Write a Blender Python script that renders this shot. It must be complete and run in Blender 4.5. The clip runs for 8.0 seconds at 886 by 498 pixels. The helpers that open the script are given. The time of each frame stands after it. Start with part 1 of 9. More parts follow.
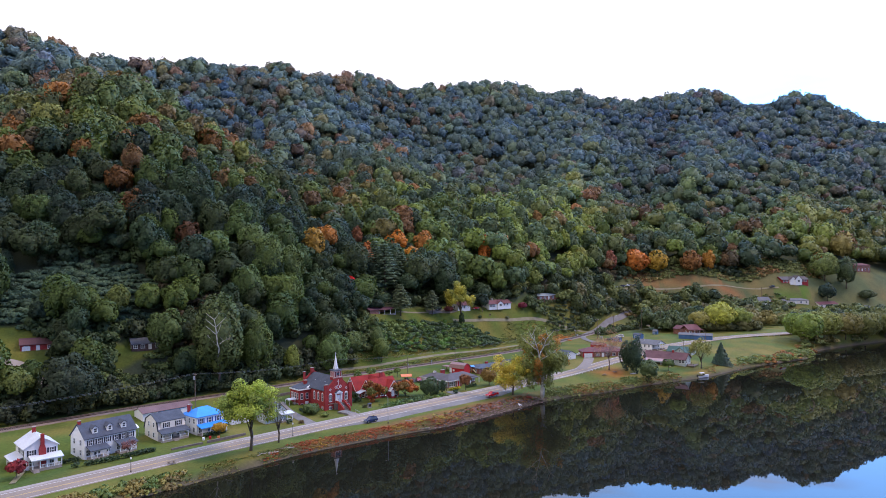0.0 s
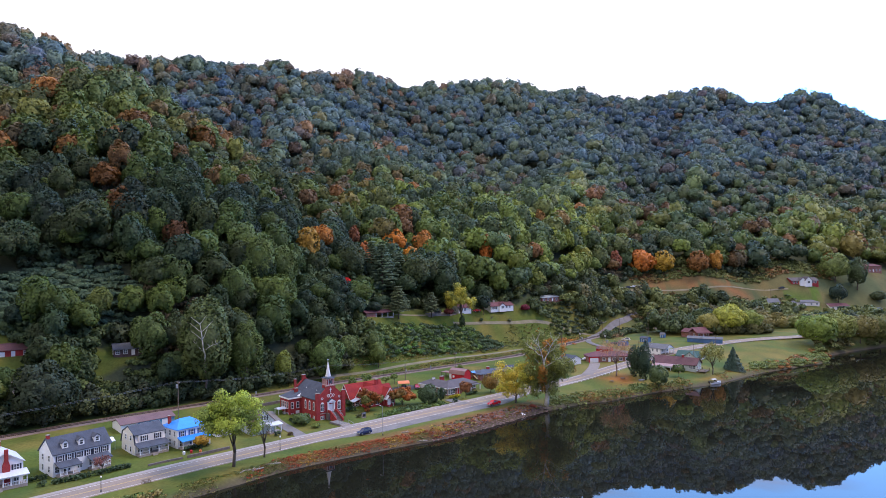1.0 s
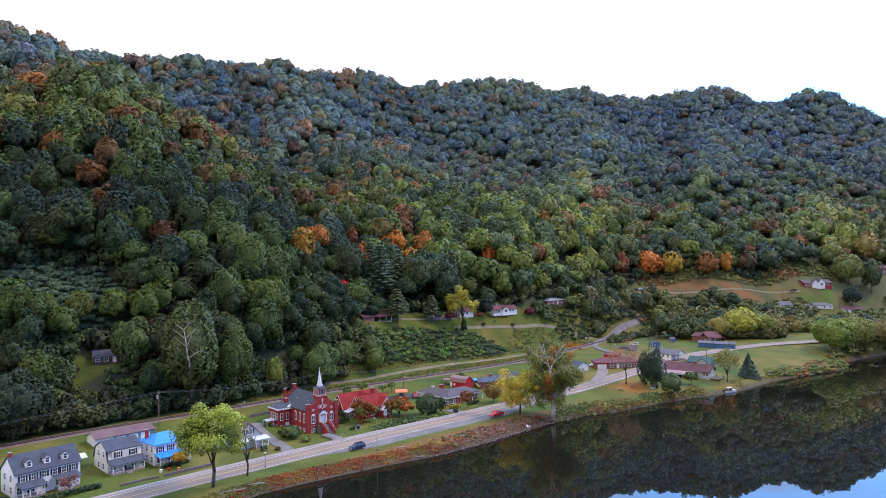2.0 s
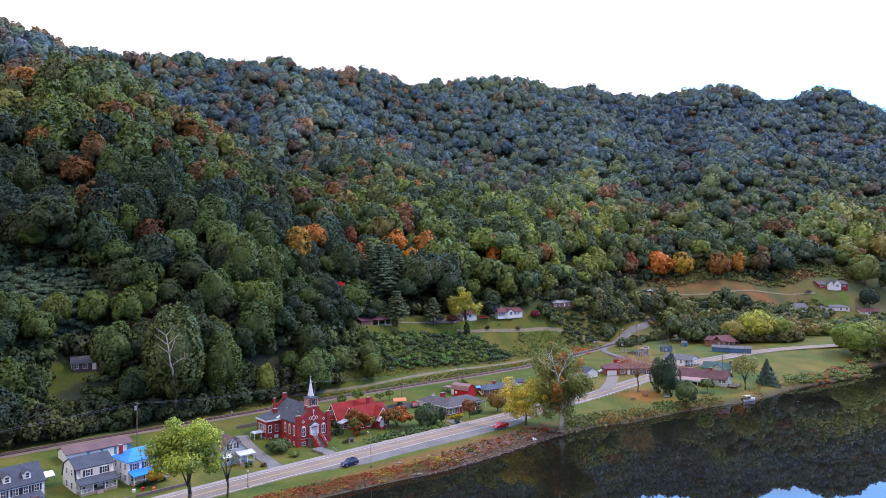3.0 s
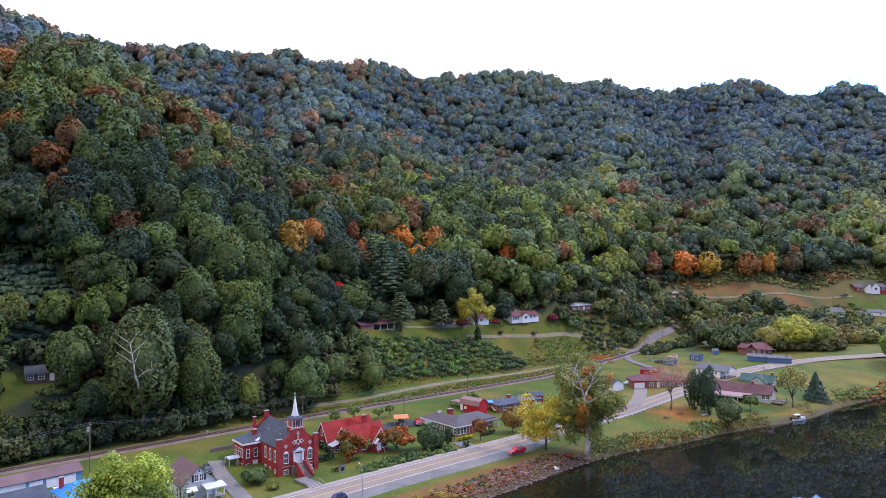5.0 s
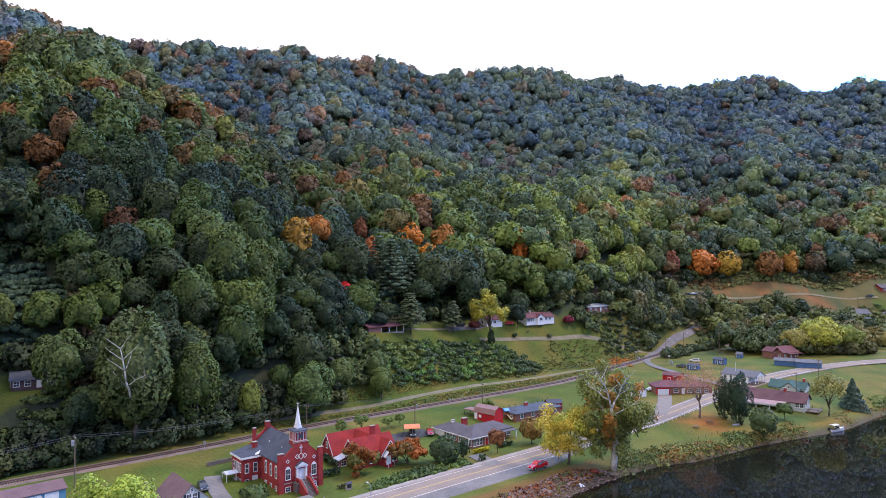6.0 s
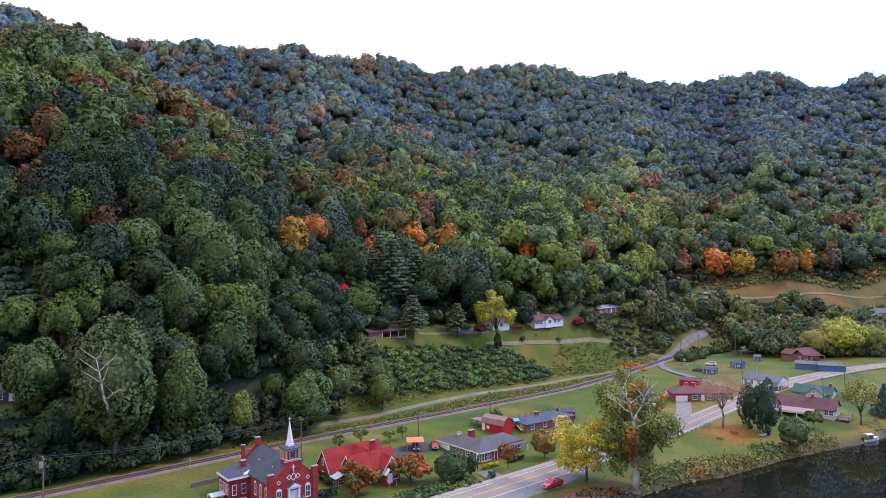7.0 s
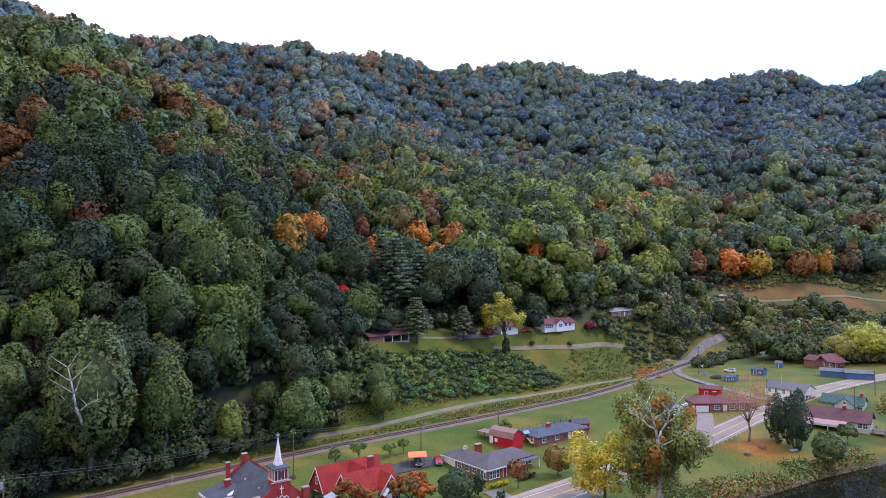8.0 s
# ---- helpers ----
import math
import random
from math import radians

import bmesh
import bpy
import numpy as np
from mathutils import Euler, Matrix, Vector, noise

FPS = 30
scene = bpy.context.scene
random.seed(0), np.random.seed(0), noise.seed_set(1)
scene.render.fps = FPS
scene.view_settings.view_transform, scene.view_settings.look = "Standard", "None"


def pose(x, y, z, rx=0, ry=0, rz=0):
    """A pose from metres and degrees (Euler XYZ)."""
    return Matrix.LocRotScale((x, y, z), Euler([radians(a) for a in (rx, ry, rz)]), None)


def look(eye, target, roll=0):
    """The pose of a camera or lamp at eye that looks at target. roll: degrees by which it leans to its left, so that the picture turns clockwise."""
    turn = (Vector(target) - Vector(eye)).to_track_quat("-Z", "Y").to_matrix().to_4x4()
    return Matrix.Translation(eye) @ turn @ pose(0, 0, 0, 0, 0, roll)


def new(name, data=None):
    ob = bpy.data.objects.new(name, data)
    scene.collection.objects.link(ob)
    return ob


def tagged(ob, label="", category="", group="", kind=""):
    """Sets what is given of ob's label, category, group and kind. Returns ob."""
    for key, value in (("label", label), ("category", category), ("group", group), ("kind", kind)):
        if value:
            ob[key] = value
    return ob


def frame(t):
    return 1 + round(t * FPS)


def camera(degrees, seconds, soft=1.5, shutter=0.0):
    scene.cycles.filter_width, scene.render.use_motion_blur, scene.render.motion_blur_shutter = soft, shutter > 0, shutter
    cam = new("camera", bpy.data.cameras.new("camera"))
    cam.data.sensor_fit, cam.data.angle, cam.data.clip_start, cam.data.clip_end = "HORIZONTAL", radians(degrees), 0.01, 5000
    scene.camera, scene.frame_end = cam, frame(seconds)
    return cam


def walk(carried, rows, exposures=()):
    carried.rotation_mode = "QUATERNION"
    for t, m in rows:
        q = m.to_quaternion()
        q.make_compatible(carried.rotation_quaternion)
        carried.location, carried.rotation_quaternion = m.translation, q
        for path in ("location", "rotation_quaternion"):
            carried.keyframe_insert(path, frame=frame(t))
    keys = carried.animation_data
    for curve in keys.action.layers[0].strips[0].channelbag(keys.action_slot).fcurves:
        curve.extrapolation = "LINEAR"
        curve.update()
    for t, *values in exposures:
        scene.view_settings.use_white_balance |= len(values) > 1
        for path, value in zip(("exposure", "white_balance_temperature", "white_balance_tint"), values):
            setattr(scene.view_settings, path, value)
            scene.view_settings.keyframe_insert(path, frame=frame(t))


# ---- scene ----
cam = camera(67.2, 8.0, soft=0.9)
PATH = [
    (0, (4.71, -7.509, 54.265), (4.477, -5.523, 54.304), -0.7),
    (0.5, (4.364, -0.749, 54.373), (4.13, 1.237, 54.412), -0.7),
    (1, (4.09, 6.27, 54.511), (3.852, 8.256, 54.551), -0.7),
    (1.5, (3.843, 13.451, 54.628), (3.601, 15.436, 54.67), -0.7),
    (3, (3.219, 35.612, 54.785), (2.957, 37.594, 54.831), -0.7),
    (3.5, (2.999, 43.06, 54.742), (2.729, 45.041, 54.788), -0.7),
    (4, (2.636, 50.56, 54.679), (2.356, 52.54, 54.725), -0.6),
    (4.5, (1.802, 57.916, 54.644), (1.516, 59.895, 54.689), -0.5),
    (6, (-3.802, 78.334, 54.588), (-4.118, 80.308, 54.63), -0.3),
    (6.5, (-5.406, 85.155, 54.567), (-5.727, 87.128, 54.609), -0.6),
    (7, (-6.525, 92.089, 54.557), (-6.848, 94.062, 54.601), -0.7),
    (7.5, (-7.447, 99.008, 54.584), (-7.776, 100.98, 54.629), -0.6),
    (8, (-8.565, 105.825, 54.606), (-8.906, 107.795, 54.651), -0.5),
]
walk(cam, [(t, look(eye, target, roll)) for t, eye, target, roll in PATH], exposures=((0, -0.2, 6450, 20), (1.5, -0.12, 6450, 20), (3.5, -0.04, 6450, 20), (6, 0.0, 6450, 20), (8, 0.0, 6450, 20)))

# ---------------------------------------------------------------- sky and light
world = bpy.data.worlds.new("sky")
scene.world = world
world.use_nodes = True
wn, wl = world.node_tree.nodes, world.node_tree.links
wn.clear()
SUN_UP, SUN_TURN = radians(50), radians(66)
sky = wn.new("ShaderNodeTexSky")
sky.sky_type, sky.sun_disc, sky.sun_elevation, sky.sun_rotation = "NISHITA", False, SUN_UP, SUN_TURN
sky.dust_density, sky.air_density, sky.ozone_density = 0.4, 1.0, 3.0
where = wn.new("ShaderNodeTexCoord")
flatten = wn.new("ShaderNodeMapping")
flatten.inputs["Scale"].default_value = (0.8, 1.3, 6.0)
flatten.inputs["Location"].default_value = (0.35, 0.2, 0.1)
puffs = wn.new("ShaderNodeTexNoise")
puffs.inputs["Scale"].default_value, puffs.inputs["Detail"].default_value, puffs.inputs["Roughness"].default_value = 1.5, 6, 0.55
cover = wn.new("ShaderNodeMapRange")
cover.inputs["From Min"].default_value, cover.inputs["From Max"].default_value = 0.06, 0.36
cloud = wn.new("ShaderNodeMix")
cloud.data_type = "RGBA"
gain = wn.new("ShaderNodeMix")
gain.data_type, gain.blend_type = "RGBA", "MULTIPLY"
gain.inputs["Factor"].default_value = 1.0
gain.inputs["B"].default_value = (0.095, 0.12, 0.185, 1)
cloud.inputs["B"].default_value = (0.90, 0.91, 0.98, 1)
glow = wn.new("ShaderNodeBackground")
glow.inputs["Strength"].default_value = 1.75
sky_out = wn.new("ShaderNodeOutputWorld")
wl.new(where.outputs["Generated"], flatten.inputs["Vector"])
wl.new(flatten.outputs["Vector"], puffs.inputs["Vector"])
# the cloud sheet thins out to the east
east = wn.new("ShaderNodeVectorMath")
east.operation, east.inputs[1].default_value = "DOT_PRODUCT", (-1.0, 0.0, 0.0)
thin = wn.new("ShaderNodeMath")
thin.operation = "ADD"
wl.new(where.outputs["Generated"], east.inputs[0])
wl.new(east.outputs["Value"], thin.inputs[0])
wl.new(puffs.outputs["Fac"], thin.inputs[1])
wl.new(thin.outputs["Value"], cover.inputs["Value"])
# a bright blue opening over the north-eastern hills, streaked with cloud
parts = wn.new("ShaderNodeSeparateXYZ")
wl.new(where.outputs["Generated"], parts.inputs["Vector"])
north, lift, aside, both, streak = (wn.new("ShaderNodeMath") for _ in range(5))
north.operation, north.inputs[1].default_value = "MAXIMUM", 0.0
lift.operation, aside.operation, both.operation = "MULTIPLY", "MULTIPLY", "MULTIPLY_ADD"
both.inputs[1].default_value = 0.5
streak.operation, streak.inputs[1].default_value = "MULTIPLY_ADD", -0.62
wl.new(parts.outputs["Y"], north.inputs[0])
wl.new(north.outputs["Value"], lift.inputs[0])
wl.new(parts.outputs["Z"], lift.inputs[1])
wl.new(north.outputs["Value"], aside.inputs[0])
wl.new(parts.outputs["X"], aside.inputs[1])
wl.new(aside.outputs["Value"], both.inputs[0])
wl.new(lift.outputs["Value"], both.inputs[2])
wl.new(puffs.outputs["Fac"], streak.inputs[0])
wl.new(both.outputs["Value"], streak.inputs[2])
opening = wn.new("ShaderNodeMapRange")
opening.inputs["From Min"].default_value, opening.inputs["From Max"].default_value = -0.04, 0.05
wl.new(streak.outputs["Value"], opening.inputs["Value"])
clear = wn.new("ShaderNodeMix")
clear.data_type = "RGBA"
clear.inputs["B"].default_value = (0.62, 1.50, 3.1, 1)
wl.new(opening.outputs["Result"], clear.inputs["Factor"])
wl.new(cloud.outputs["Result"], clear.inputs["A"])
wl.new(cover.outputs["Result"], cloud.inputs["Factor"])
wl.new(sky.outputs["Color"], gain.inputs["A"])
wl.new(gain.outputs["Result"], cloud.inputs["A"])
wl.new(clear.outputs["Result"], glow.inputs["Color"])
wl.new(glow.outputs["Background"], sky_out.inputs["Surface"])
sun = new("sun", bpy.data.lights.new("sun", "SUN"))
sun.data.energy, sun.data.angle, sun.data.color = 2.7, radians(14), (1.0, 0.83, 0.58)
sun.rotation_euler = (radians(90) - SUN_UP, 0, radians(180) - SUN_TURN)

# ---------------------------------------------------------------- materials
def material(name, a, b=None, scale=1.0, rough=0.8, metal=0.0, bump=0.0, fine=None, spec=0.25, tint="", vary=0.0, stretch=(1, 1, 1), island=0.0, thin=0.0):
    """Two colours mixed by noise at two scales, with relief; tint names a colour attribute that takes the place of a."""
    m = bpy.data.materials.new(name)
    m.use_nodes = True
    n, l = m.node_tree.nodes, m.node_tree.links
    p = n["Principled BSDF"]
    p.inputs["Roughness"].default_value, p.inputs["Metallic"].default_value, p.inputs["Specular IOR Level"].default_value = rough, metal, spec
    co = n.new("ShaderNodeTexCoord")
    mp = n.new("ShaderNodeMapping")
    mp.inputs["Scale"].default_value = stretch
    big, small = n.new("ShaderNodeTexNoise"), n.new("ShaderNodeTexNoise")
    big.inputs["Scale"].default_value, big.inputs["Detail"].default_value = scale, 4
    small.inputs["Scale"].default_value, small.inputs["Detail"].default_value = fine or scale * 9, 3
    l.new(co.outputs["Object"], mp.inputs["Vector"])
    for t in (big, small):
        l.new(mp.outputs["Vector"], t.inputs["Vector"])
    both = n.new("ShaderNodeMath")
    both.operation = "ADD"
    l.new(big.outputs["Fac"], both.inputs[0])
    l.new(small.outputs["Fac"], both.inputs[1])
    span = n.new("ShaderNodeMapRange")
    span.inputs["From Min"].default_value, span.inputs["From Max"].default_value = 0.72, 1.28
    l.new(both.outputs["Value"], span.inputs["Value"])
    mix = n.new("ShaderNodeMix")
    mix.data_type = "RGBA"
    l.new(span.outputs["Result"], mix.inputs["Factor"])
    b = b or tuple(v * 0.72 for v in a)
    mix.inputs["A"].default_value, mix.inputs["B"].default_value = (*a, 1), (*b, 1)
    colour = mix.outputs["Result"]
    if tint:
        at = n.new("ShaderNodeAttribute")
        at.attribute_name = tint
        mul = n.new("ShaderNodeMix")
        mul.data_type, mul.blend_type = "RGBA", "MULTIPLY"
        mul.inputs["Factor"].default_value = 1.0
        l.new(at.outputs["Color"], mul.inputs["A"])
        l.new(colour, mul.inputs["B"])
        colour = mul.outputs["Result"]
    if vary or island:
        src = n.new("ShaderNodeNewGeometry").outputs["Random Per Island"] if island else n.new("ShaderNodeObjectInfo").outputs["Random"]
        k = vary or island
        rng = n.new("ShaderNodeMapRange")
        rng.inputs["To Min"].default_value, rng.inputs["To Max"].default_value = 1 - k, 1 + k
        l.new(src, rng.inputs["Value"])
        hsv = n.new("ShaderNodeHueSaturation")
        l.new(rng.outputs["Result"], hsv.inputs["Value"])
        l.new(colour, hsv.inputs["Color"])
        colour = hsv.outputs["Color"]
    l.new(colour, p.inputs["Base Color"])
    if thin:
        back, both_sides = n.new("ShaderNodeBsdfTranslucent"), n.new("ShaderNodeMixShader")
        both_sides.inputs["Fac"].default_value = thin
        l.new(colour, back.inputs["Color"])
        l.new(p.outputs["BSDF"], both_sides.inputs[1])
        l.new(back.outputs["BSDF"], both_sides.inputs[2])
        l.new(both_sides.outputs["Shader"], n["Material Output"].inputs["Surface"])
    if bump:
        bp = n.new("ShaderNodeBump")
        bp.inputs["Strength"].default_value, bp.inputs["Distance"].default_value = min(bump, 1.0), 0.05 * max(bump, 1.0)
        l.new(small.outputs["Fac"], bp.inputs["Height"])
        l.new(bp.outputs["Normal"], p.inputs["Normal"])
    return m


M_GROUND = material("ground cover", (1.15, 1.12, 1.1), (0.7, 0.72, 0.68), 0.09, 0.95, bump=0.6, fine=1.3, spec=0.15, tint="cover")
M_LEAF = material("leaves", (1.48, 1.46, 1.32), (0.74, 0.77, 0.82), 0.22, 0.6, fine=1.3, spec=0.2, tint="cover", island=0.16, thin=0.24)
M_BARK = material("bark", (0.12, 0.095, 0.07), (0.06, 0.05, 0.04), 1.2, 0.95, bump=0.8, stretch=(3, 3, 0.6))
M_PALE_BARK = material("pale bark", (0.62, 0.6, 0.54), (0.3, 0.27, 0.22), 0.7, 0.85, bump=0.3)
M_ASPHALT = material("worn asphalt", (0.28, 0.215, 0.170), (0.192, 0.148, 0.12), 0.12, 0.9, bump=0.3, fine=2.5, spec=0.25)
M_SHOULDER = material("old grey asphalt", (0.215, 0.195, 0.18), (0.135, 0.122, 0.115), 0.2, 0.9, bump=0.4, fine=1.8, spec=0.2)
M_PAINT_W = material("white road paint", (0.78, 0.78, 0.76), (0.55, 0.55, 0.54), 0.6, 0.7)
M_PAINT_Y = material("yellow road paint", (0.66, 0.42, 0.10), (0.45, 0.30, 0.12), 0.6, 0.7)
M_CONCRETE = material("concrete", (0.34, 0.29, 0.26), (0.25, 0.215, 0.19), 0.4, 0.9, bump=0.3)
M_DRIVE = material("stained concrete drive", (0.25, 0.205, 0.175), (0.18, 0.15, 0.13), 0.5, 0.9, bump=0.3)
M_DARK_DRIVE = material("dark asphalt", (0.075, 0.07, 0.07), (0.045, 0.043, 0.045), 0.3, 0.9, bump=0.3, fine=2.0)
M_BALLAST = material("ballast", (0.23, 0.165, 0.135), (0.13, 0.095, 0.08), 0.3, 0.95, bump=1.0, fine=4)
M_TIE = material("creosoted wood", (0.075, 0.055, 0.045), (0.04, 0.03, 0.028), 1.0, 0.9)
M_RAIL = material("rusty rail", (0.16, 0.10, 0.075), (0.09, 0.06, 0.05), 1.0, 0.6, metal=0.6)
M_GRAVEL = material("gravel lane", (0.25, 0.21, 0.14), (0.14, 0.13, 0.07), 0.25, 0.95, bump=0.6, fine=3)


def water_material():
    m = bpy.data.materials.new("river water")
    m.use_nodes = True
    n, l = m.node_tree.nodes, m.node_tree.links
    p = n["Principled BSDF"]
    p.inputs["Base Color"].default_value = (0.009, 0.009, 0.006, 1)
    p.inputs["Roughness"].default_value, p.inputs["IOR"].default_value = 0.008, 1.33
    p.inputs["Specular IOR Level"].default_value = 0.55
    co, mp = n.new("ShaderNodeTexCoord"), n.new("ShaderNodeMapping")
    mp.inputs["Rotation"].default_value, mp.inputs["Scale"].default_value = (0, 0, radians(50)), (0.25, 0.7, 1)
    t = n.new("ShaderNodeTexNoise")
    t.inputs["Scale"].default_value, t.inputs["Detail"].default_value = 0.5, 4
    b = n.new("ShaderNodeBump")
    b.inputs["Strength"].default_value, b.inputs["Distance"].default_value = 0.035, 0.05
    l.new(co.outputs["Object"], mp.inputs["Vector"])
    l.new(mp.outputs["Vector"], t.inputs["Vector"])
    l.new(t.outputs["Fac"], b.inputs["Height"])
    l.new(b.outputs["Normal"], p.inputs["Normal"])
    return m


M_WATER = water_material()

# ---------------------------------------------------------------- the lie of the land
ROAD = [(-150, 84), (-118, 124), (-103, 144), (-84, 170), (-64, 195.5), (-46.5, 217), (-24, 244), (-1, 269), (25, 299), (48, 328.5),
        (79, 366), (103, 390), (136, 414), (190, 438), (262, 470), (360, 520)]
ROAD_Z = [(-150, 2.0), (-20, 2.0), (25, 3.2), (50, 4.6), (85, 6.6), (140, 7.5), (400, 9)]
SHORE = [(-160, 62), (-122, 98), (-102, 119), (-84.2, 141), (-75.8, 153), (-67, 165), (-59.8, 175.8), (-49, 187), (-35, 200), (-22, 211), (-8, 227), (8, 248),
         (24, 264), (35, 270), (57, 289), (75, 302), (90, 313), (118, 342), (160, 376), (174, 402), (235, 450), (330, 505), (500, 590)]
RAIL = [(-260, 40), (-165, 160), (-131, 206.5), (-104, 238.5), (-73, 276.5), (-37, 316), (2, 361), (32, 404), (60, 446), (95, 476), (150, 505), (240, 540), (420, 610)]
RAIL_Z = [(-260, 5), (0, 5.2), (60, 7.4), (400, 10)]
STEEP = 0.62
RIDGES = [  # crest lines of the hills, ground height
    [(-950, 720, 325), (-560, 851, 312), (-468, 885, 317), (-410, 922, 318), (-362, 958, 329), (-280, 1005, 324), (-197, 1058, 309), (-140, 1080, 325), (-60, 1115, 333), (-10, 1140, 329), (50, 1170, 327),
     (105, 1192, 324), (160, 1215, 322), (215, 1238, 317), (302, 1278, 343), (380, 1282, 339), (441, 1286, 312), (514, 1291, 328), (600, 1310, 298), (800, 1400, 205), (1300, 1500, 90)],
    [(-720, 760, 335), (-520, 625, 284), (-456, 600, 247), (-385, 530, 218), (-300, 450, 174), (-237, 385, 125), (-178, 358, 92), (-140, 316, 48)],
    [(-330, 930, 325), (-260, 820, 240), (-199, 725, 178), (-125, 600, 135), (-108, 490, 92), (-100, 440, 64)],
    [(60, 1170, 312), (100, 950, 215), (64, 735, 128), (10, 610, 98), (-14, 500, 70), (-20, 450, 52)],
    [(302, 1278, 330), (265, 1000, 215), (224, 856, 161), (168, 700, 98), (130, 590, 58)],
    [(520, 1291, 328), (458, 1122, 195), (380, 950, 160), (296, 852, 130), (250, 700, 85), (215, 610, 50)],
    [(900, 1350, 190), (720, 1050, 165), (560, 850, 110), (420, 720, 55)],
    [(-700, 300, 190), (-420, 330, 150), (-290, 300, 95), (-215, 270, 48)],
]


def curve(points, step=4.0):
    """A smooth line through points, as an array with even steps."""
    p = np.array(points, float)
    p = np.vstack([2 * p[0] - p[1], p, 2 * p[-1] - p[-2]])
    out = []
    for a, b, c, d in zip(p[:-3], p[1:-2], p[2:-1], p[3:]):
        n = max(2, int(np.linalg.norm(c[:2] - b[:2]) / step))
        for t in np.arange(n) / n:
            out.append(0.5 * (2 * b + (c - a) * t + (2 * a - 5 * b + 4 * c - d) * t * t + (3 * b - a - 3 * c + d) * t ** 3))
    out.append(p[-2])
    return np.array(out)


def beside(line, x, y):
    """For points, the signed distance from a line (left of its run is positive) and the place of the foot."""
    best, side, foot, part = np.full(x.shape, 1e9), np.zeros(x.shape), np.zeros(x.shape), np.zeros(x.shape)
    for n, (a, b) in enumerate(zip(line[:-1], line[1:])):
        d = b[:2] - a[:2]
        t = np.clip(((x - a[0]) * d[0] + (y - a[1]) * d[1]) / (d @ d), 0, 1)
        ox, oy = x - a[0] - t * d[0], y - a[1] - t * d[1]
        far = np.hypot(ox, oy)
        near = far < best
        best = np.where(near, far, best)
        side = np.where(near, np.sign(d[0] * oy - d[1] * ox) * far, side)
        foot = np.where(near, a[0] + t * d[0], foot)
        part = np.where(near, n + t, part)
    return side, foot, part


def ramp(v, a, b):
    t = np.clip((v - a) / (b - a), 0, 1)
    return t * t * (3 - 2 * t)


def level(table, v):
    return np.interp(v, [a for a, _ in table], [b for _, b in table])


def wobble(x, y, size, seed=0.0):
    """Smooth unevenness between about -1 and 1."""
    u, v = x / size + seed, y / size - 1.7 * seed
    return (np.sin(u * 1.0 + 1.3 * np.sin(v * 0.7 + seed)) + np.sin(v * 1.1 + 1.7 * np.sin(u * 0.6 + 2 * seed)) + np.sin((u + v) * 0.8 + seed) * np.sin((u - v) * 0.9)) / 2.6


ROAD_LINE, SHORE_LINE, RAIL_LINE = curve(ROAD), curve(SHORE), curve(RAIL)


def height(x, y):
    """The ground's height."""
    x, y = np.asarray(x, float), np.asarray(y, float)
    s, _, _ = beside(SHORE_LINE[::2], x, y)
    r, rx, _ = beside(ROAD_LINE[::2], x, y)
    u, ux, _ = beside(RAIL_LINE[::2], x, y)
    zr, zu = level(ROAD_Z, rx), level(RAIL_Z, ux)
    bed = np.maximum(-4.0, 0.5 * s)
    gap = np.maximum(np.abs(s) + np.abs(r), 1.0)
    bank = np.minimum(s * 0.8, 1.5 + (zr - 1.3) * np.clip(s / gap, 0, 1))
    flat = zr + (zu - zr) * ramp(-u, 40, 8)
    shelf = ramp(ux, -75, -35) * (1 - ramp(ux, 55, 90))
    left = 1 - ramp(ux, -110, -70)
    uphill = zu + shelf * (ramp(u, 10, 44) * 19 + ramp(u, 44, 110) * 5) + (1 - shelf) * (1 - left) * (ramp(u, 15, 60) * 6 + np.minimum(np.maximum(u - 30, 0) * 0.24, 200)) + left * np.minimum(np.maximum(u - 8, 0) * 0.28, 200)
    land = np.where(r < 3.6, np.minimum(bank, zr - 0.05), np.where(u < 4, flat, uphill))
    base = np.where(s < 0, bed, land)
    total = np.exp(base / 7.0)
    for crest in RIDGES:
        line = np.array(crest, float)
        best = np.full(x.shape, -1e9)
        for a, b in zip(line[:-1], line[1:]):
            d = b[:2] - a[:2]
            t = np.clip(((x - a[0]) * d[0] + (y - a[1]) * d[1]) / (d @ d), 0, 1)
            far = np.hypot(x - a[0] - t * d[0], y - a[1] - t * d[1])
            best = np.maximum(best, a[2] + t * (b[2] - a[2]) - STEEP * (np.sqrt(far * far + 400) - 20))
        total = total + np.exp(np.minimum(best, 400) / 7.0) * ramp(u, 5, 70)
    z = 7.0 * np.log(total)
    rough = ramp(u, 60, 160)
    z = z + rough * (5 * wobble(x, y, 38, 1.0) + 2.5 * wobble(x, y, 17, 4.0))
    pad = np.exp(-((((x + 141) / 10) ** 2 + ((y - 239) / 10) ** 2) ** 2))
    z = z + (20.8 - z) * pad
    for px, py, pz, pr in ((-10.0, 398.0, 26.6, 16.0), (-27.0, 379.0, 26.2, 9.0), (-66.0, 331.0, 27.5, 13.0)):
        z = z + (pz - z) * np.exp(-((((x - px) / pr) ** 2 + ((y - py) / pr) ** 2) ** 2)) * (u > 34)
    over = -beside(SHORE_LINE[::2], x, y)[0] - 190
    return np.where(over > 0, np.maximum(z, np.minimum(over * 0.5 - 4, 3) + np.minimum(np.maximum(over - 60, 0) * 0.35, 70)), z)


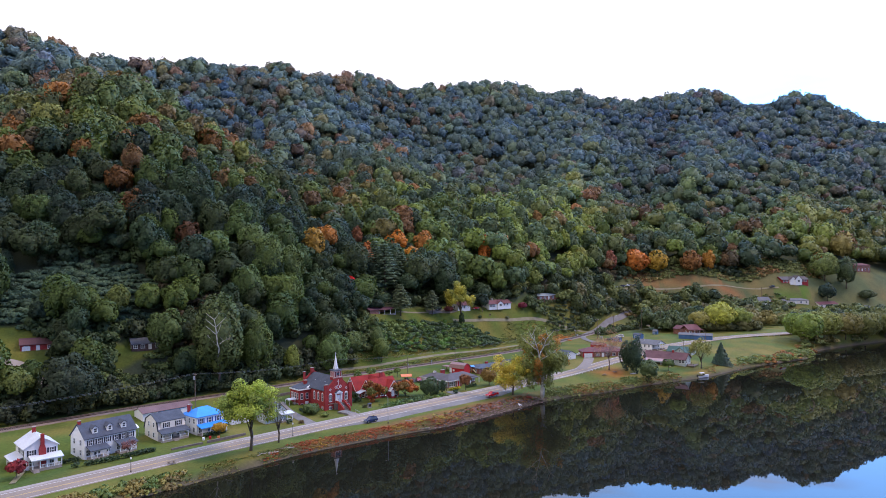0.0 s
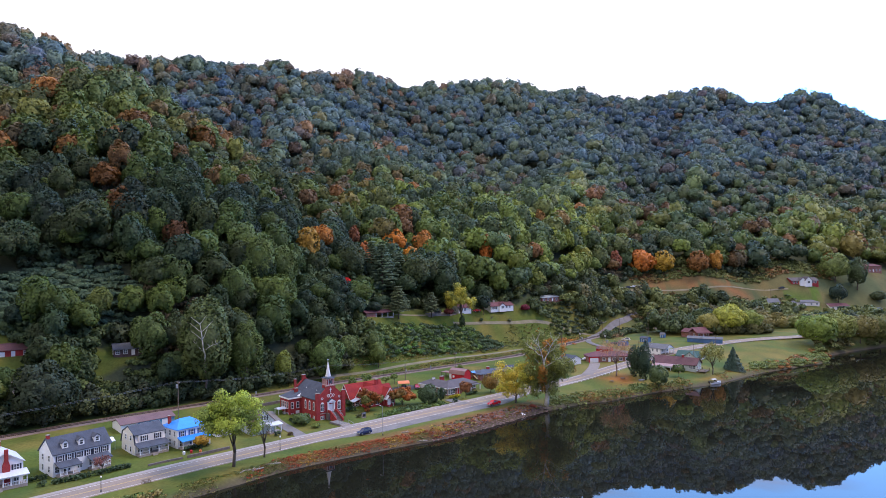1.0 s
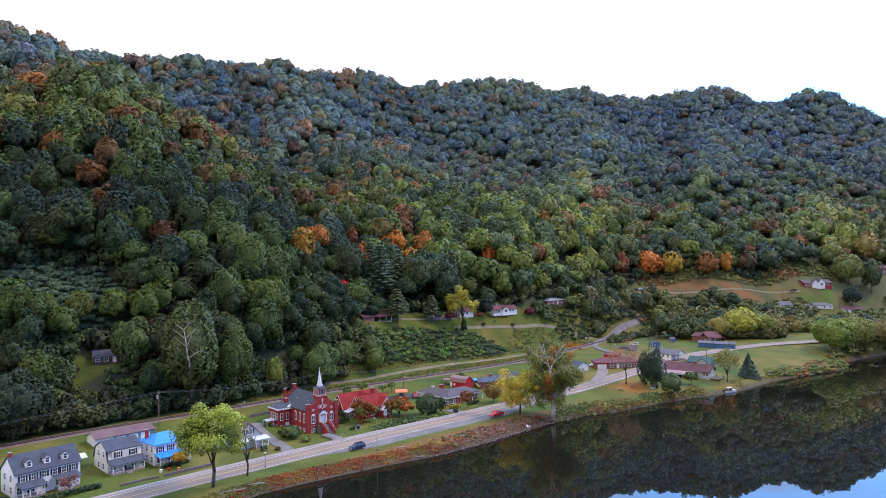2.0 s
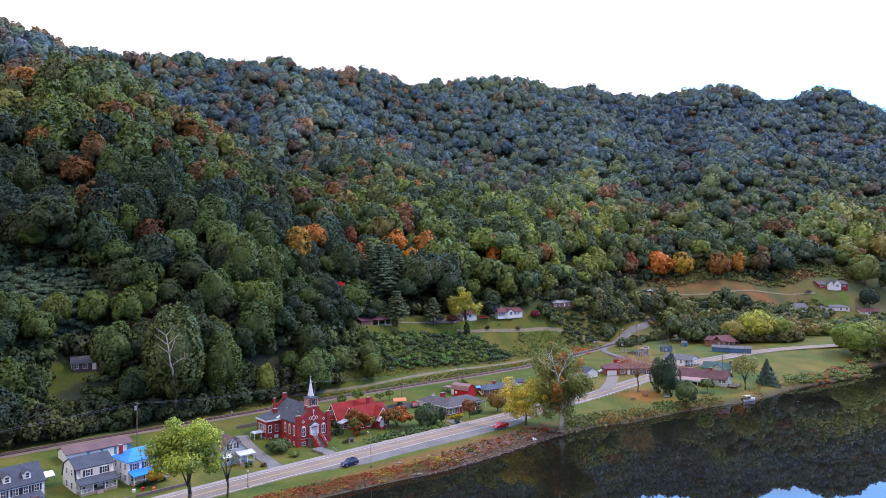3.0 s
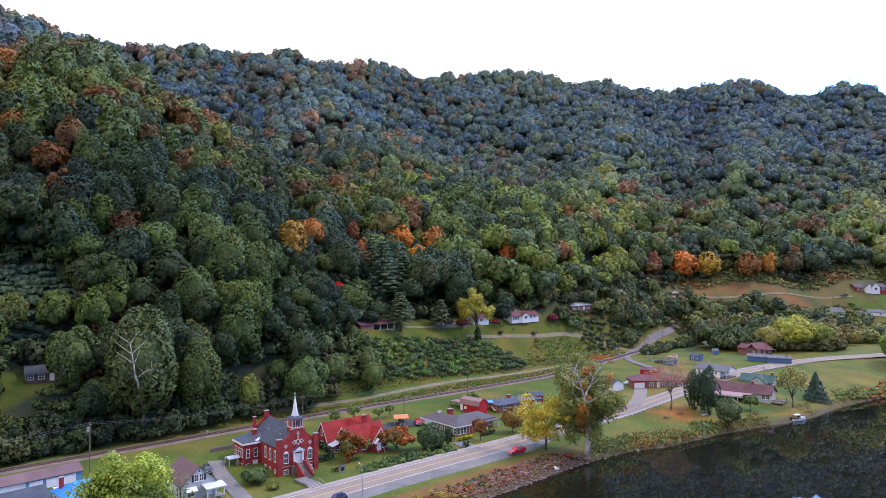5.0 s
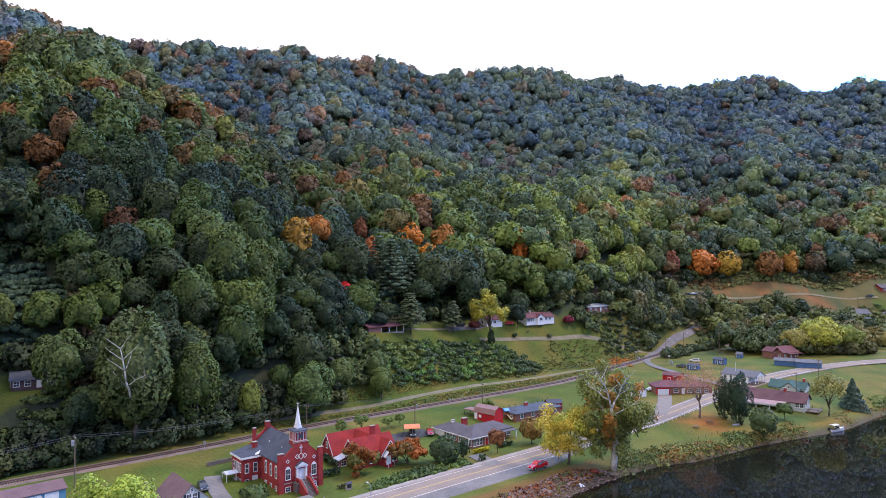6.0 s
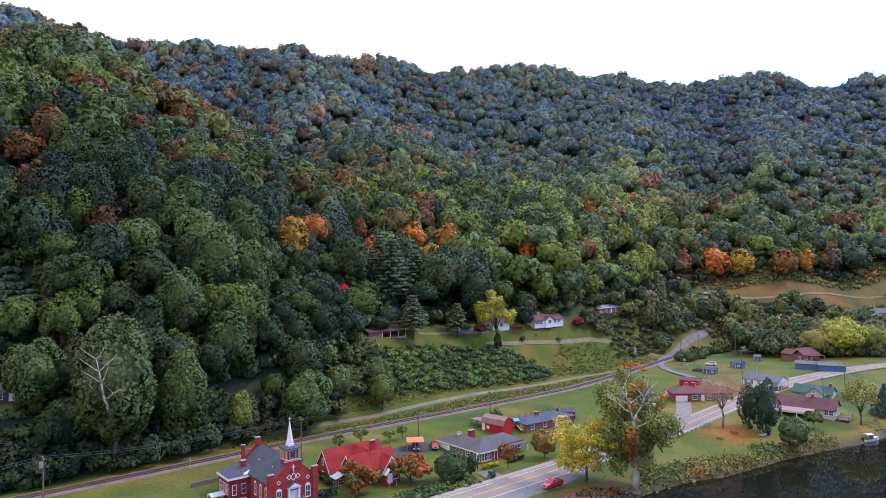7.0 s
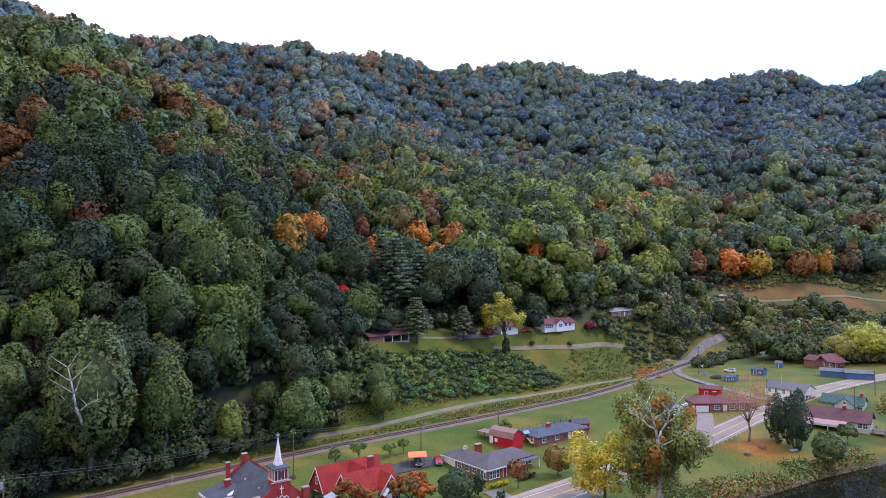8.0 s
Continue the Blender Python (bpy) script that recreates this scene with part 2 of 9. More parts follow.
# ---------------------------------------------------------------- builders
def sheet(name, verts, faces, mat, parent=None, smooth=False, colours=None, normals=None):
    """A mesh object from arrays."""
    me = bpy.data.meshes.new(name)
    v, f = np.asarray(verts, np.float32), np.asarray(faces, np.int32)
    me.vertices.add(len(v))
    me.vertices.foreach_set("co", v.ravel())
    k = f.shape[1]
    me.loops.add(f.size)
    me.loops.foreach_set("vertex_index", f.ravel())
    me.polygons.add(len(f))
    me.polygons.foreach_set("loop_start", np.arange(0, f.size, k, dtype=np.int32))
    me.polygons.foreach_set("loop_total", np.full(len(f), k, np.int32))
    me.polygons.foreach_set("use_smooth", np.full(len(f), smooth, bool))
    if colours is not None:
        at = me.color_attributes.new("cover", "FLOAT_COLOR", "POINT")
        at.data.foreach_set("color", np.c_[colours, np.ones(len(colours))].astype(np.float32).ravel())
    me.materials.append(mat)
    me.update(calc_edges=True)
    if normals is not None:
        me.attributes.new("custom_normal", "FLOAT_VECTOR", "CORNER").data.foreach_set("vector", np.asarray(normals, np.float32)[f.ravel()].ravel())
        me.update()
    ob = new(name, me)
    if parent:
        ob.parent = parent
    return ob


def one(x, y):
    return float(height(np.array([x]), np.array([y]))[0])


def within(poly, x, y):
    """Whether points lie in a polygon."""
    inside = np.zeros(np.shape(x), bool)
    for (ax, ay), (bx, by) in zip(poly, poly[1:] + poly[:1]):
        cross = (ay > y) != (by > y)
        inside ^= cross & (x < (bx - ax) * (y - ay) / (by - ay + 1e-12) + ax)
    return inside


WOODS_EDGE = curve([(-300, 10), (-240, 85), (-137, 211), (-109, 246), (-86, 279), (-75, 297), (-69, 311), (-74, 320), (-66, 340), (-45, 372), (-19, 394),
                    (2, 412), (14, 434), (46, 476), (73, 514), (97, 542), (124, 557), (162, 569), (194, 581), (218, 590), (284, 630), (420, 700), (900, 960)], 8)
HOLLOW = [(-196, 214), (-186, 192), (-172, 188), (-160, 197), (-157, 206), (-163, 218), (-180, 224)]
CLEARING = [(-153, 228), (-146, 224), (-137, 234), (-131, 243), (-137, 249), (-150, 241)]
KUDZU = [(-190, 218), (-176, 224), (-156, 240), (-144, 252), (-150, 264), (-165, 270), (-192, 260), (-208, 238)]
FOREGROUND = [(-154, 224), (-142, 207), (-122, 228), (-131, 242)]
ROOF_VIEW = [(8, 424), (24, 412), (46, 442), (36, 456)]
FARM_LAWN = [(204, 566), (238, 574), (244, 566), (226, 556), (210, 556)]
CLAY_BANK = [(90, 520), (108, 541), (126, 550), (150, 556), (166, 562), (176, 552), (190, 548), (150, 543), (120, 536)]


def ribbon(name, line, left, right, mat, lift, z_of=None, start=0, end=None, parent=None, skirt=0.0):
    """A strip along a line between two offsets (left is positive), lying on the ground or on z_of."""
    p = line[start:end]
    d = np.gradient(p[:, :2], axis=0)
    d /= np.linalg.norm(d, axis=1)[:, None]
    nrm = np.c_[-d[:, 1], d[:, 0]]
    lf, rt = (np.broadcast_to(v, len(p)) for v in (left, right))
    a, b = p[:, :2] + nrm * lf[:, None], p[:, :2] + nrm * rt[:, None]
    za = zb = (z_of(p[:, 0]) if z_of else 0)
    if not z_of:
        za, zb = height(a[:, 0], a[:, 1]), height(b[:, 0], b[:, 1])
    rows = [np.c_[a, za + lift], np.c_[b, zb + lift]]
    if skirt:
        rows = [np.c_[a + nrm * skirt * 1.4, za + lift - skirt]] + rows + [np.c_[b - nrm * skirt * 1.4, zb + lift - skirt]]
    k, n = len(rows), len(p)
    verts = np.stack(rows, 1).reshape(-1, 3)
    i = np.arange(n - 1)[:, None] * k + np.arange(k - 1)[None]
    i = i.ravel()
    faces = np.c_[i + 1, i, i + k, i + k + 1]
    return sheet(name, verts, faces, mat, parent)


def road_z(x):
    return level(ROAD_Z, x)


def rail_z(x):
    return level(RAIL_Z, x)


# ---------------------------------------------------------------- ground, river, road, railway
def build_ground():
    def steps(lo, hi, fine, coarse_lo, coarse_hi):
        core = np.arange(lo, hi + 0.1, fine)
        out, s = [], fine
        v = lo
        while v > coarse_lo:
            s = min(s * 1.12, 160)
            v -= s
            out.append(v)
        up, s, v = [], fine, hi
        while v < coarse_hi:
            s = min(s * 1.10, 160)
            v += s
            up.append(v)
        return np.r_[out[::-1], core, up]
    xs, ys = steps(-170, 260, 2.6, -4000, 4000), steps(90, 470, 2.6, -3000, 4500)
    gx, gy = np.meshgrid(xs, ys)
    z = height(gx, gy)
    shore, _, _ = beside(SHORE_LINE[::2], gx, gy)
    road, _, _ = beside(ROAD_LINE[::2], gx, gy)
    rail, rail_x, _ = beside(RAIL_LINE[::2], gx, gy)
    wood, _, _ = beside(WOODS_EDGE, gx, gy)
    z = z + np.where((shore > 3) & (np.abs(road) > 6) & (np.abs(rail) > 4), 0.12 * wobble(gx, gy, 5, 2.0), 0)
    lawn = np.array((0.084, 0.112, 0.019))
    dry = np.array((0.170, 0.135, 0.032))
    litter = np.array((0.052, 0.062, 0.034))
    clay = np.array((0.22, 0.10, 0.04))
    mud = np.array((0.10, 0.08, 0.055))
    rust = np.array((0.20, 0.085, 0.035))
    def blend(c, other, w):
        return c + (other - c) * np.clip(w, 0, 1)[..., None]
    c = np.broadcast_to(lawn, (*gx.shape, 3)).copy()
    c = blend(c, dry, 0.20 + 0.30 * ramp(gx, -20, 50) + 0.50 * wobble(gx, gy, 11, 3.0) + 0.45 * wobble(gx, gy, 3.5, 8.0))
    c = blend(c, np.array((0.052, 0.092, 0.020)), 0.7 * ramp(wobble(gx, gy, 7.0, 12.0) + 0.6 * wobble(gx, gy, 2.8, 5.0), 0.15, 0.9))
    c = blend(c, litter, ramp(wood, -3, 3) * ~within(CLEARING, gx, gy) * ~within(HOLLOW, gx, gy))
    c = blend(c, litter * 1.5, 0.7 * ramp(wood, -70, -40) * ramp(gx, 60, 90) * (1 - ramp(wood, -3, 3)))
    c = blend(c, clay, within(CLAY_BANK, gx, gy) * (0.62 + 0.45 * wobble(gx, gy, 6, 5.0) + 0.3 * wobble(gx, gy, 2.2, 2.0)))
    c = blend(c, np.array((0.19, 0.125, 0.045)), ramp(gx, 80, 100) * ramp(gy, 495, 515) * (0.05 + 0.7 * wobble(gx, gy, 17, 2.0) + 0.35 * wobble(gx, gy, 6, 7.0)) * (1 - ramp(wood, -3, 3)))
    c = blend(c, np.array((0.07, 0.13, 0.02)), 0.85 * within(FARM_LAWN, gx, gy))
    c = blend(c, rust, ramp(-road, 10.5, 12.5) * (1 - ramp(gx, 0, 20)) * ramp(gx, -70, -55) * 0.7)
    fallen = 1.6 * np.exp(-((gx - 45) ** 2 + (gy - 304) ** 2) / 70) + 0.8 * ramp(gx, 20, 30) * (1 - ramp(gx, 80, 95)) * (1 - ramp(shore, 3, 9)) * (wobble(gx, gy, 4, 6.0) + 0.3)
    c = blend(c, np.array((0.36, 0.13, 0.03)), fallen * (0.55 + 0.5 * wobble(gx, gy, 3, 4.0)))
    c = blend(c, mud, 1 - ramp(shore, 0.5, 2.5))
    n, m = gx.shape
    i = (np.arange(n - 1)[:, None] * m + np.arange(m - 1)[None]).ravel()
    faces = np.c_[i, i + 1, i + m + 1, i + m]
    ob = sheet("ground", np.c_[gx.ravel(), gy.ravel(), z.ravel()], faces, M_GROUND, smooth=True, colours=c.reshape(-1, 3))
    return tagged(ob, "grassy river flat rising into wooded hills", "ground", kind="structure")


build_ground()
far = 4000
river = sheet("water", [(-far, -far, 0), (far, -far, 0), (far, far, 0), (-far, far, 0)], [(0, 1, 2, 3)], M_WATER)
tagged(river, "dark calm river mirroring the hills and sky", "river", kind="structure")

LANE = 3.45
road = ribbon("road", ROAD_LINE, LANE + 0.9, -LANE - 0.5, M_ASPHALT, 0.06, road_z, skirt=0.25)
tagged(road, "two-lane worn grey asphalt road along the river", "road", kind="structure")
run = np.arange(len(ROAD_LINE))
near_x = ROAD_LINE[:, 0]
bulge = 3.9 + 4.6 * ramp(near_x, -62, -44) * (1 - ramp(near_x, -12, 4))
pull = (near_x > -64) & (near_x < 6)
k0, k1 = np.argmax(pull), len(pull) - np.argmax(pull[::-1])
shoulder = ribbon("road_shoulder", ROAD_LINE, -LANE - 0.4, -bulge[k0:k1], M_SHOULDER, 0.045, road_z, k0, k1, skirt=0.2)
tagged(shoulder, "patched grey asphalt pull-off beside the road", "road shoulder", kind="structure")
for name, at, mat in (("edge_line", LANE, M_PAINT_W), ("edge_line", -LANE, M_PAINT_W), ("centre_line", 0.14, M_PAINT_Y), ("centre_line", -0.14, M_PAINT_Y)):
    line = ribbon(name, ROAD_LINE, at + 0.07, at - 0.07, mat, 0.07, road_z, parent=road)


def build_rails():
    bed = ribbon("rail_bed", RAIL_LINE, 2.3, -2.6, M_BALLAST, 0.25, rail_z, skirt=0.5)
    tagged(bed, "grey crushed stone railway bed with a single track", "railway", kind="structure")
    for at in (0.72, -0.72):
        ribbon("rail", RAIL_LINE, at + 0.06, at - 0.06, M_RAIL, 0.52, rail_z, parent=bed, skirt=0.1)
    p = curve(RAIL, 0.55)
    p = p[(p[:, 0] > -160) & (p[:, 0] < 120)]
    d = np.gradient(p, axis=0)
    d /= np.linalg.norm(d, axis=1)[:, None]
    nrm = np.c_[-d[:, 1], d[:, 0]]
    z = rail_z(p[:, 0]) + 0.25
    vs, fs = [], []
    for i in range(len(p)):
        for a, b, h in ((-1.3, -0.12, 0), (1.3, -0.12, 0), (1.3, 0.12, 0), (-1.3, 0.12, 0), (-1.3, -0.12, 0.14), (1.3, -0.12, 0.14), (1.3, 0.12, 0.14), (-1.3, 0.12, 0.14)):
            vs.append((*(p[i] + nrm[i] * a + d[i] * b), z[i] + h))
        k = 8 * i
        fs += [(k + 4, k + 5, k + 6, k + 7), (k, k + 1, k + 5, k + 4), (k + 2, k + 3, k + 7, k + 6), (k + 1, k + 2, k + 6, k + 5), (k + 3, k, k + 4, k + 7)]
    tagged(sheet("sleepers", vs, fs, M_TIE, bed), kind="stuff")


build_rails()
LANE_LINE = curve([(-90, 271), (-78, 284), (-64, 299.4), (-50.3, 317.3), (-33.7, 338.6), (-17.8, 355.4), (4.4, 379.2), (19.2, 394), (34, 412), (41, 419)])
lane = ribbon("gravel_lane", LANE_LINE, 0.7, -0.7, M_GRAVEL, 0.12)
tagged(lane, "narrow gravel lane above the railway track", "lane", kind="structure")
CROSS_LINE = curve([(84, 496), (75.6, 483.6), (66, 470), (57, 454), (47, 433), (42, 414), (43.2, 398), (48.6, 385.5), (54, 374), (60.5, 362.2), (65, 354.5), (72, 350)])
cross = ribbon("side_road", CROSS_LINE, 1.7, -1.7, M_SHOULDER, 0.3)
tagged(cross, "pale side road crossing the railway", "road", kind="structure")


# ---------------------------------------------------------------- woods
RNG = np.random.default_rng(11)


def crown(n, seed, kind="round", deep=0.84, rag=0.04, grid=(6, 12)):
    """The crown of a tree of height 1 and crown radius about 1: middles, half-axes and facing of n leaf clumps, the limbs' ends,
    and the leafy heart that shuts out the sky as quads with their facing. deep: the heart's size within the crown."""
    g = np.random.default_rng(seed)
    m = {"round": 20, "full": 22, "slim": 18, "tall": 16, "cone": 22, "low": 24, "draped": 52, "open": 20, "shaggy": 40, "pine": 96}[kind]
    loose = kind in ("open", "shaggy", "draped", "pine")
    lobes = g.normal(size=(m, 3))
    lobes[:, 2] = lobes[:, 2] * 0.9 if kind == "draped" else np.abs(lobes[:, 2]) * 0.9 - 0.25
    lobes /= np.linalg.norm(lobes, axis=1)[:, None]
    mid, radii = {"round": (0.60, (0.86, 0.86, 0.36)), "full": (0.66, (0.90, 0.90, 0.31)), "slim": (0.62, (0.76, 0.76, 0.34)), "tall": (0.56, (0.66, 0.66, 0.42)), "cone": (0.5, (0.9, 0.9, 0.5)),
                  "low": (0.55, (0.90, 0.90, 0.42)), "draped": (0.55, (0.92, 0.92, 0.44)), "open": (0.62, (0.84, 0.84, 0.34)), "shaggy": (0.57, (0.9, 0.9, 0.42)), "pine": (0.6, (0.9, 0.9, 0.4))}[kind]
    radii = np.array(radii)
    centre = np.array((0, 0, mid)) + lobes * radii * 0.8

    if kind == "pine":
        # flat plumes at the ends of whorled branches, the trunk showing between them
        tier = np.arange(m) // 6
        rise = 0.24 + 0.74 * (tier + g.uniform(-0.2, 0.2, m)) / (m // 6 - 1)
        about = np.arange(m) * 1.047 + tier * 0.6 + g.uniform(-0.25, 0.25, m)
        reach = np.clip(1.08 - rise, 0.02, 0.7) ** 0.7 * 1.15 * g.uniform(0.55, 1.0, m)
        centre = np.stack([np.cos(about) * reach, np.sin(about) * reach, rise + 0.02 * reach], -1)
        size = 0.12 + 0.16 * reach
        pick = g.choice(m, n, p=size ** 2 / (size ** 2).sum())
        way = g.normal(size=(n, 3))
        way /= np.linalg.norm(way, axis=1)[:, None]
        along = np.stack([np.cos(about), np.sin(about), np.zeros(m)], -1)[pick] * (g.uniform(-0.9, 0.6, n) * reach[pick] * 0.6)[:, None]
        at = centre[pick] + along + way * (size[pick] * g.uniform(0.3, 1.0, n))[:, None] * (1, 1, 0.075)
        out = way * 0.5 + (0, 0, 0.5) + centre[pick] * (0.5, 0.5, 0)
    elif loose:
        if kind != "open":
            centre = np.array((0, 0, mid)) + lobes * radii * g.uniform(0.35, 0.95, (m, 1)) - (0, 0, 0.03)
        size = g.uniform(0.24, 0.42, m) if kind == "open" else g.uniform(0.16, 0.30, m)
        pick = g.choice(m, n, p=size ** 2 / (size ** 2).sum())
        way = g.normal(size=(n, 3))
        way[:, 2] += 0.3
        way /= np.linalg.norm(way, axis=1)[:, None]
        at = centre[pick] + way * (size[pick] * g.uniform(0.45, 1.05, n))[:, None] * (1, 1, 0.42)
        out = way
    elif kind == "cone":
        way = g.normal(size=(n, 3))
        way /= np.linalg.norm(way, axis=1)[:, None]
        top = g.uniform(0, 1, n) ** 1.4
        ring = (1.02 - top) * (0.72 + 0.38 * np.abs(np.sin(top * 19 + way[:, 0] * 2))) * g.uniform(0.75, 1.05, n)
        flat = way[:, :2] / (np.linalg.norm(way[:, :2], axis=1)[:, None] + 1e-6)
        at = np.c_[flat * ring[:, None], top * 1.84 - 0.84] * radii + (0, 0, mid)
        out = np.c_[flat, np.full(n, 0.55)]
    else:
        # rounded boughs set evenly over the crown, their leaves on the outside alone
        skirt = -0.8 if kind == "low" else -0.5
        rise = 1 - (np.arange(m) + g.uniform(0.1, 0.9, m)) / m * (1 - skirt)
        about = np.arange(m) * 2.39996 + g.uniform(-0.4, 0.4, m)
        flat = np.sqrt(np.maximum(1 - rise ** 2, 0))
        lobes = np.stack([flat * np.cos(about), flat * np.sin(about), rise], -1)
        bough = lobes * g.uniform(0.50, 0.80, (m, 1))
        size = g.uniform(0.26, 0.44, m)
        pick = g.integers(0, m, 6 * n)
        way = g.normal(size=(6 * n, 3)) + lobes[pick] * 0.5
        way /= np.linalg.norm(way, axis=1)[:, None]
        p = bough[pick] + way * (size[pick] * g.uniform(1 - 2 * rag, 1 + rag, 6 * n))[:, None]
        gone = (np.linalg.norm(p[:, None] - bough[None], axis=2) < 0.86 * size[None]).any(1) | ((way * lobes[pick]).sum(1) < -0.2)
        keep = np.flatnonzero(~gone)[:n]
        keep = np.r_[keep, keep[: n - len(keep)]]
        at = p[keep] * radii + (0, 0, mid)
        out = way[keep] * 0.6 + p[keep] * 0.6
        centre = np.array((0, 0, mid)) + bough * radii
    out = out / (np.linalg.norm(out, axis=1)[:, None] + 1e-6)
    tilt = out + (0, 0, 0.12) + g.normal(size=(n, 3)) * (0.4 if loose else 0.55)
    big = g.uniform(0.7, 1.3, n)[:, None]
    face = out + (0, 0, 0.18 if loose else 0.34) + g.normal(size=(n, 3)) * (0.08 if loose else 0.13)
    tilt /= np.linalg.norm(tilt, axis=1)[:, None]
    face /= np.linalg.norm(face, axis=1)[:, None]
    side = np.cross(tilt, g.normal(size=tilt.shape))
    side /= np.linalg.norm(side, axis=1)[:, None]
    up = np.cross(tilt, side)
    heart = heart_face = np.zeros((0, 4, 3))
    if deep and not loose:
        rows, cols = grid
        down, round_by = np.meshgrid(np.linspace(0, 2.45 if kind == "low" else 2.1, rows + 1), np.linspace(0, 2 * np.pi, cols + 1), indexing="ij")
        way = np.stack([np.sin(down) * np.cos(round_by), np.sin(down) * np.sin(round_by), np.cos(down)], -1)
        if kind == "cone":
            top = 1 - down / 2.1
            p = np.stack([np.cos(round_by) * (1 - top) * 0.72, np.sin(round_by) * (1 - top) * 0.72, top * 1.8 - 0.84], -1) * radii + (0, 0, mid)
            out = np.stack([np.cos(round_by), np.sin(round_by), np.full(down.shape, 0.55)], -1)
        else:
            out = way / radii
            p = way * deep * radii + (0, 0, mid)
        out = out / np.linalg.norm(out, axis=-1)[..., None] + (0, 0, 0.18)
        heart, heart_face = (np.stack([v[:-1, :-1], v[1:, :-1], v[1:, 1:], v[:-1, 1:]], 2).reshape(-1, 4, 3) for v in (p, out))
    return at, side * big, up * big * 0.85, face, centre, heart, heart_face


def leaf_mesh(at, side, up, size):
    """Four corners for each leaf clump."""
    s = np.asarray(size).reshape(-1, 1) if np.ndim(size) else size
    return np.stack([at - (side + up) * s, at + (side * 1.15 - up * 0.6) * s, at + (side * 0.7 + up * 1.2) * s, at + (-side * 1.1 + up * 0.7) * s], 1)


def leaf_tris(at, side, up, size):
    """Three corners for each spray of leaves."""
    s = np.asarray(size).reshape(-1, 1) if np.ndim(size) else size
    return np.stack([at - (side * 0.9 + up * 0.7) * s, at + (side * 1.05 - up * 0.5) * s, at + (side * 0.1 + up * 1.25) * s], 1)


def halves(quads):
    """Four corners each, as triangles."""
    i = np.arange(quads)[:, None] * 4
    return np.concatenate([i + (0, 1, 2), i + (0, 2, 3)], 1).reshape(-1, 3)


LEAF_GREENS = 1.0 * np.array([(0.048, 0.076, 0.044), (0.058, 0.090, 0.046), (0.068, 0.104, 0.042), (0.090, 0.112, 0.040), (0.108, 0.150, 0.036), (0.132, 0.175, 0.036), (0.165, 0.200, 0.040), (0.195, 0.205, 0.045)])
LEAF_TURNED = 1.12 * np.array([(0.15, 0.105, 0.042), (0.16, 0.088, 0.030), (0.19, 0.155, 0.042), (0.18, 0.090, 0.034), (0.14, 0.105, 0.050), (0.24, 0.105, 0.028)])


def scatter_trees(name, xs, ys, heights, widths, colours, clumps, leaf, label, kinds=("full", "full", "slim"), rag=0.08, sink=0.0, grid=(4, 7), upward=0.0, deep=0.50, forms=9):
    """Many trees as one mesh of leafy sprays. upward: how far the leaves of low growth face the sky."""
    shapes = [(kinds[k % len(kinds)], crown(clumps, 100 + 7 * k + clumps, kinds[k % len(kinds)], deep, rag, grid)) for k in range(forms)]
    zs = height(xs, ys) - sink
    verts, cols, norms, faces = [], [], [], []
    pick = RNG.integers(0, len(shapes), len(xs))
    turn = RNG.uniform(0, 2 * np.pi, len(xs))
    base = 0

    def put(v, c, n, f):
        nonlocal base
        verts.append(v)
        cols.append(c)
        norms.append(n)
        faces.append(f + base)
        base += len(v)

    for k, (kind, (at, side, up, face, _, heart, heart_face)) in enumerate(shapes):
        i = np.flatnonzero(pick == k)
        if not len(i):
            continue
        c, s = np.cos(turn[i])[:, None], np.sin(turn[i])[:, None]
        def spun(v):
            return np.stack([c * v[None, :, 0] - s * v[None, :, 1], s * v[None, :, 0] + c * v[None, :, 1], np.broadcast_to(v[None, :, 2], (len(i), len(v)))], -1)
        scale = np.stack([widths[i], widths[i], heights[i]], -1)[:, None]
        foot = np.stack([xs[i], ys[i], zs[i]], -1)[:, None]
        a = (spun(at) * scale + foot).reshape(-1, 3)
        if kind in ("open", "shaggy", "draped"):
            size = np.repeat(leaf * widths[i] / 6.0, len(at))
            quad = leaf_mesh(a, spun(side).reshape(-1, 3), spun(up).reshape(-1, 3), size)
            put(quad.reshape(-1, 3), np.repeat(colours[i], len(at) * 4, 0), np.repeat(spun(face).reshape(-1, 3), 4, 0) * (1 - upward) + (0, 0, upward), halves(len(quad)))
        else:
            skin = 5.4 * widths[i] * (0.87 * widths[i] + 0.37 * heights[i])
            size = np.repeat(leaf * np.sqrt(skin / len(at)), len(at)) * RNG.uniform(0.7, 1.3, len(a))
            v = leaf_tris(a, spun(side).reshape(-1, 3), spun(up).reshape(-1, 3), size).reshape(-1, 3)
            facing = spun(face).reshape(-1, 3) * (1 - upward) + (0, 0, upward)
            put(v, np.repeat(colours[i], len(at) * 3, 0), np.repeat(facing, 3, 0), np.arange(len(v)).reshape(-1, 3))
        if len(heart):
            v = (spun(heart.reshape(-1, 3)) * scale + foot).reshape(-1, 3)
            put(v, np.repeat(colours[i], len(heart) * 4, 0), spun(heart_face.reshape(-1, 3)).reshape(-1, 3), halves(len(v) // 4))
    n = np.concatenate(norms)
    ob = sheet(name, np.concatenate(verts), np.concatenate(faces), M_LEAF, smooth=True, colours=np.concatenate(cols), normals=n / np.linalg.norm(n, axis=1)[:, None])
    return tagged(ob, label, "woods", kind="stuff")


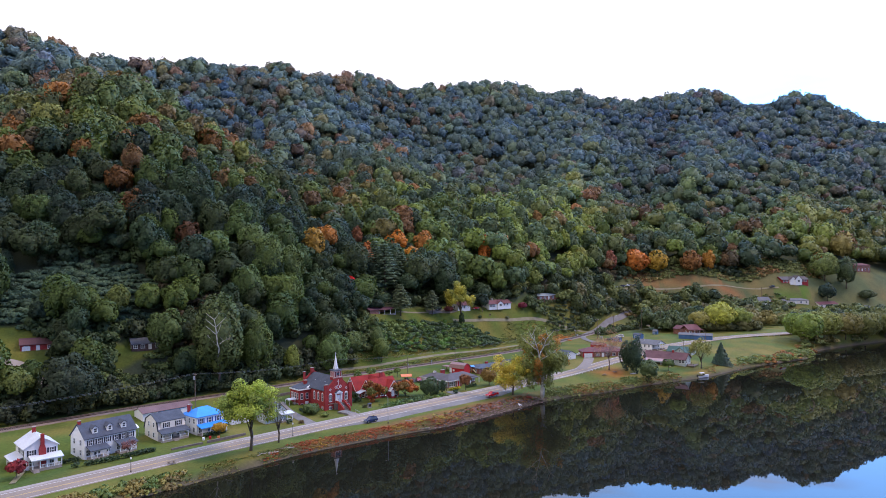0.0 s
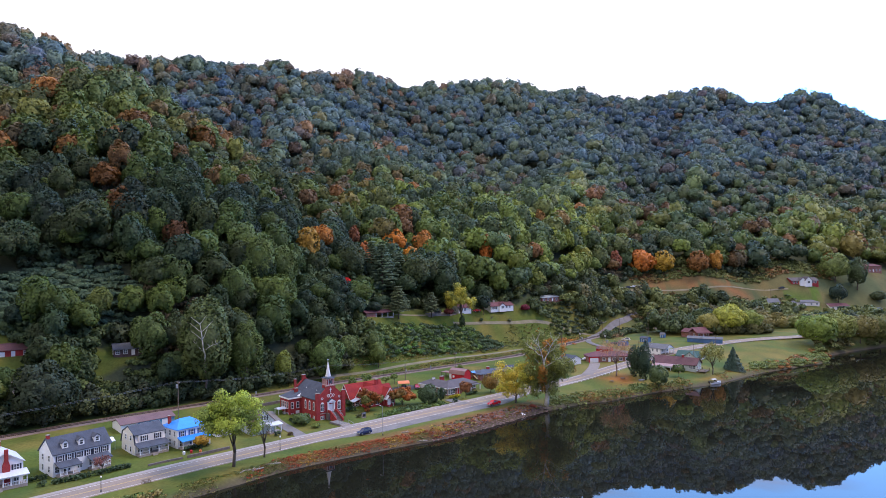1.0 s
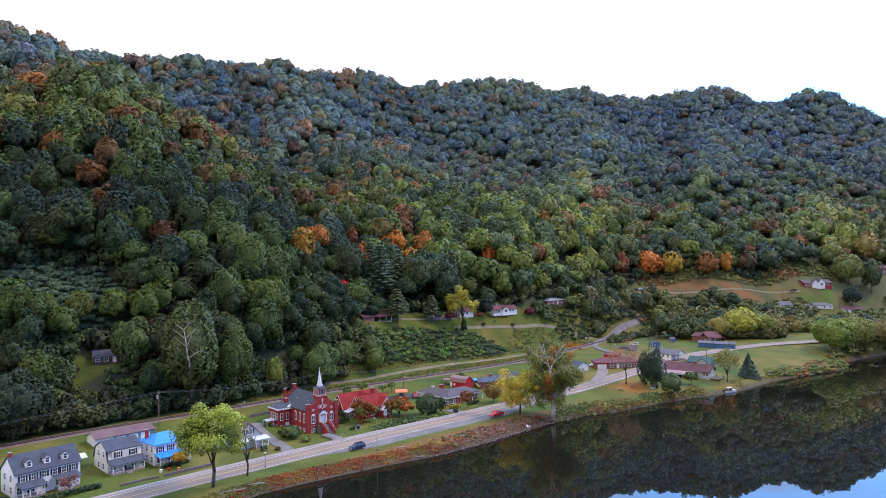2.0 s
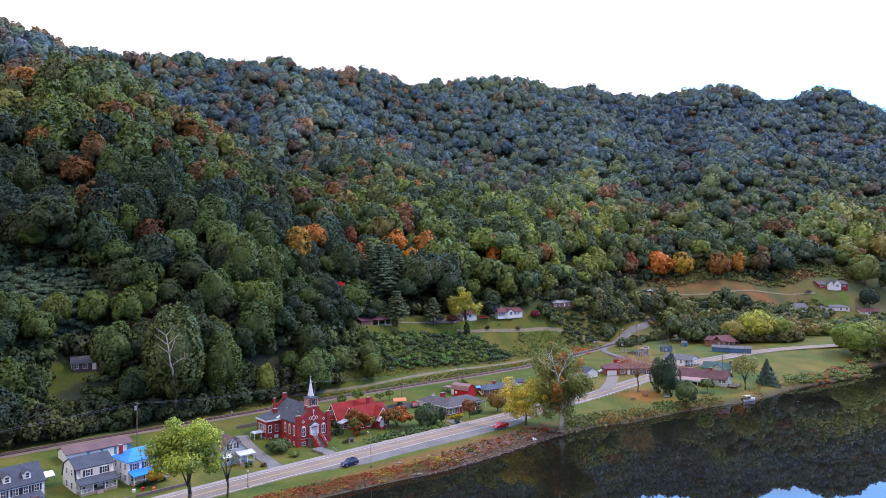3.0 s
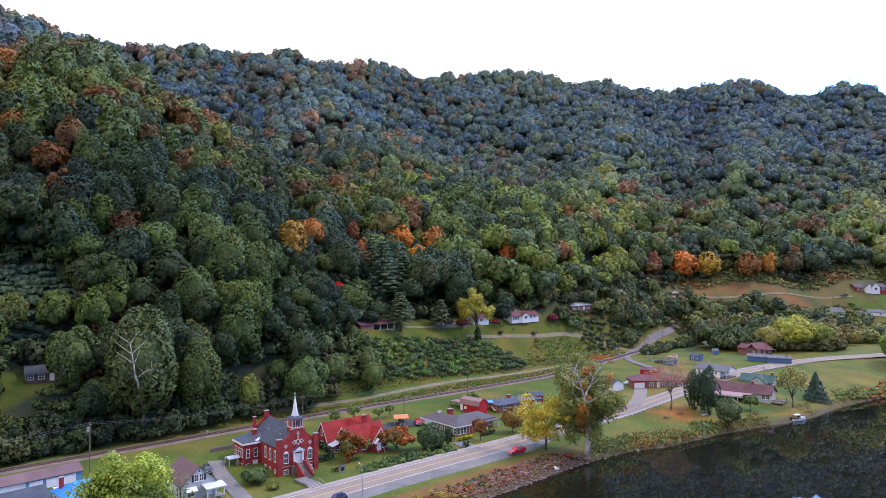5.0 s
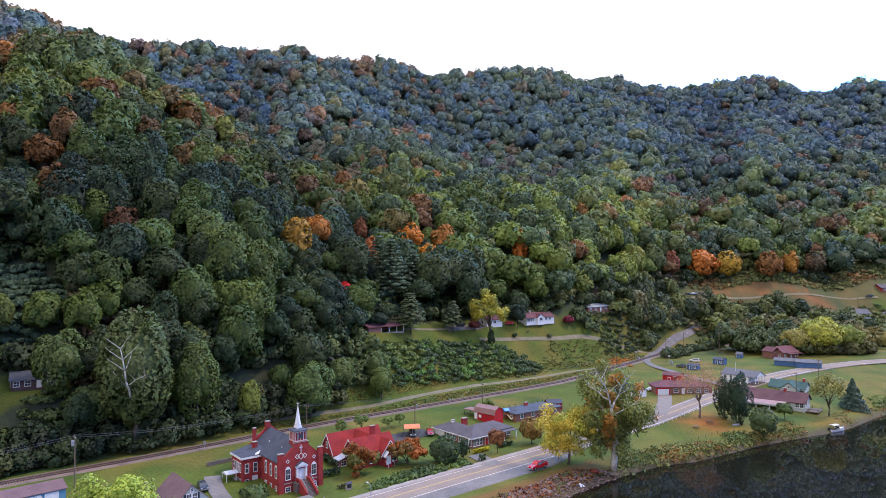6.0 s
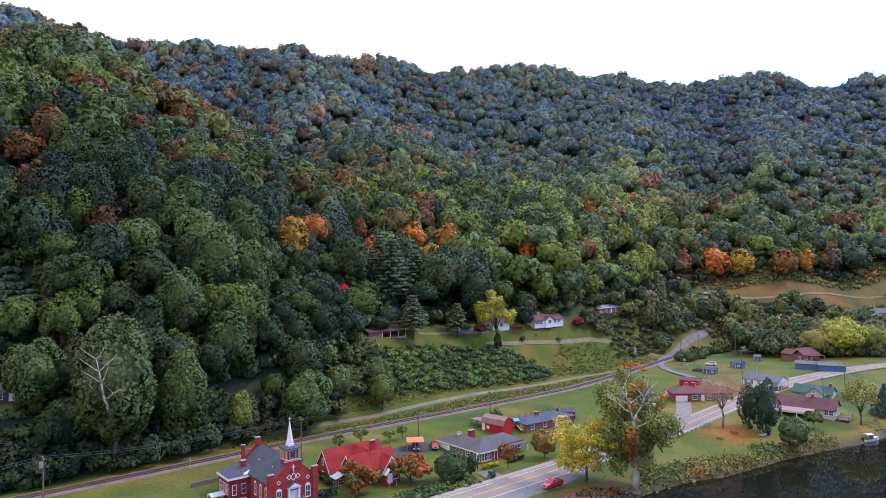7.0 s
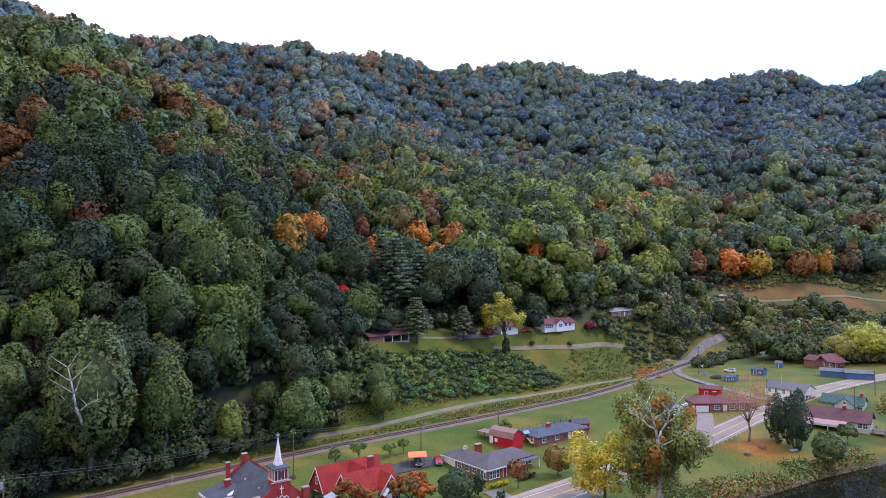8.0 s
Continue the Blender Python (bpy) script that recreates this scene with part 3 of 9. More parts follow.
def tree_colours(x, y, n, turned=0.05):
    patch = 0.5 + 0.5 * wobble(x, y, 55, 7.0)
    c = LEAF_GREENS[np.clip(((0.55 * patch + RNG.uniform(-0.12, 0.62, n)) * len(LEAF_GREENS)).astype(int), 0, len(LEAF_GREENS) - 1)] * RNG.uniform(0.75, 1.2, n)[:, None]
    t = RNG.uniform(0, 1, n) < turned * (0.35 + 1.5 * patch) * ramp(np.hypot(x, y - 60), 240, 380)
    c[t] = LEAF_TURNED[RNG.integers(0, len(LEAF_TURNED), t.sum())] * RNG.uniform(0.7, 1.1, t.sum())[:, None]
    return c


PINES = ((-69.8, 350.4, 29, 7.0), (-62.7, 363.3, 26, 6.4), (-76.0, 356.0, 26, 6.2))
HILLSIDE = (
    (-75.3, 415.1, 20, 6.9, (0.46, 0.16, 0.022), "bright orange maple on the hillside", "full"), (-62.1, 401.9, 19, 6.2, (0.56, 0.23, 0.024), "yellow-orange maple on the hillside", "low"),
    (-59.5, 426.4, 20, 6.4, (0.34, 0.14, 0.03), "copper-brown oak on the hillside", "low"), (-19.5, 435.5, 21, 4.9, (0.46, 0.14, 0.025), "slender orange tree on the hillside", "tall"),
    (-104.1, 332.2, 19, 5.6, (0.34, 0.19, 0.03), "golden-brown tree on the hillside", "low"), (-102.2, 351.2, 19, 5.2, (0.38, 0.15, 0.03), "orange tree on the hillside", "full"),
    (-85.1, 376.0, 20, 4.8, (0.36, 0.12, 0.035), "rusty orange tree on the hillside", "tall"), (-98.6, 404.8, 18, 4.4, (0.182, 0.068, 0.03), "rust-red tree on the hillside", "slim"), (73.7, 525.8, 18, 5.6, (0.26, 0.10, 0.06), "red-brown tree at the wood's edge", "tall"),
    (95.6, 542.6, 19, 9.9, (0.48, 0.16, 0.03), "orange tree at the wood's edge", "low"), (113.8, 550.3, 17, 7.8, (0.40, 0.25, 0.035), "orange-yellow tree at the wood's edge", "low"),
    (141.4, 554.4, 17, 7.6, (0.24, 0.11, 0.035), "rust-brown tree at the wood's edge", "low"), (157.8, 563.5, 18, 6.4, (0.40, 0.19, 0.035), "golden tree at the wood's edge", "tall"),
    (-180.9, 294.4, 20, 6.6, (0.119, 0.054, 0.018), "red-brown oak on the slope", "low"), (-198.5, 309.8, 20, 6.2, (0.133, 0.06, 0.018), "rust-orange oak high on the slope", "full"), (-150.8, 289.8, 18, 5.6, (0.084, 0.039, 0.017), "dark russet tree on the slope", "low"),
    (-206.2, 427.0, 22, 7.4, (0.154, 0.071, 0.018), "copper tree on the spur's crest", "low"), (-222.4, 482.0, 20, 6.0, (0.252, 0.112, 0.018), "orange tree on the spur's crest", "full"), (-160.8, 348.2, 19, 6.0, (0.14, 0.083, 0.03), "brown oak on the spur", "low"),
    (-136.0, 428.0, 21, 7.0, (0.14, 0.083, 0.039), "pinkish-brown tree on the spur", "full"), (-150.0, 410.0, 18, 6.4, (0.20, 0.15, 0.11), "greying tree with thin leaves on the spur", "open"))


def plant_woods():
    xs, ys = [], []
    for step, lo, hi in ((8.8, 0, 330), (10.6, 330, 560), (13.0, 560, 3000)):
        gx, gy = np.meshgrid(np.arange(-760, 1160, step), np.arange(120, 1460, step * 0.87))
        gx = gx + step / 2 * (np.arange(len(gx)) % 2)[:, None]
        gx, gy = gx + RNG.uniform(-0.36, 0.36, gx.shape) * step, gy + RNG.uniform(-0.36, 0.36, gx.shape) * step
        far = np.hypot(gx, gy - 60)
        k = (far >= lo) & (far < hi)
        xs.append(gx[k])
        ys.append(gy[k])
    x, y = np.concatenate(xs), np.concatenate(ys)
    wood, _, _ = beside(WOODS_EDGE, x, y)
    # woods kept to the wedge that the camera's path overlooks
    crest, _, _ = beside(np.array(RIDGES[0])[:, :2], x, y)
    keep = (wood > 1.5) & (x > -105 - 1.02 * (y - 96)) & (x < 70 + 0.57 * y) & (crest < 34) & ~within(CLEARING, x, y) & ~within(FOREGROUND, x, y) & ~within(HOLLOW, x, y) & ~within(ROOF_VIEW, x, y) & ~within(KUDZU, x, y)
    dist = np.hypot(x, y - 60)
    x, y, dist = x[keep], y[keep], dist[keep]
    n = len(x)
    tall = RNG.uniform(14, 28, n) * (0.95 + 0.2 * wobble(x, y, 30, 9.0))
    tall *= 1 + 0.25 * (np.abs(beside(np.array(RIDGES[0])[:, :2], x, y)[0]) < 45)
    wide = (tall / 21) ** 0.6 * RNG.uniform(0.78, 1.28, n) * np.where(dist > 560, 8.2, np.where(dist > 330, 7.6, 6.6))
    c = tree_colours(x, y, n)
    # many turned trees on the western spur; leaves darker there and within 400 m
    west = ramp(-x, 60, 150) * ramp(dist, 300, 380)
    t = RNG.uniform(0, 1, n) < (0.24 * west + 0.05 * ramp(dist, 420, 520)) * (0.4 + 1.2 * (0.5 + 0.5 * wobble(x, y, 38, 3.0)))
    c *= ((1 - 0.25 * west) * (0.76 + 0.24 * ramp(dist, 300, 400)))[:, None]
    c[t] = LEAF_TURNED[RNG.integers(0, len(LEAF_TURNED), t.sum())] * RNG.uniform(0.65, 1.05, t.sum())[:, None]
    # aerial haze painted into the leaf colour: bluer with height and distance
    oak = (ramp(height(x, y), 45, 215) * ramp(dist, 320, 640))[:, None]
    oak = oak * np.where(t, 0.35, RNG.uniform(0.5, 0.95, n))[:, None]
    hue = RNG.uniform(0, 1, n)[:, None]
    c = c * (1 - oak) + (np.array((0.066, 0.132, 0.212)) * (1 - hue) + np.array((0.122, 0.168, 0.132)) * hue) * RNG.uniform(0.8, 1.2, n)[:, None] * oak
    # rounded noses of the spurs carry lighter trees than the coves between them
    # relief light painted into the leaves: spurs lighter and warmer, gullies darker and bluer
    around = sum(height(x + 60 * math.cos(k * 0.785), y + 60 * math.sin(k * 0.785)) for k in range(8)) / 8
    relief_light = ramp(height(x, y) - around, -7, 9) * ramp(dist, 330, 420)
    c = c * (0.80 + 0.42 * relief_light + 0.12 * (1 - ramp(dist, 330, 420)))[:, None] * (1 + np.array((0.14, 0.06, -0.16)) * (relief_light - 0.45)[:, None])
    # eastern flank: slightly lighter mid-slope, then darker and bluer further east
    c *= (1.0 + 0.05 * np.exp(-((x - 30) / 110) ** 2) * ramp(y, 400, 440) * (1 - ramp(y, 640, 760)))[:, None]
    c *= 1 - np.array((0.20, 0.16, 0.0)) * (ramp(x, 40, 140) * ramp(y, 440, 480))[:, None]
    # leaves darker and slightly greener within 400 m
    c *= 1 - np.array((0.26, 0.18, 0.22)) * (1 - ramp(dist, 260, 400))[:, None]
    # bright maples keep a gap round them; camera-side neighbours are shortened to show them
    for hx, hy, *_ in HILLSIDE + PINES + ((-83.6, 330.5),):
        away, aside = (x - hx) * 0.18 - (y - hy) * 0.98, (x - hx) * 0.98 + (y - hy) * 0.18
        tall = np.where((away > 0) & (away < 24) & (np.abs(aside) < 9), tall * 0.6, tall)
        wide = np.where((np.hypot(x - hx, y - hy) < 5.5), 0, wide)
    real = wide > 0
    x, y, dist, tall, wide, c = x[real], y[real], dist[real], tall[real], wide[real], c[real]
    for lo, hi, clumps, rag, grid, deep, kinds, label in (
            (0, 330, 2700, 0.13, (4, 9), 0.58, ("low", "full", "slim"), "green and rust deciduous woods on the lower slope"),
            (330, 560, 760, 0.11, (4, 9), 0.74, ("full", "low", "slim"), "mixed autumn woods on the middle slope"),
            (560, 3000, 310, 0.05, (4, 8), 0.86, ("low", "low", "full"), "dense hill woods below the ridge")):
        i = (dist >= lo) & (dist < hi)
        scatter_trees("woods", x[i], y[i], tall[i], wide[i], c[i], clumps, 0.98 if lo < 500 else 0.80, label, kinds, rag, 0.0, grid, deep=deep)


plant_woods()


# ---------------------------------------------------------------- building kit
class Shape:
    """Corners and faces of a part."""

    def __init__(self):
        self.v, self.f = [], []

    def add(self, verts, faces):
        k = len(self.v)
        self.v += [tuple(p) for p in verts]
        self.f += [tuple(k + i for i in f) for f in faces]
        return self

    def box(self, x0, y0, z0, x1, y1, z1):
        v = [(x0, y0, z0), (x1, y0, z0), (x1, y1, z0), (x0, y1, z0), (x0, y0, z1), (x1, y0, z1), (x1, y1, z1), (x0, y1, z1)]
        return self.add(v, [(3, 2, 1, 0), (4, 5, 6, 7), (0, 1, 5, 4), (1, 2, 6, 5), (2, 3, 7, 6), (3, 0, 4, 7)])

    def along_x(self, profile, x0, x1):
        """A profile of (y, z), anticlockwise seen from +x, drawn out along x."""
        n = len(profile)
        v = [(x0, y, z) for y, z in profile] + [(x1, y, z) for y, z in profile]
        f = [tuple(range(n - 1, -1, -1)), tuple(range(n, 2 * n))] + [(i, (i + 1) % n, n + (i + 1) % n, n + i) for i in range(n)]
        return self.add(v, f)

    def along_y(self, profile, y0, y1):
        """A profile of (x, z), clockwise seen from +y, drawn out along y."""
        n = len(profile)
        v = [(x, y0, z) for x, z in profile] + [(x, y1, z) for x, z in profile]
        f = [tuple(range(n)), tuple(range(2 * n - 1, n - 1, -1))] + [((i + 1) % n, i, n + i, n + (i + 1) % n) for i in range(n)]
        return self.add(v, f)

    def hip(self, x0, y0, x1, y1, z, rise, inset=None, thick=0.18):
        """A hipped roof; inset: how far the ridge ends stand in from the short sides."""
        w, d = x1 - x0, y1 - y0
        if w >= d:
            i = d / 2 if inset is None else inset
            r = [(x0 + i, (y0 + y1) / 2, z + rise), (x1 - i, (y0 + y1) / 2, z + rise)]
            top = [(4, 5, 9, 8), (5, 6, 9), (6, 7, 8, 9), (7, 4, 8)]
        else:
            i = w / 2 if inset is None else inset
            r = [((x0 + x1) / 2, y0 + i, z + rise), ((x0 + x1) / 2, y1 - i, z + rise)]
            top = [(4, 5, 8), (5, 6, 9, 8), (6, 7, 9), (7, 4, 8, 9)]
        v = [(x0, y0, z - thick), (x1, y0, z - thick), (x1, y1, z - thick), (x0, y1, z - thick), (x0, y0, z), (x1, y0, z), (x1, y1, z), (x0, y1, z)] + r
        return self.add(v, [(3, 2, 1, 0), (0, 1, 5, 4), (1, 2, 6, 5), (2, 3, 7, 6), (3, 0, 4, 7)] + top)

    def tube(self, a, b, ra, rb, sides=6):
        a, b = Vector(a), Vector(b)
        q = (b - a).to_track_quat("Z", "Y")
        ring = [Vector((math.cos(2 * math.pi * i / sides), math.sin(2 * math.pi * i / sides), 0)) for i in range(sides)]
        v = [a + q @ (p * ra) for p in ring] + [b + q @ (p * rb) for p in ring]
        f = [(i, (i + 1) % sides, sides + (i + 1) % sides, sides + i) for i in range(sides)] + [tuple(range(sides - 1, -1, -1)), tuple(range(sides, 2 * sides))]
        return self.add(v, f)


def shape():
    return Shape()


def part(name, s, mat, parent=None, label="", m=None, smooth=False):
    """Links a shape as one mesh object under a thing or a part."""
    me = bpy.data.meshes.new(name)
    me.from_pydata(s.v, [], s.f)
    me.materials.append(mat)
    if smooth:
        me.polygons.foreach_set("use_smooth", [True] * len(me.polygons))
    ob = new(name, me)
    if parent:
        ob.parent = parent
    if m is not None:
        ob.matrix_basis = m
    return tagged(ob, label)


def thing(name, x, y, turn, label, category, z=None, group=""):
    ob = new(name)
    ob.empty_display_size = 0.5
    ob.matrix_basis = pose(x, y, one(x, y) if z is None else z, 0, 0, turn)
    return tagged(ob, label, category, group)


def gable_profile(d0, d1, eave, ridge, thick=0.2, over=0.4):
    """The roof's section across its run: a bent slab over a span d0..d1."""
    mid, slope = (d0 + d1) / 2, (ridge - eave) / ((d1 - d0) / 2)
    lo = eave - over * slope
    return [(d0 - over, lo), (mid, ridge), (d1 + over, lo), (d1 + over, lo + thick), (mid, ridge + thick), (d0 - over, lo + thick)]


def gable_house_x(w, d, eave, ridge, base=-1.2):
    return shape().along_x([(0, base), (d, base), (d, eave), (d / 2, ridge), (0, eave)], 0, w)


def gable_house_y(w, d, eave, ridge, base=-1.2, x0=0.0, y0=0.0):
    return shape().along_y([(x0, base), (x0 + w, base), (x0 + w, eave), (x0 + w / 2, ridge), (x0, eave)], y0, y0 + d)


def flip(profile):
    return profile[::-1]


PANES = {}


def window_at(parent, m, w=0.9, h=1.5, frame_mat=None, pane_mat=None, arch=False, bars=True):
    """A framed window lying on a wall; m: its foot's middle on the wall, looking out along -y."""
    key = (w, h, arch, bars, (frame_mat or M_TRIM).name)
    if key not in PANES:
        s, t = shape(), 0.11
        outer = [(-w / 2 - t, -t), (w / 2 + t, -t), (w / 2 + t, h + t), (-w / 2 - t, h + t)]
        if arch:
            outer = outer[:3] + [(w * 0.34, h + t + w * 0.34), (0, h + t + w * 0.5), (-w * 0.34, h + t + w * 0.34)] + outer[3:]
        inner = [(-w / 2, 0), (w / 2, 0), (w / 2, h)] + ([(w * 0.3, h), (0, h), (-w * 0.3, h)] if arch else []) + [(-w / 2, h)]
        n = len(outer)
        s.add([(x, y, z) for ring, y in ((outer, 0.02), (outer, -0.09), (inner, -0.09), (inner, 0.02)) for x, z in ring],
              [(k * n + i, k * n + (i + 1) % n, k * n + n + (i + 1) % n, k * n + n + i) for k in range(3) for i in range(n)])
        pieces = [part("window", s, frame_mat or M_TRIM), part("sill", shape().box(-w / 2 - 0.16, -0.14, -t - 0.05, w / 2 + 0.16, 0.0, -t), frame_mat or M_TRIM)]
        rows = (0, h * 0.5, h) if bars else (0, h)
        for lo, hi in zip(rows, rows[1:]):
            pieces.append(part("pane", shape().box(-w / 2, -0.035 if lo else -0.05, lo, w / 2, 0.02, hi), pane_mat or M_GLASS))
        if bars:
            pieces.append(part("glazing_bar", shape().box(-w / 2, -0.07, h * 0.5 - 0.035, w / 2, 0.02, h * 0.5 + 0.035), frame_mat or M_TRIM))
            if w > 0.8:
                for lo, hi in zip(rows, rows[1:]):
                    pieces.append(part("glazing_bar", shape().box(-0.03, -0.06, lo + 0.036, 0.03, 0.02, hi - 0.036), frame_mat or M_TRIM))
        PANES[key] = [(p.name.split(".")[0], p.data) for p in pieces]
        for p in pieces:
            bpy.data.objects.remove(p)
    for name, data in PANES[key]:
        g = new(name, data)
        if name == "window":
            f = g
            f.parent, f.matrix_basis = parent, m
        else:
            g.parent = f
    return f


def front(u, z, y=0.0):
    return pose(u, y, z)


def left(u, z, x=0.0):
    return pose(x, u, z, 0, 0, -90)


def right(u, z, x):
    return pose(x, u, z, 0, 0, 90)


def shutters(parent, m, w, h, mat):
    for side in (-1, 1):
        c = side * (w / 2 + 0.33)
        s = shape().box(c - 0.2, -0.07, -0.05, c + 0.2, 0.02, h + 0.05)
        for i in range(6):
            s.box(c - 0.16, -0.085, 0.08 + i * h / 6, c + 0.16, -0.06, 0.16 + i * h / 6)
        part("shutter", s, mat, parent, m=m)


def door_at(parent, m, w=0.95, h=2.05, mat=None, label=""):
    d = part("door", shape().box(-w / 2, -0.06, 0, w / 2, 0.03, h).box(-w / 2 + 0.12, -0.075, h * 0.55, w / 2 - 0.12, -0.05, h * 0.92).box(-w / 2 + 0.12, -0.075, 0.15, w / 2 - 0.12, -0.05, h * 0.45), mat or M_TRIM, parent, label, m)
    part("door_frame", shape().box(-w / 2 - 0.13, -0.1, 0, -w / 2, 0.03, h + 0.13).box(w / 2, -0.1, 0, w / 2 + 0.13, 0.03, h + 0.13).box(-w / 2, -0.1, h, w / 2, 0.03, h + 0.13), M_TRIM, d)
    return d


def porch(parent, x0, x1, y0, y1, floor, top, roof_mat, posts=4, rise=0.8, rail=True, step_at=None):
    """An open porch before a wall: floor, posts, rails and a lean-to roof. y0 is its outer edge, y1 the wall."""
    part("porch_floor", shape().box(x0, y0, floor - 1.4, x1, y1, floor), M_CONCRETE, parent)
    part("porch_roof", shape().along_x([(y0 - 0.4, top - 0.12), (y1, top + rise - 0.12), (y1, top + rise + 0.06), (y0 - 0.4, top + 0.06)], x0 - 0.35, x1 + 0.35), roof_mat, parent)
    part("porch_beam", shape().box(x0, y0 + 0.02, top - 0.42, x1, y0 + 0.22, top - 0.125), M_TRIM, parent)
    xs = np.linspace(x0 + 0.12, x1 - 0.12, posts)
    for x in xs:
        part("porch_post", shape().box(x - 0.1, y0 + 0.02, floor, x + 0.1, y0 + 0.22, top - 0.425), M_TRIM, parent)
    if rail:
        for a, b in zip(xs[:-1], xs[1:]):
            if step_at and a < step_at < b:
                continue
            s = shape().box(a + 0.1, y0 + 0.08, floor + 0.82, b - 0.1, y0 + 0.16, floor + 0.9).box(a + 0.1, y0 + 0.08, floor + 0.1, b - 0.1, y0 + 0.16, floor + 0.17)
            n = max(3, int((b - a) / 0.28))
            for i in range(n):
                c = a + (i + 0.5) * (b - a) / n
                s.box(c - 0.03, y0 + 0.09, floor + 0.17, c + 0.03, y0 + 0.15, floor + 0.82)
            part("railing", s, M_TRIM, parent)
    if step_at:
        s = shape()
        n = max(2, int(floor / 0.17))
        for i in range(n):
            s.box(step_at - 0.7, y0 - 0.28 * (n - i), -1.0, step_at + 0.7, y0 - 0.28 * (n - i - 1), floor * (i + 0.6) / n)
        part("steps", s, M_CONCRETE, parent)


def chimney(parent, x, y, z0, z1, w=0.7, d=0.7, mat=None):
    c = part("chimney", shape().box(x - w / 2, y - d / 2, z0, x + w / 2, y + d / 2, z1), mat or M_BRICK, parent)
    part("chimney_cap", shape().box(x - w / 2 - 0.07, y - d / 2 - 0.07, z1 + 0.002, x + w / 2 + 0.07, y + d / 2 + 0.07, z1 + 0.14), M_CONCRETE, c)


# surfaces of buildings
def brick_material(name, a, b, mortar):
    m = bpy.data.materials.new(name)
    m.use_nodes = True
    n, l = m.node_tree.nodes, m.node_tree.links
    p = n["Principled BSDF"]
    p.inputs["Roughness"].default_value = 0.85
    p.inputs["Specular IOR Level"].default_value = 0.25
    co = n.new("ShaderNodeTexCoord")
    sep, com, run = n.new("ShaderNodeSeparateXYZ"), n.new("ShaderNodeCombineXYZ"), n.new("ShaderNodeMath")
    l.new(co.outputs["Object"], sep.inputs["Vector"])
    l.new(sep.outputs["X"], run.inputs[0])
    l.new(sep.outputs["Y"], run.inputs[1])
    l.new(run.outputs["Value"], com.inputs["X"])
    l.new(sep.outputs["Z"], com.inputs["Y"])
    t = n.new("ShaderNodeTexBrick")
    t.inputs["Color1"].default_value, t.inputs["Color2"].default_value, t.inputs["Mortar"].default_value = (*a, 1), (*b, 1), (*mortar, 1)
    t.inputs["Scale"].default_value, t.inputs["Mortar Size"].default_value = 1.0, 0.008
    t.inputs["Brick Width"].default_value, t.inputs["Row Height"].default_value = 0.21, 0.075
    l.new(com.outputs["Vector"], t.inputs["Vector"])
    stain = n.new("ShaderNodeTexNoise")
    stain.inputs["Scale"].default_value, stain.inputs["Detail"].default_value = 0.7, 6
    l.new(co.outputs["Object"], stain.inputs["Vector"])
    rng = n.new("ShaderNodeMapRange")
    rng.inputs["From Min"].default_value, rng.inputs["From Max"].default_value, rng.inputs["To Min"].default_value, rng.inputs["To Max"].default_value = 0.3, 0.7, 0.72, 1.18
    l.new(stain.outputs["Fac"], rng.inputs["Value"])
    hsv = n.new("ShaderNodeHueSaturation")
    l.new(rng.outputs["Result"], hsv.inputs["Value"])
    l.new(t.outputs["Color"], hsv.inputs["Color"])
    l.new(hsv.outputs["Color"], p.inputs["Base Color"])
    return m


M_BRICK = brick_material("red brick", (0.36, 0.035, 0.035), (0.27, 0.024, 0.026), (0.30, 0.07, 0.06))
M_BROWN_BRICK = brick_material("brown brick", (0.27, 0.10, 0.07), (0.20, 0.07, 0.05), (0.28, 0.2, 0.17))
M_DARK_BRICK = brick_material("dark purplish brick", (0.10, 0.055, 0.055), (0.07, 0.04, 0.042), (0.13, 0.10, 0.10))
M_TRIM = material("white painted trim", (0.80, 0.80, 0.80), (0.66, 0.66, 0.66), 0.8, 0.55)
M_SIDING = material("white siding", (0.80, 0.79, 0.77), (0.69, 0.68, 0.66), 0.35, 0.6, bump=0.4, fine=7, stretch=(0.2, 0.2, 2.2))
M_CREAM = material("cream siding", (0.74, 0.69, 0.62), (0.62, 0.57, 0.50), 0.35, 0.65, bump=0.4, fine=7, stretch=(0.2, 0.2, 2.2))
M_GREY_SIDING = material("grey-green siding", (0.46, 0.50, 0.47), (0.37, 0.41, 0.38), 0.35, 0.65, bump=0.4, fine=7, stretch=(0.2, 0.2, 2.2))
M_YELLOW = material("pale yellow siding", (0.72, 0.64, 0.35), (0.6, 0.53, 0.28), 0.4, 0.65)
M_BLUE_WALL = material("blue painted board", (0.07, 0.15, 0.30), (0.05, 0.11, 0.22), 0.5, 0.7)
M_TEAL = material("teal painted wall", (0.12, 0.30, 0.42), (0.08, 0.22, 0.33), 0.5, 0.7)
M_RED_BOARD = material("red painted board", (0.50, 0.02, 0.025), (0.36, 0.015, 0.02), 0.6, 0.7)
M_GLASS = material("dark window glass", (0.035, 0.042, 0.05), (0.06, 0.07, 0.08), 0.6, 0.08, spec=0.7)
M_SLATE = material("dark slate roof", (0.085, 0.095, 0.12), (0.05, 0.056, 0.072), 0.5, 0.8, bump=0.5, fine=5)
M_SHINGLE = material("grey shingle roof", (0.16, 0.16, 0.17), (0.10, 0.10, 0.11), 0.45, 0.9, bump=0.5, fine=5)
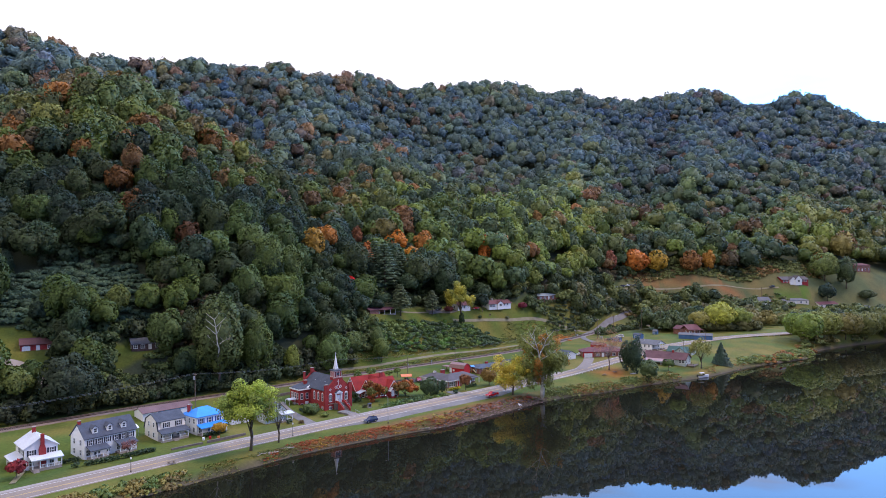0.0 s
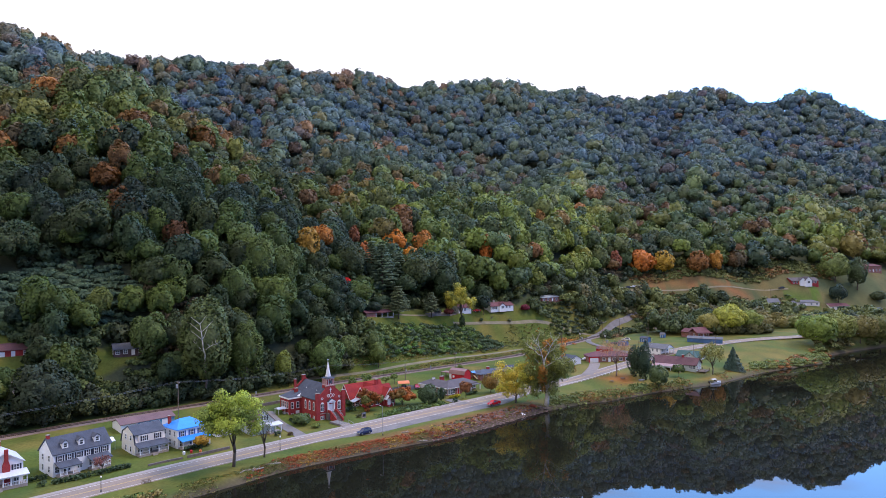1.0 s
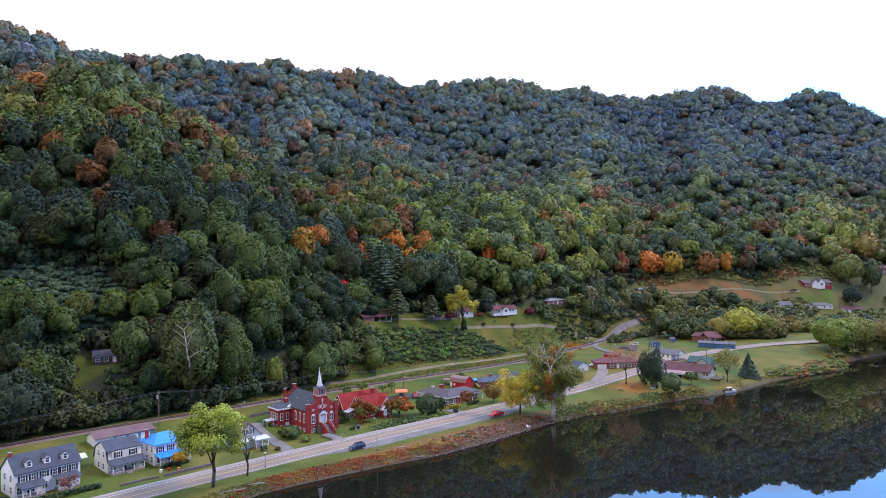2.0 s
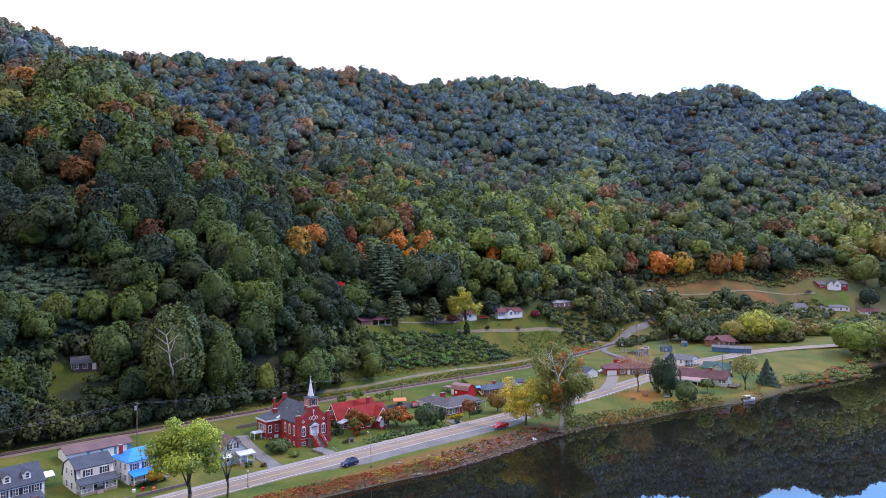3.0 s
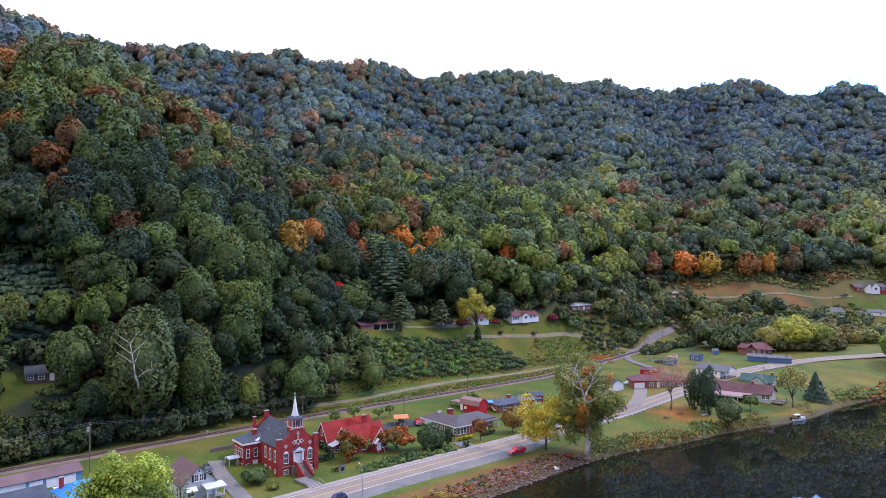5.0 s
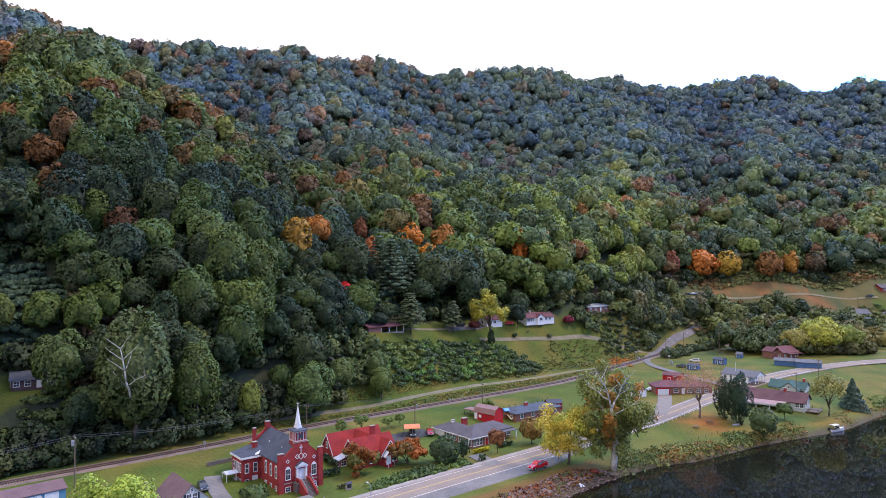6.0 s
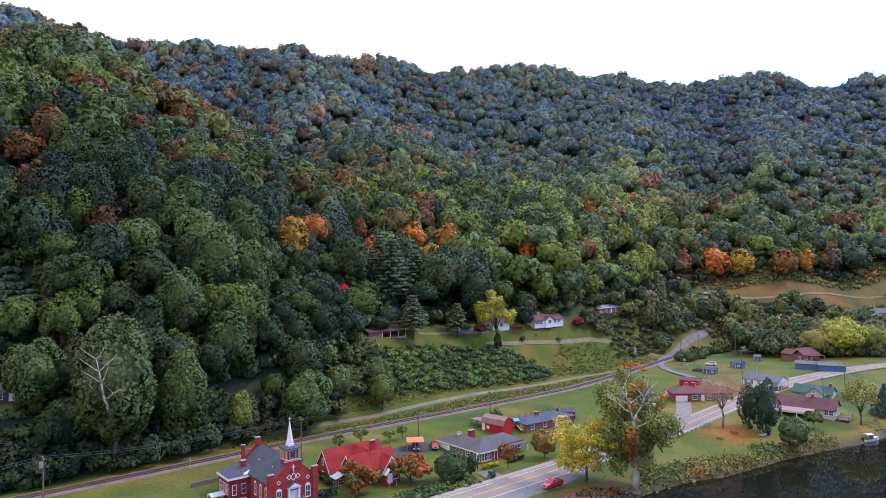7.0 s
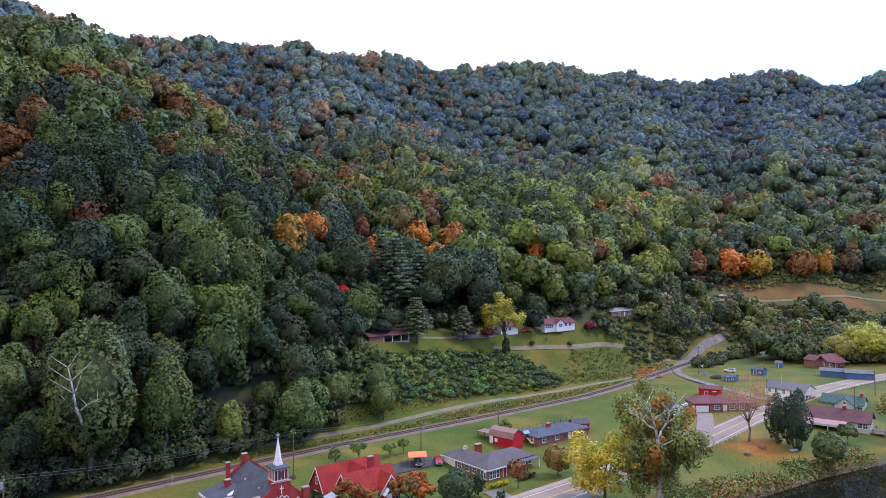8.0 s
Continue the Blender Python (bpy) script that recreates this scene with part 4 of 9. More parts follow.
M_WARM_SHINGLE = material("weathered shingle roof", (0.125, 0.108, 0.115), (0.08, 0.07, 0.075), 0.3, 0.9, bump=0.5, fine=5)
M_RED_ROOF = material("red shingle roof", (0.36, 0.036, 0.028), (0.17, 0.017, 0.02), 0.3, 0.85, bump=0.5, fine=4)
M_MAROON_ROOF = material("maroon shingle roof", (0.17, 0.070, 0.075), (0.11, 0.045, 0.05), 0.3, 0.85, bump=0.4, fine=4)
M_MAUVE_ROOF = material("mauve-grey shingle roof", (0.20, 0.125, 0.125), (0.13, 0.08, 0.085), 0.3, 0.9, bump=0.4, fine=4)
M_PURPLE_ROOF = material("brown shingle roof", (0.15, 0.075, 0.08), (0.09, 0.045, 0.05), 0.3, 0.9, bump=0.4, fine=4)
M_PINK_ROOF = material("faded red metal roof", (0.36, 0.21, 0.18), (0.27, 0.15, 0.13), 0.4, 0.6)
M_BLUE_ROOF = material("blue metal roof", (0.022, 0.27, 0.78), (0.015, 0.19, 0.6), 0.4, 0.42, spec=0.5)
M_PALE_ROOF = material("silver-green roof", (0.40, 0.43, 0.42), (0.30, 0.33, 0.32), 0.4, 0.5)
M_LIGHT_ROOF = material("pale metal roof", (0.62, 0.63, 0.66), (0.50, 0.51, 0.54), 0.4, 0.5)
M_GREEN_ROOF = material("green shingle roof", (0.06, 0.115, 0.10), (0.04, 0.08, 0.07), 0.4, 0.85)
M_BROWN_METAL = material("brown metal roof", (0.30, 0.17, 0.15), (0.22, 0.12, 0.11), 0.5, 0.55)
M_ORANGE_METAL = material("orange canopy sheet", (0.72, 0.22, 0.08), (0.58, 0.16, 0.06), 0.5, 0.6)
M_SHUTTER = material("black shutters", (0.025, 0.03, 0.045), (0.018, 0.02, 0.03), 1.5, 0.6)
M_NAVY = material("navy shutters", (0.03, 0.08, 0.26), (0.02, 0.06, 0.2), 1.5, 0.6)
M_WOOD = material("weathered wood", (0.20, 0.15, 0.11), (0.12, 0.09, 0.07), 1.0, 0.9, bump=0.5)
M_STONE = material("stone wall", (0.20, 0.165, 0.15), (0.11, 0.09, 0.085), 1.2, 0.95, bump=0.9)
M_STEEL = material("grey galvanised steel", (0.42, 0.43, 0.44), (0.3, 0.31, 0.32), 1.5, 0.5, metal=0.5)
M_DARK = material("black metal", (0.03, 0.03, 0.032), (0.02, 0.02, 0.02), 2.0, 0.5)
M_LAMP_GLASS = material("white lamp globe", (0.8, 0.8, 0.78), (0.7, 0.7, 0.68), 2.0, 0.3)


# ---------------------------------------------------------------- the red church
def church():
    c = thing("church", -65.3, 223.3, 47.7, "red brick church with white steeple and dark slate roof", "church", z=2.1)
    w, d = 11.4, 17.8
    part("nave", shape().along_y([(0.7, -1.5), (w - 0.7, -1.5), (w - 0.7, 6.9), (w / 2, 11.0), (0.7, 6.9)], 0.55, d - 0.5), M_BRICK, c)
    part("roof", shape().along_y(flip(gable_profile(0.7, w - 0.7, 6.95, 11.05, 0.22, 0.45)), 0.6, d - 0.55), M_SLATE, c)
    part("facade", shape().along_y([(0, -1.5), (w, -1.5), (w, 8.7), (w - 1.35, 8.7), (w - 1.35, 8.0), (7.6, 10.1), (7.6, 10.9), (3.8, 10.9), (3.8, 10.1), (1.35, 8.0), (1.35, 8.7), (0, 8.7)], 0, 0.5), M_BRICK, c)
    part("rear_gable", shape().along_y([(0.4, -1.5), (w - 0.4, -1.5), (w - 0.4, 7.6), (w / 2, 11.9), (0.4, 7.6)], d - 0.5, d), M_BRICK, c)
    for x in (0.05, w - 1.3):
        part("buttress", shape().box(x, -0.25, -1.5, x + 1.25, -0.002, 8.9), M_BRICK, c)
    part("coping", shape().box(-0.08, -0.33, 8.9, 1.4, 0.6, 9.05), M_CONCRETE, c)
    part("coping", shape().box(w - 1.4, -0.33, 8.9, w + 0.08, 0.6, 9.05), M_CONCRETE, c)
    part("coping", shape().box(3.7, -0.1, 10.9, 7.7, 0.6, 10.98), M_CONCRETE, c)
    part("water_table", shape().box(1.3, -0.08, 1.9, w - 1.3, -0.002, 2.1), M_CONCRETE, c)
    # steeple
    part("tower", shape().box(4.2, 0.1, 8.0, 7.2, 3.1, 11.1), M_BRICK, c)
    b = part("belfry", shape().box(4.35, 0.25, 11.1, 7.05, 2.95, 13.4), M_BRICK, c)
    s = shape()
    for i in range(5):
        t = 4.25 + i * 0.69
        for y in (0.14, 2.94):
            s.box(t, y, 11.1, t + 0.14, y + 0.12, 13.4)
        u = 0.15 + i * 0.68
        for x in (4.24, 7.04):
            s.box(x, u, 11.1, x + 0.12, u + 0.14, 13.4)
    for z in (11.1, 13.2):
        s.box(4.2, 0.1, z, 7.2, 0.24, z + 0.2).box(4.2, 2.96, z, 7.2, 3.1, z + 0.2).box(4.2, 0.25, z, 4.34, 2.95, z + 0.2).box(7.06, 0.25, z, 7.2, 2.95, z + 0.2)
    part("belfry_frame", s, material("pink-white trim", (0.66, 0.52, 0.50), (0.55, 0.42, 0.41), 1.0, 0.6), b)
    for x in (4.75, 6.13):
        s = shape().box(x, 0.19, 11.4, x + 0.45, 0.245, 13.1)
        for i in range(8):
            s.box(x, 0.17, 11.45 + i * 0.2, x + 0.45, 0.2, 11.56 + i * 0.2)
        part("louvre", s, M_GLASS, b)
    part("dial", shape().tube((5.7, 0.2, 12.25), (5.7, 0.1, 12.25), 0.52, 0.52, 12), M_GLASS, b)
    part("tower_roof", shape().hip(3.95, -0.15, 7.45, 3.35, 13.62, 0.5, 1.6, 0.2), M_SLATE, c)
    s = shape().box(5.0, 0.9, 13.85, 6.4, 2.3, 14.4).box(5.12, 1.02, 14.4, 6.28, 2.18, 14.9)
    s.tube((5.7, 1.6, 14.9), (5.7, 1.6, 19.1), 0.72, 0.06, 8)
    sp = part("spire", s, M_TRIM, c)
    part("cross", shape().box(5.66, 1.56, 19.0, 5.74, 1.64, 20.0).box(5.38, 1.56, 19.55, 6.02, 1.64, 19.65), M_TRIM, sp)
    part("wall_cross", shape().box(5.62, 0.03, 8.7, 5.78, 0.1, 10.3).box(5.3, 0.03, 9.65, 6.1, 0.1, 9.8), M_TRIM, c, m=pose(0, -0.08, 0))
    # white diamonds in the brick
    def diamond(x, z, r, t=0.13):
        s = shape()
        pts = [(x, z - r), (x + r, z), (x, z + r), (x - r, z)]
        for (ax, az), (bx, bz) in zip(pts, pts[1:] + pts[:1]):
            l = math.hypot(bx - ax, bz - az)
            nx, nz = -(bz - az) / l * t, (bx - ax) / l * t
            s.along_y([(ax, az), (bx, bz), (bx + nx, bz + nz), (ax + nx, az + nz)], -0.06, -0.002)
        part("diamond", s, M_TRIM, c)
    for x, z, r in ((4.75, 7.7, 0.62), (5.7, 7.7, 0.85), (6.65, 7.7, 0.62), (2.35, 7.0, 0.5), (w - 2.35, 7.0, 0.5)):
        diamond(x, z, r)
    for x in (2.4, w - 2.4):
        window_at(c, front(x, 2.9, -0.002), 1.05, 2.3, arch=True)
        window_at(c, front(x, 0.2, -0.002), 1.1, 0.9)
    for y in (2.6, 5.4, 8.2):
        window_at(c, left(y, 3.0, 0.698), 0.85, 2.4, arch=True)
        window_at(c, left(y, 0.2, 0.698), 0.85, 0.8)
        window_at(c, right(y, 3.0, w - 0.698), 0.85, 2.4, arch=True)
    # portal
    door_at(c, front(5.7, 2.2, -0.002), 1.5, 2.5, M_TRIM, "white double door")
    p = part("portal", shape().box(4.35, -0.5, 2.2, 4.75, -0.002, 5.3).box(6.65, -0.5, 2.2, 7.05, -0.002, 5.3).box(4.2, -0.65, 5.3, 7.2, -0.002, 5.7), M_TRIM, c)
    part("pediment", shape().along_y([(4.05, 5.7), (7.35, 5.7), (5.7, 6.75)], -0.75, -0.002), M_SLATE, p)
    part("pediment_trim", shape().along_y([(4.35, 5.72), (7.05, 5.72), (5.7, 6.5)], -0.80, -0.755), M_TRIM, p)
    # steps up to the door
    s = shape().box(3.6, -2.0, -1.0, 7.8, -0.26, 2.15)
    for i in range(11):
        s.box(4.6, -2.0 - 0.34 * (i + 1), -1.0, 6.8, -2.0 - 0.34 * i, 2.15 - 0.19 * (i + 1))
    part("stairs", s, M_STONE, c, "dark stone stairs")
    for x in (4.25, 6.8):
        part("stair_wall", shape().along_x([(-5.8, -1.0), (-0.27, -1.0), (-0.27, 3.0), (-2.0, 3.0), (-5.8, 0.9)], x, x + 0.35), M_BRICK, c)
        part("handrail", shape().tube((x + 0.17, -5.7, 1.75), (x + 0.17, -2.0, 3.9), 0.05, 0.05, 5).tube((x + 0.17, -5.7, 0.9), (x + 0.17, -5.7, 1.75), 0.04, 0.04, 5).tube((x + 0.17, -2.0, 3.0), (x + 0.17, -2.0, 3.9), 0.04, 0.04, 5), M_STEEL, c)
    # wing
    x0, x1, y0, y1 = -4.0, 0.69, 11.2, d - 0.2
    part("wing", shape().box(x0, y0, -1.5, x1, y1, 6.2), M_BRICK, c)
    part("wing_roof", shape().add([(x0 - 0.3, y0 - 0.3, 6.202), (x1, y0 - 0.3, 6.202), (x1, y1 + 0.3, 6.202), (x0 - 0.3, y1 + 0.3, 6.202), (x0 - 0.3, y0 - 0.3, 6.5), (x1 + 0.3, y0 - 0.3, 6.5), (x1 + 2.6, y0 + 2.2, 8.4), (x1 + 2.6, y1 - 0.6, 8.4), (x0 - 0.3, y1 + 0.3, 6.5)],
                                  [(3, 2, 1, 0), (4, 5, 6), (4, 6, 7, 8), (0, 1, 5, 4), (3, 0, 4, 8), (2, 3, 8, 7)]), M_SLATE, c)
    part("wing_cornice", shape().box(x0 - 0.36, y0 - 0.36, 6.05, x1, y0 - 0.302, 6.52).box(x0 - 0.36, y0 - 0.302, 6.05, x0 - 0.302, y1 + 0.3, 6.52), M_TRIM, c)
    part("valley_flashing", shape().add([(x1 - 2.4, y0 - 0.05, 6.66), (x1 + 0.2, y0 - 0.05, 6.74), (x1 + 1.5, y0 + 1.2, 7.72)], [(0, 1, 2)]), M_LIGHT_ROOF, c)
    for y in (12.1, 13.5, 14.9, 16.3):
        window_at(c, left(y, 3.0, x0 - 0.002), 0.65, 2.0)
        window_at(c, left(y, 0.2, x0 - 0.002), 0.65, 1.1)
    for x in (-2.8, -0.7):
        window_at(c, front(x, 2.8, y0 - 0.002), 0.8, 2.0)
    window_at(c, front(-2.8, 0.2, y0 - 0.002), 0.8, 0.9)
    door_at(c, front(-0.8, -0.2, y0 - 0.002), 1.1, 1.9, M_TRIM)
    # covered side stair
    part("side_canopy", shape().along_x([(12.2, 2.8), (15.2, 2.8), (15.2, 2.95), (13.7, 3.4), (12.2, 2.95)], x0 - 3.4, x0 - 0.4), M_LIGHT_ROOF, c, "white metal canopy")
    for x, y in ((x0 - 3.3, 12.3), (x0 - 3.3, 15.1), (x0 - 1.0, 12.3)):
        part("canopy_post", shape().box(x - 0.06, y - 0.06, -1.0, x + 0.06, y + 0.06, 2.8), M_TRIM, c)
    part("side_stairs", shape().along_y([(x0 - 3.0, -0.8), (x0 - 0.002, -0.8), (x0 - 0.002, 1.4), (x0 - 0.9, 1.4)], 12.9, 14.4), M_CONCRETE, c)
    for x, y, z0, z1, k in ((1.4, d - 1.0, 6, 11.6, 0.75), (5.2, d - 0.2, 11, 12.6, 1.1), (0.4, d - 3.5, 6.2, 8.9, 1.1)):
        chimney(c, x, y, z0, z1, k, k * 0.9)
    for y, x in ((4.5, 3.0), (7.5, 3.2), (11.5, 3.0)):
        part("roof_vent", shape().along_x([(y, 0), (y + 0.5, 0), (y + 0.25, 0.35)], x, x + 0.4), M_LIGHT_ROOF, c, m=pose(0, 0, 8.95))


church()


def manse():
    h = thing("house", -53.0, 243.4, 48, "red brick house with steep red shingle gables", "house", z=2.0)
    wall = shape()
    wall.along_x([(0, -1.2), (6.6, -1.2), (6.6, 3.0), (3.3, 7.0), (0, 3.0)], 0, 12.5)
    part("wall", wall, M_BRICK, h)
    part("wall", shape().along_x([(6.8, -1.2), (13.4, -1.2), (13.4, 3.0), (10.1, 7.4), (6.8, 3.0)], -2.6, 13.2), M_BRICK, h)
    part("roof", shape().along_x(gable_profile(0, 6.6, 3.0, 7.05, 0.2, 0.35), -0.25, 12.8), M_RED_ROOF, h, "weathered red shingles")
    part("roof", shape().along_x(gable_profile(6.8, 13.4, 3.0, 7.5, 0.2, 0.35), -2.9, 13.5), M_RED_ROOF, h)
    # cross gables
    part("wall", shape().along_y([(6.9, -1.2), (11.9, -1.2), (11.9, 3.0), (9.4, 6.3), (6.9, 3.0)], -1.6, 3.0), M_BRICK, h)
    part("roof", shape().along_y(flip(gable_profile(6.9, 11.9, 3.0, 6.35, 0.2, 0.35)), -1.85, 3.3), M_RED_ROOF, h)
    part("wall", shape().along_y([(3.0, -1.0), (8.6, -1.0), (8.6, 3.0), (5.8, 7.2), (3.0, 3.0)], 3.4, 9.9), M_BRICK, h)
    part("roof", shape().along_y(flip(gable_profile(3.0, 8.6, 3.4, 7.5, 0.2, 0.3)), 3.3, 10.2), M_RED_ROOF, h)
    def barge(prof, x):
        (a, za), (m, zm), (b, zb) = prof
        for (p, zp), (q, zq) in (((a, za), (m, zm)), ((m, zm), (b, zb))):
            part("bargeboard", shape().along_x([(p, zp - 0.35), (q, zq - 0.35), (q, zq + 0.02), (p, zp + 0.02)], x - 0.05, x), M_TRIM, h)
    barge([(-0.35, 2.75), (3.3, 7.25), (6.95, 2.75)], -0.255)
    barge([(6.45, 2.75), (10.1, 7.7), (13.75, 2.75)], -2.905)
    for (p, zp), (q, zq) in (((6.5, 2.6), (9.4, 6.5)), ((9.4, 6.5), (12.3, 2.6))):
        part("bargeboard", shape().along_y([(p, zp - 0.35), (q, zq - 0.35), (q, zq + 0.02), (p, zp + 0.02)], -1.905, -1.855), M_TRIM, h)
    # entry
    part("entry", shape().along_y([(7.3, -1.2), (9.2, -1.2), (9.2, 2.7), (8.25, 3.7), (7.3, 2.7)], -2.8, -1.6), M_BRICK, h)
    part("entry_roof", shape().along_y(flip(gable_profile(7.3, 9.2, 2.7, 3.75, 0.15, 0.25)), -3.05, -1.59), M_TRIM, h)
    door_at(h, front(8.2, 0.6, -2.802), 1.1, 2.1, M_TRIM, "white front door")
    s = shape()
    for i in range(4):
        s.box(7.3, -2.8 - 0.32 * (i + 1), -0.8, 9.2, -2.8 - 0.32 * i, 0.6 - 0.17 * (i + 1))
    part("steps", s, M_BRICK, h)
    for x in (7.25, 9.25):
        part("handrail", shape().tube((x, -4.1, 0.85), (x, -2.8, 1.6), 0.06, 0.06, 5).tube((x, -4.1, -0.4), (x, -4.1, 0.85), 0.05, 0.05, 5), M_TRIM, h)
    window_at(h, front(10.6, 0.9, -1.602), 1.5, 1.5)
    window_at(h, front(9.4, 4.1, -1.602), 0.5, 1.3)
    window_at(h, front(2.2, 0.9, -0.002), 1.4, 1.5)
    window_at(h, front(5.0, 0.9, -0.002), 1.4, 1.5)
    window_at(h, left(3.3, 0.9, -0.002), 1.2, 1.6)
    window_at(h, left(3.3, 4.0, -0.002), 0.7, 1.4)
    window_at(h, left(10.1, 0.9, -2.602), 1.3, 1.5)
    window_at(h, left(10.1, 4.1, -2.602), 0.7, 1.4)
    # side sunroom under a pale standing-seam roof
    part("sunroom", shape().box(-2.4, 4.0, -1.0, -0.002, 6.8, 2.0), M_BRICK, h)
    s = shape().add([(-2.9, 3.4, 2.05), (0.0, 3.4, 2.9), (0.0, 6.9, 2.9), (-2.9, 6.9, 2.05), (-2.9, 3.4, 2.2), (0.0, 3.4, 3.05), (0.0, 6.9, 3.05), (-2.9, 6.9, 2.2)], [(3, 2, 1, 0), (4, 5, 6, 7), (0, 1, 5, 4), (1, 2, 6, 5), (2, 3, 7, 6), (3, 0, 4, 7)])
    part("sunroom_roof", s, M_LIGHT_ROOF, h, "pale grey metal roof")
    for y in (4.6, 5.9):
        window_at(h, left(y, 0.5, -2.402), 0.8, 1.2)
    window_at(h, front(-1.2, 0.5, 3.998), 1.4, 1.2)
    part("dormer_cheek", shape().along_x([(9.5, 5.6), (13.3, 3.2), (13.3, 3.6), (11.2, 6.9)], 13.5, 13.6), M_TRIM, h)
    chimney(h, 9.2, 6.5, 5.0, 8.6, 1.3, 0.8)


manse()


# ---------------------------------------------------------------- houses along the road
def chimney_house():
    h = thing("house", -122.6, 150.7, 50, "white two-storey house with a red brick chimney and porch", "house", z=1.9)
    w, d = 7.6, 10.0
    part("wall", gable_house_y(w, d, 5.6, 7.9), M_SIDING, h)
    part("roof", shape().along_y(flip(gable_profile(0, w, 5.6, 7.95, 0.18, 0.4)), -0.35, d + 0.35), M_LIGHT_ROOF, h, "pale metal roof")
    s = shape().along_y([(3.2, -0.5), (4.8, -0.5), (4.8, 5.0), (4.4, 6.2), (4.4, 8.9), (3.6, 8.9), (3.6, 6.2), (3.2, 5.0)], -0.75, -0.002)
    part("chimney", s, M_BRICK, h, "red brick chimney")
    chimney(h, 3.8, 8.0, 7.0, 9.3, 0.8, 0.8)
    porch(h, 1.2, w + 0.4, -2.9, -0.003, 0.7, 3.0, M_LIGHT_ROOF, 5, 0.7, step_at=2.0)
    for x in (1.6, 6.2):
        window_at(h, front(x, 3.6, -0.002), 1.0, 1.4)
        shutters(h, front(x, 3.6, -0.002), 1.0, 1.4, M_SHUTTER)
        window_at(h, front(x, 1.0, -0.002), 1.0, 1.4)
    for y in (1.6, 3.4, 5.6):
        window_at(h, left(y, 3.6, -0.002), 0.9, 1.4)
    for y in (1.6, 5.6):
        shutters(h, left(y, 3.6, -0.002), 0.9, 1.4, M_SHUTTER)
    part("side_room", shape().box(-2.4, 1.0, -1.0, -0.002, 8.5, 2.6), M_SIDING, h)
    part("side_roof", shape().add([(-2.9, 0.6, 2.6), (-0.003, 0.6, 3.5), (-0.003, 8.9, 3.5), (-2.9, 8.9, 2.6), (-2.9, 0.6, 2.75), (-0.003, 0.6, 3.65), (-0.003, 8.9, 3.65), (-2.9, 8.9, 2.75)], [(3, 2, 1, 0), (4, 5, 6, 7), (0, 1, 5, 4), (1, 2, 6, 5), (2, 3, 7, 6), (3, 0, 4, 7)]), M_LIGHT_ROOF, h)
    for y in (1.8, 3.1, 4.4, 5.7, 7.0):
        window_at(h, left(y, 0.8, -2.402), 0.9, 1.4)


chimney_house()


def dormer_house():
    h = thing("house", -113.2, 161.0, 60, "long white duplex with dark roof, dormers and two porches", "house", z=1.9)
    w, d = 14.4, 8.0
    part("wall", gable_house_x(w, d, 5.7, 9.0), M_SIDING, h)
    part("roof", shape().along_x(gable_profile(0, d, 5.7, 9.05, 0.2, 0.35), -0.3, w + 0.3), M_SLATE, h, "dark blue-grey shingles")
    for x in (3.2, 7.2, 11.2):
        dm = part("dormer", shape().along_y([(x - 0.75, 6.3), (x + 0.75, 6.3), (x + 0.75, 7.9), (x, 8.5), (x - 0.75, 7.9)], 0.75, 3.4), M_SIDING, h)
        part("dormer_roof", shape().along_y(flip(gable_profile(x - 0.75, x + 0.75, 7.9, 8.55, 0.1, 0.2)), 0.5, 3.6), M_SLATE, dm)
        window_at(h, front(x, 6.75, 0.748), 0.75, 1.05)
    for x in (1.6, 3.9, 6.2, 8.6, 10.6, 12.8):
        window_at(h, front(x, 3.7, -0.002), 0.95, 1.35)
        shutters(h, front(x, 3.7, -0.002), 0.95, 1.35, M_SHUTTER)
    for x in (0.9, 3.6, 6.4, 9.3, 11.6):
        window_at(h, front(x, 1.0, -0.002), 0.95, 1.5)
    for y in (2.2, 5.8):
        window_at(h, left(y, 3.7, -0.002), 0.85, 1.35)
        window_at(h, left(y, 1.0, -0.002), 0.85, 1.4)
        window_at(h, right(y, 3.7, w + 0.002), 0.85, 1.35)
    for x0, x1 in ((0.6, 5.4), (8.4, 13.2)):
        porch(h, x0, x1, -2.6, -0.003, 0.6, 2.7, M_SLATE, 4, 0.9, step_at=(x0 + x1) / 2)
        door_at(h, front((x0 + x1) / 2, 0.6, -0.002), 0.95, 2.05, M_SHUTTER)
    chimney(h, 0.4, 4.0, 8.0, 9.9, 0.7, 0.7)


dormer_house()


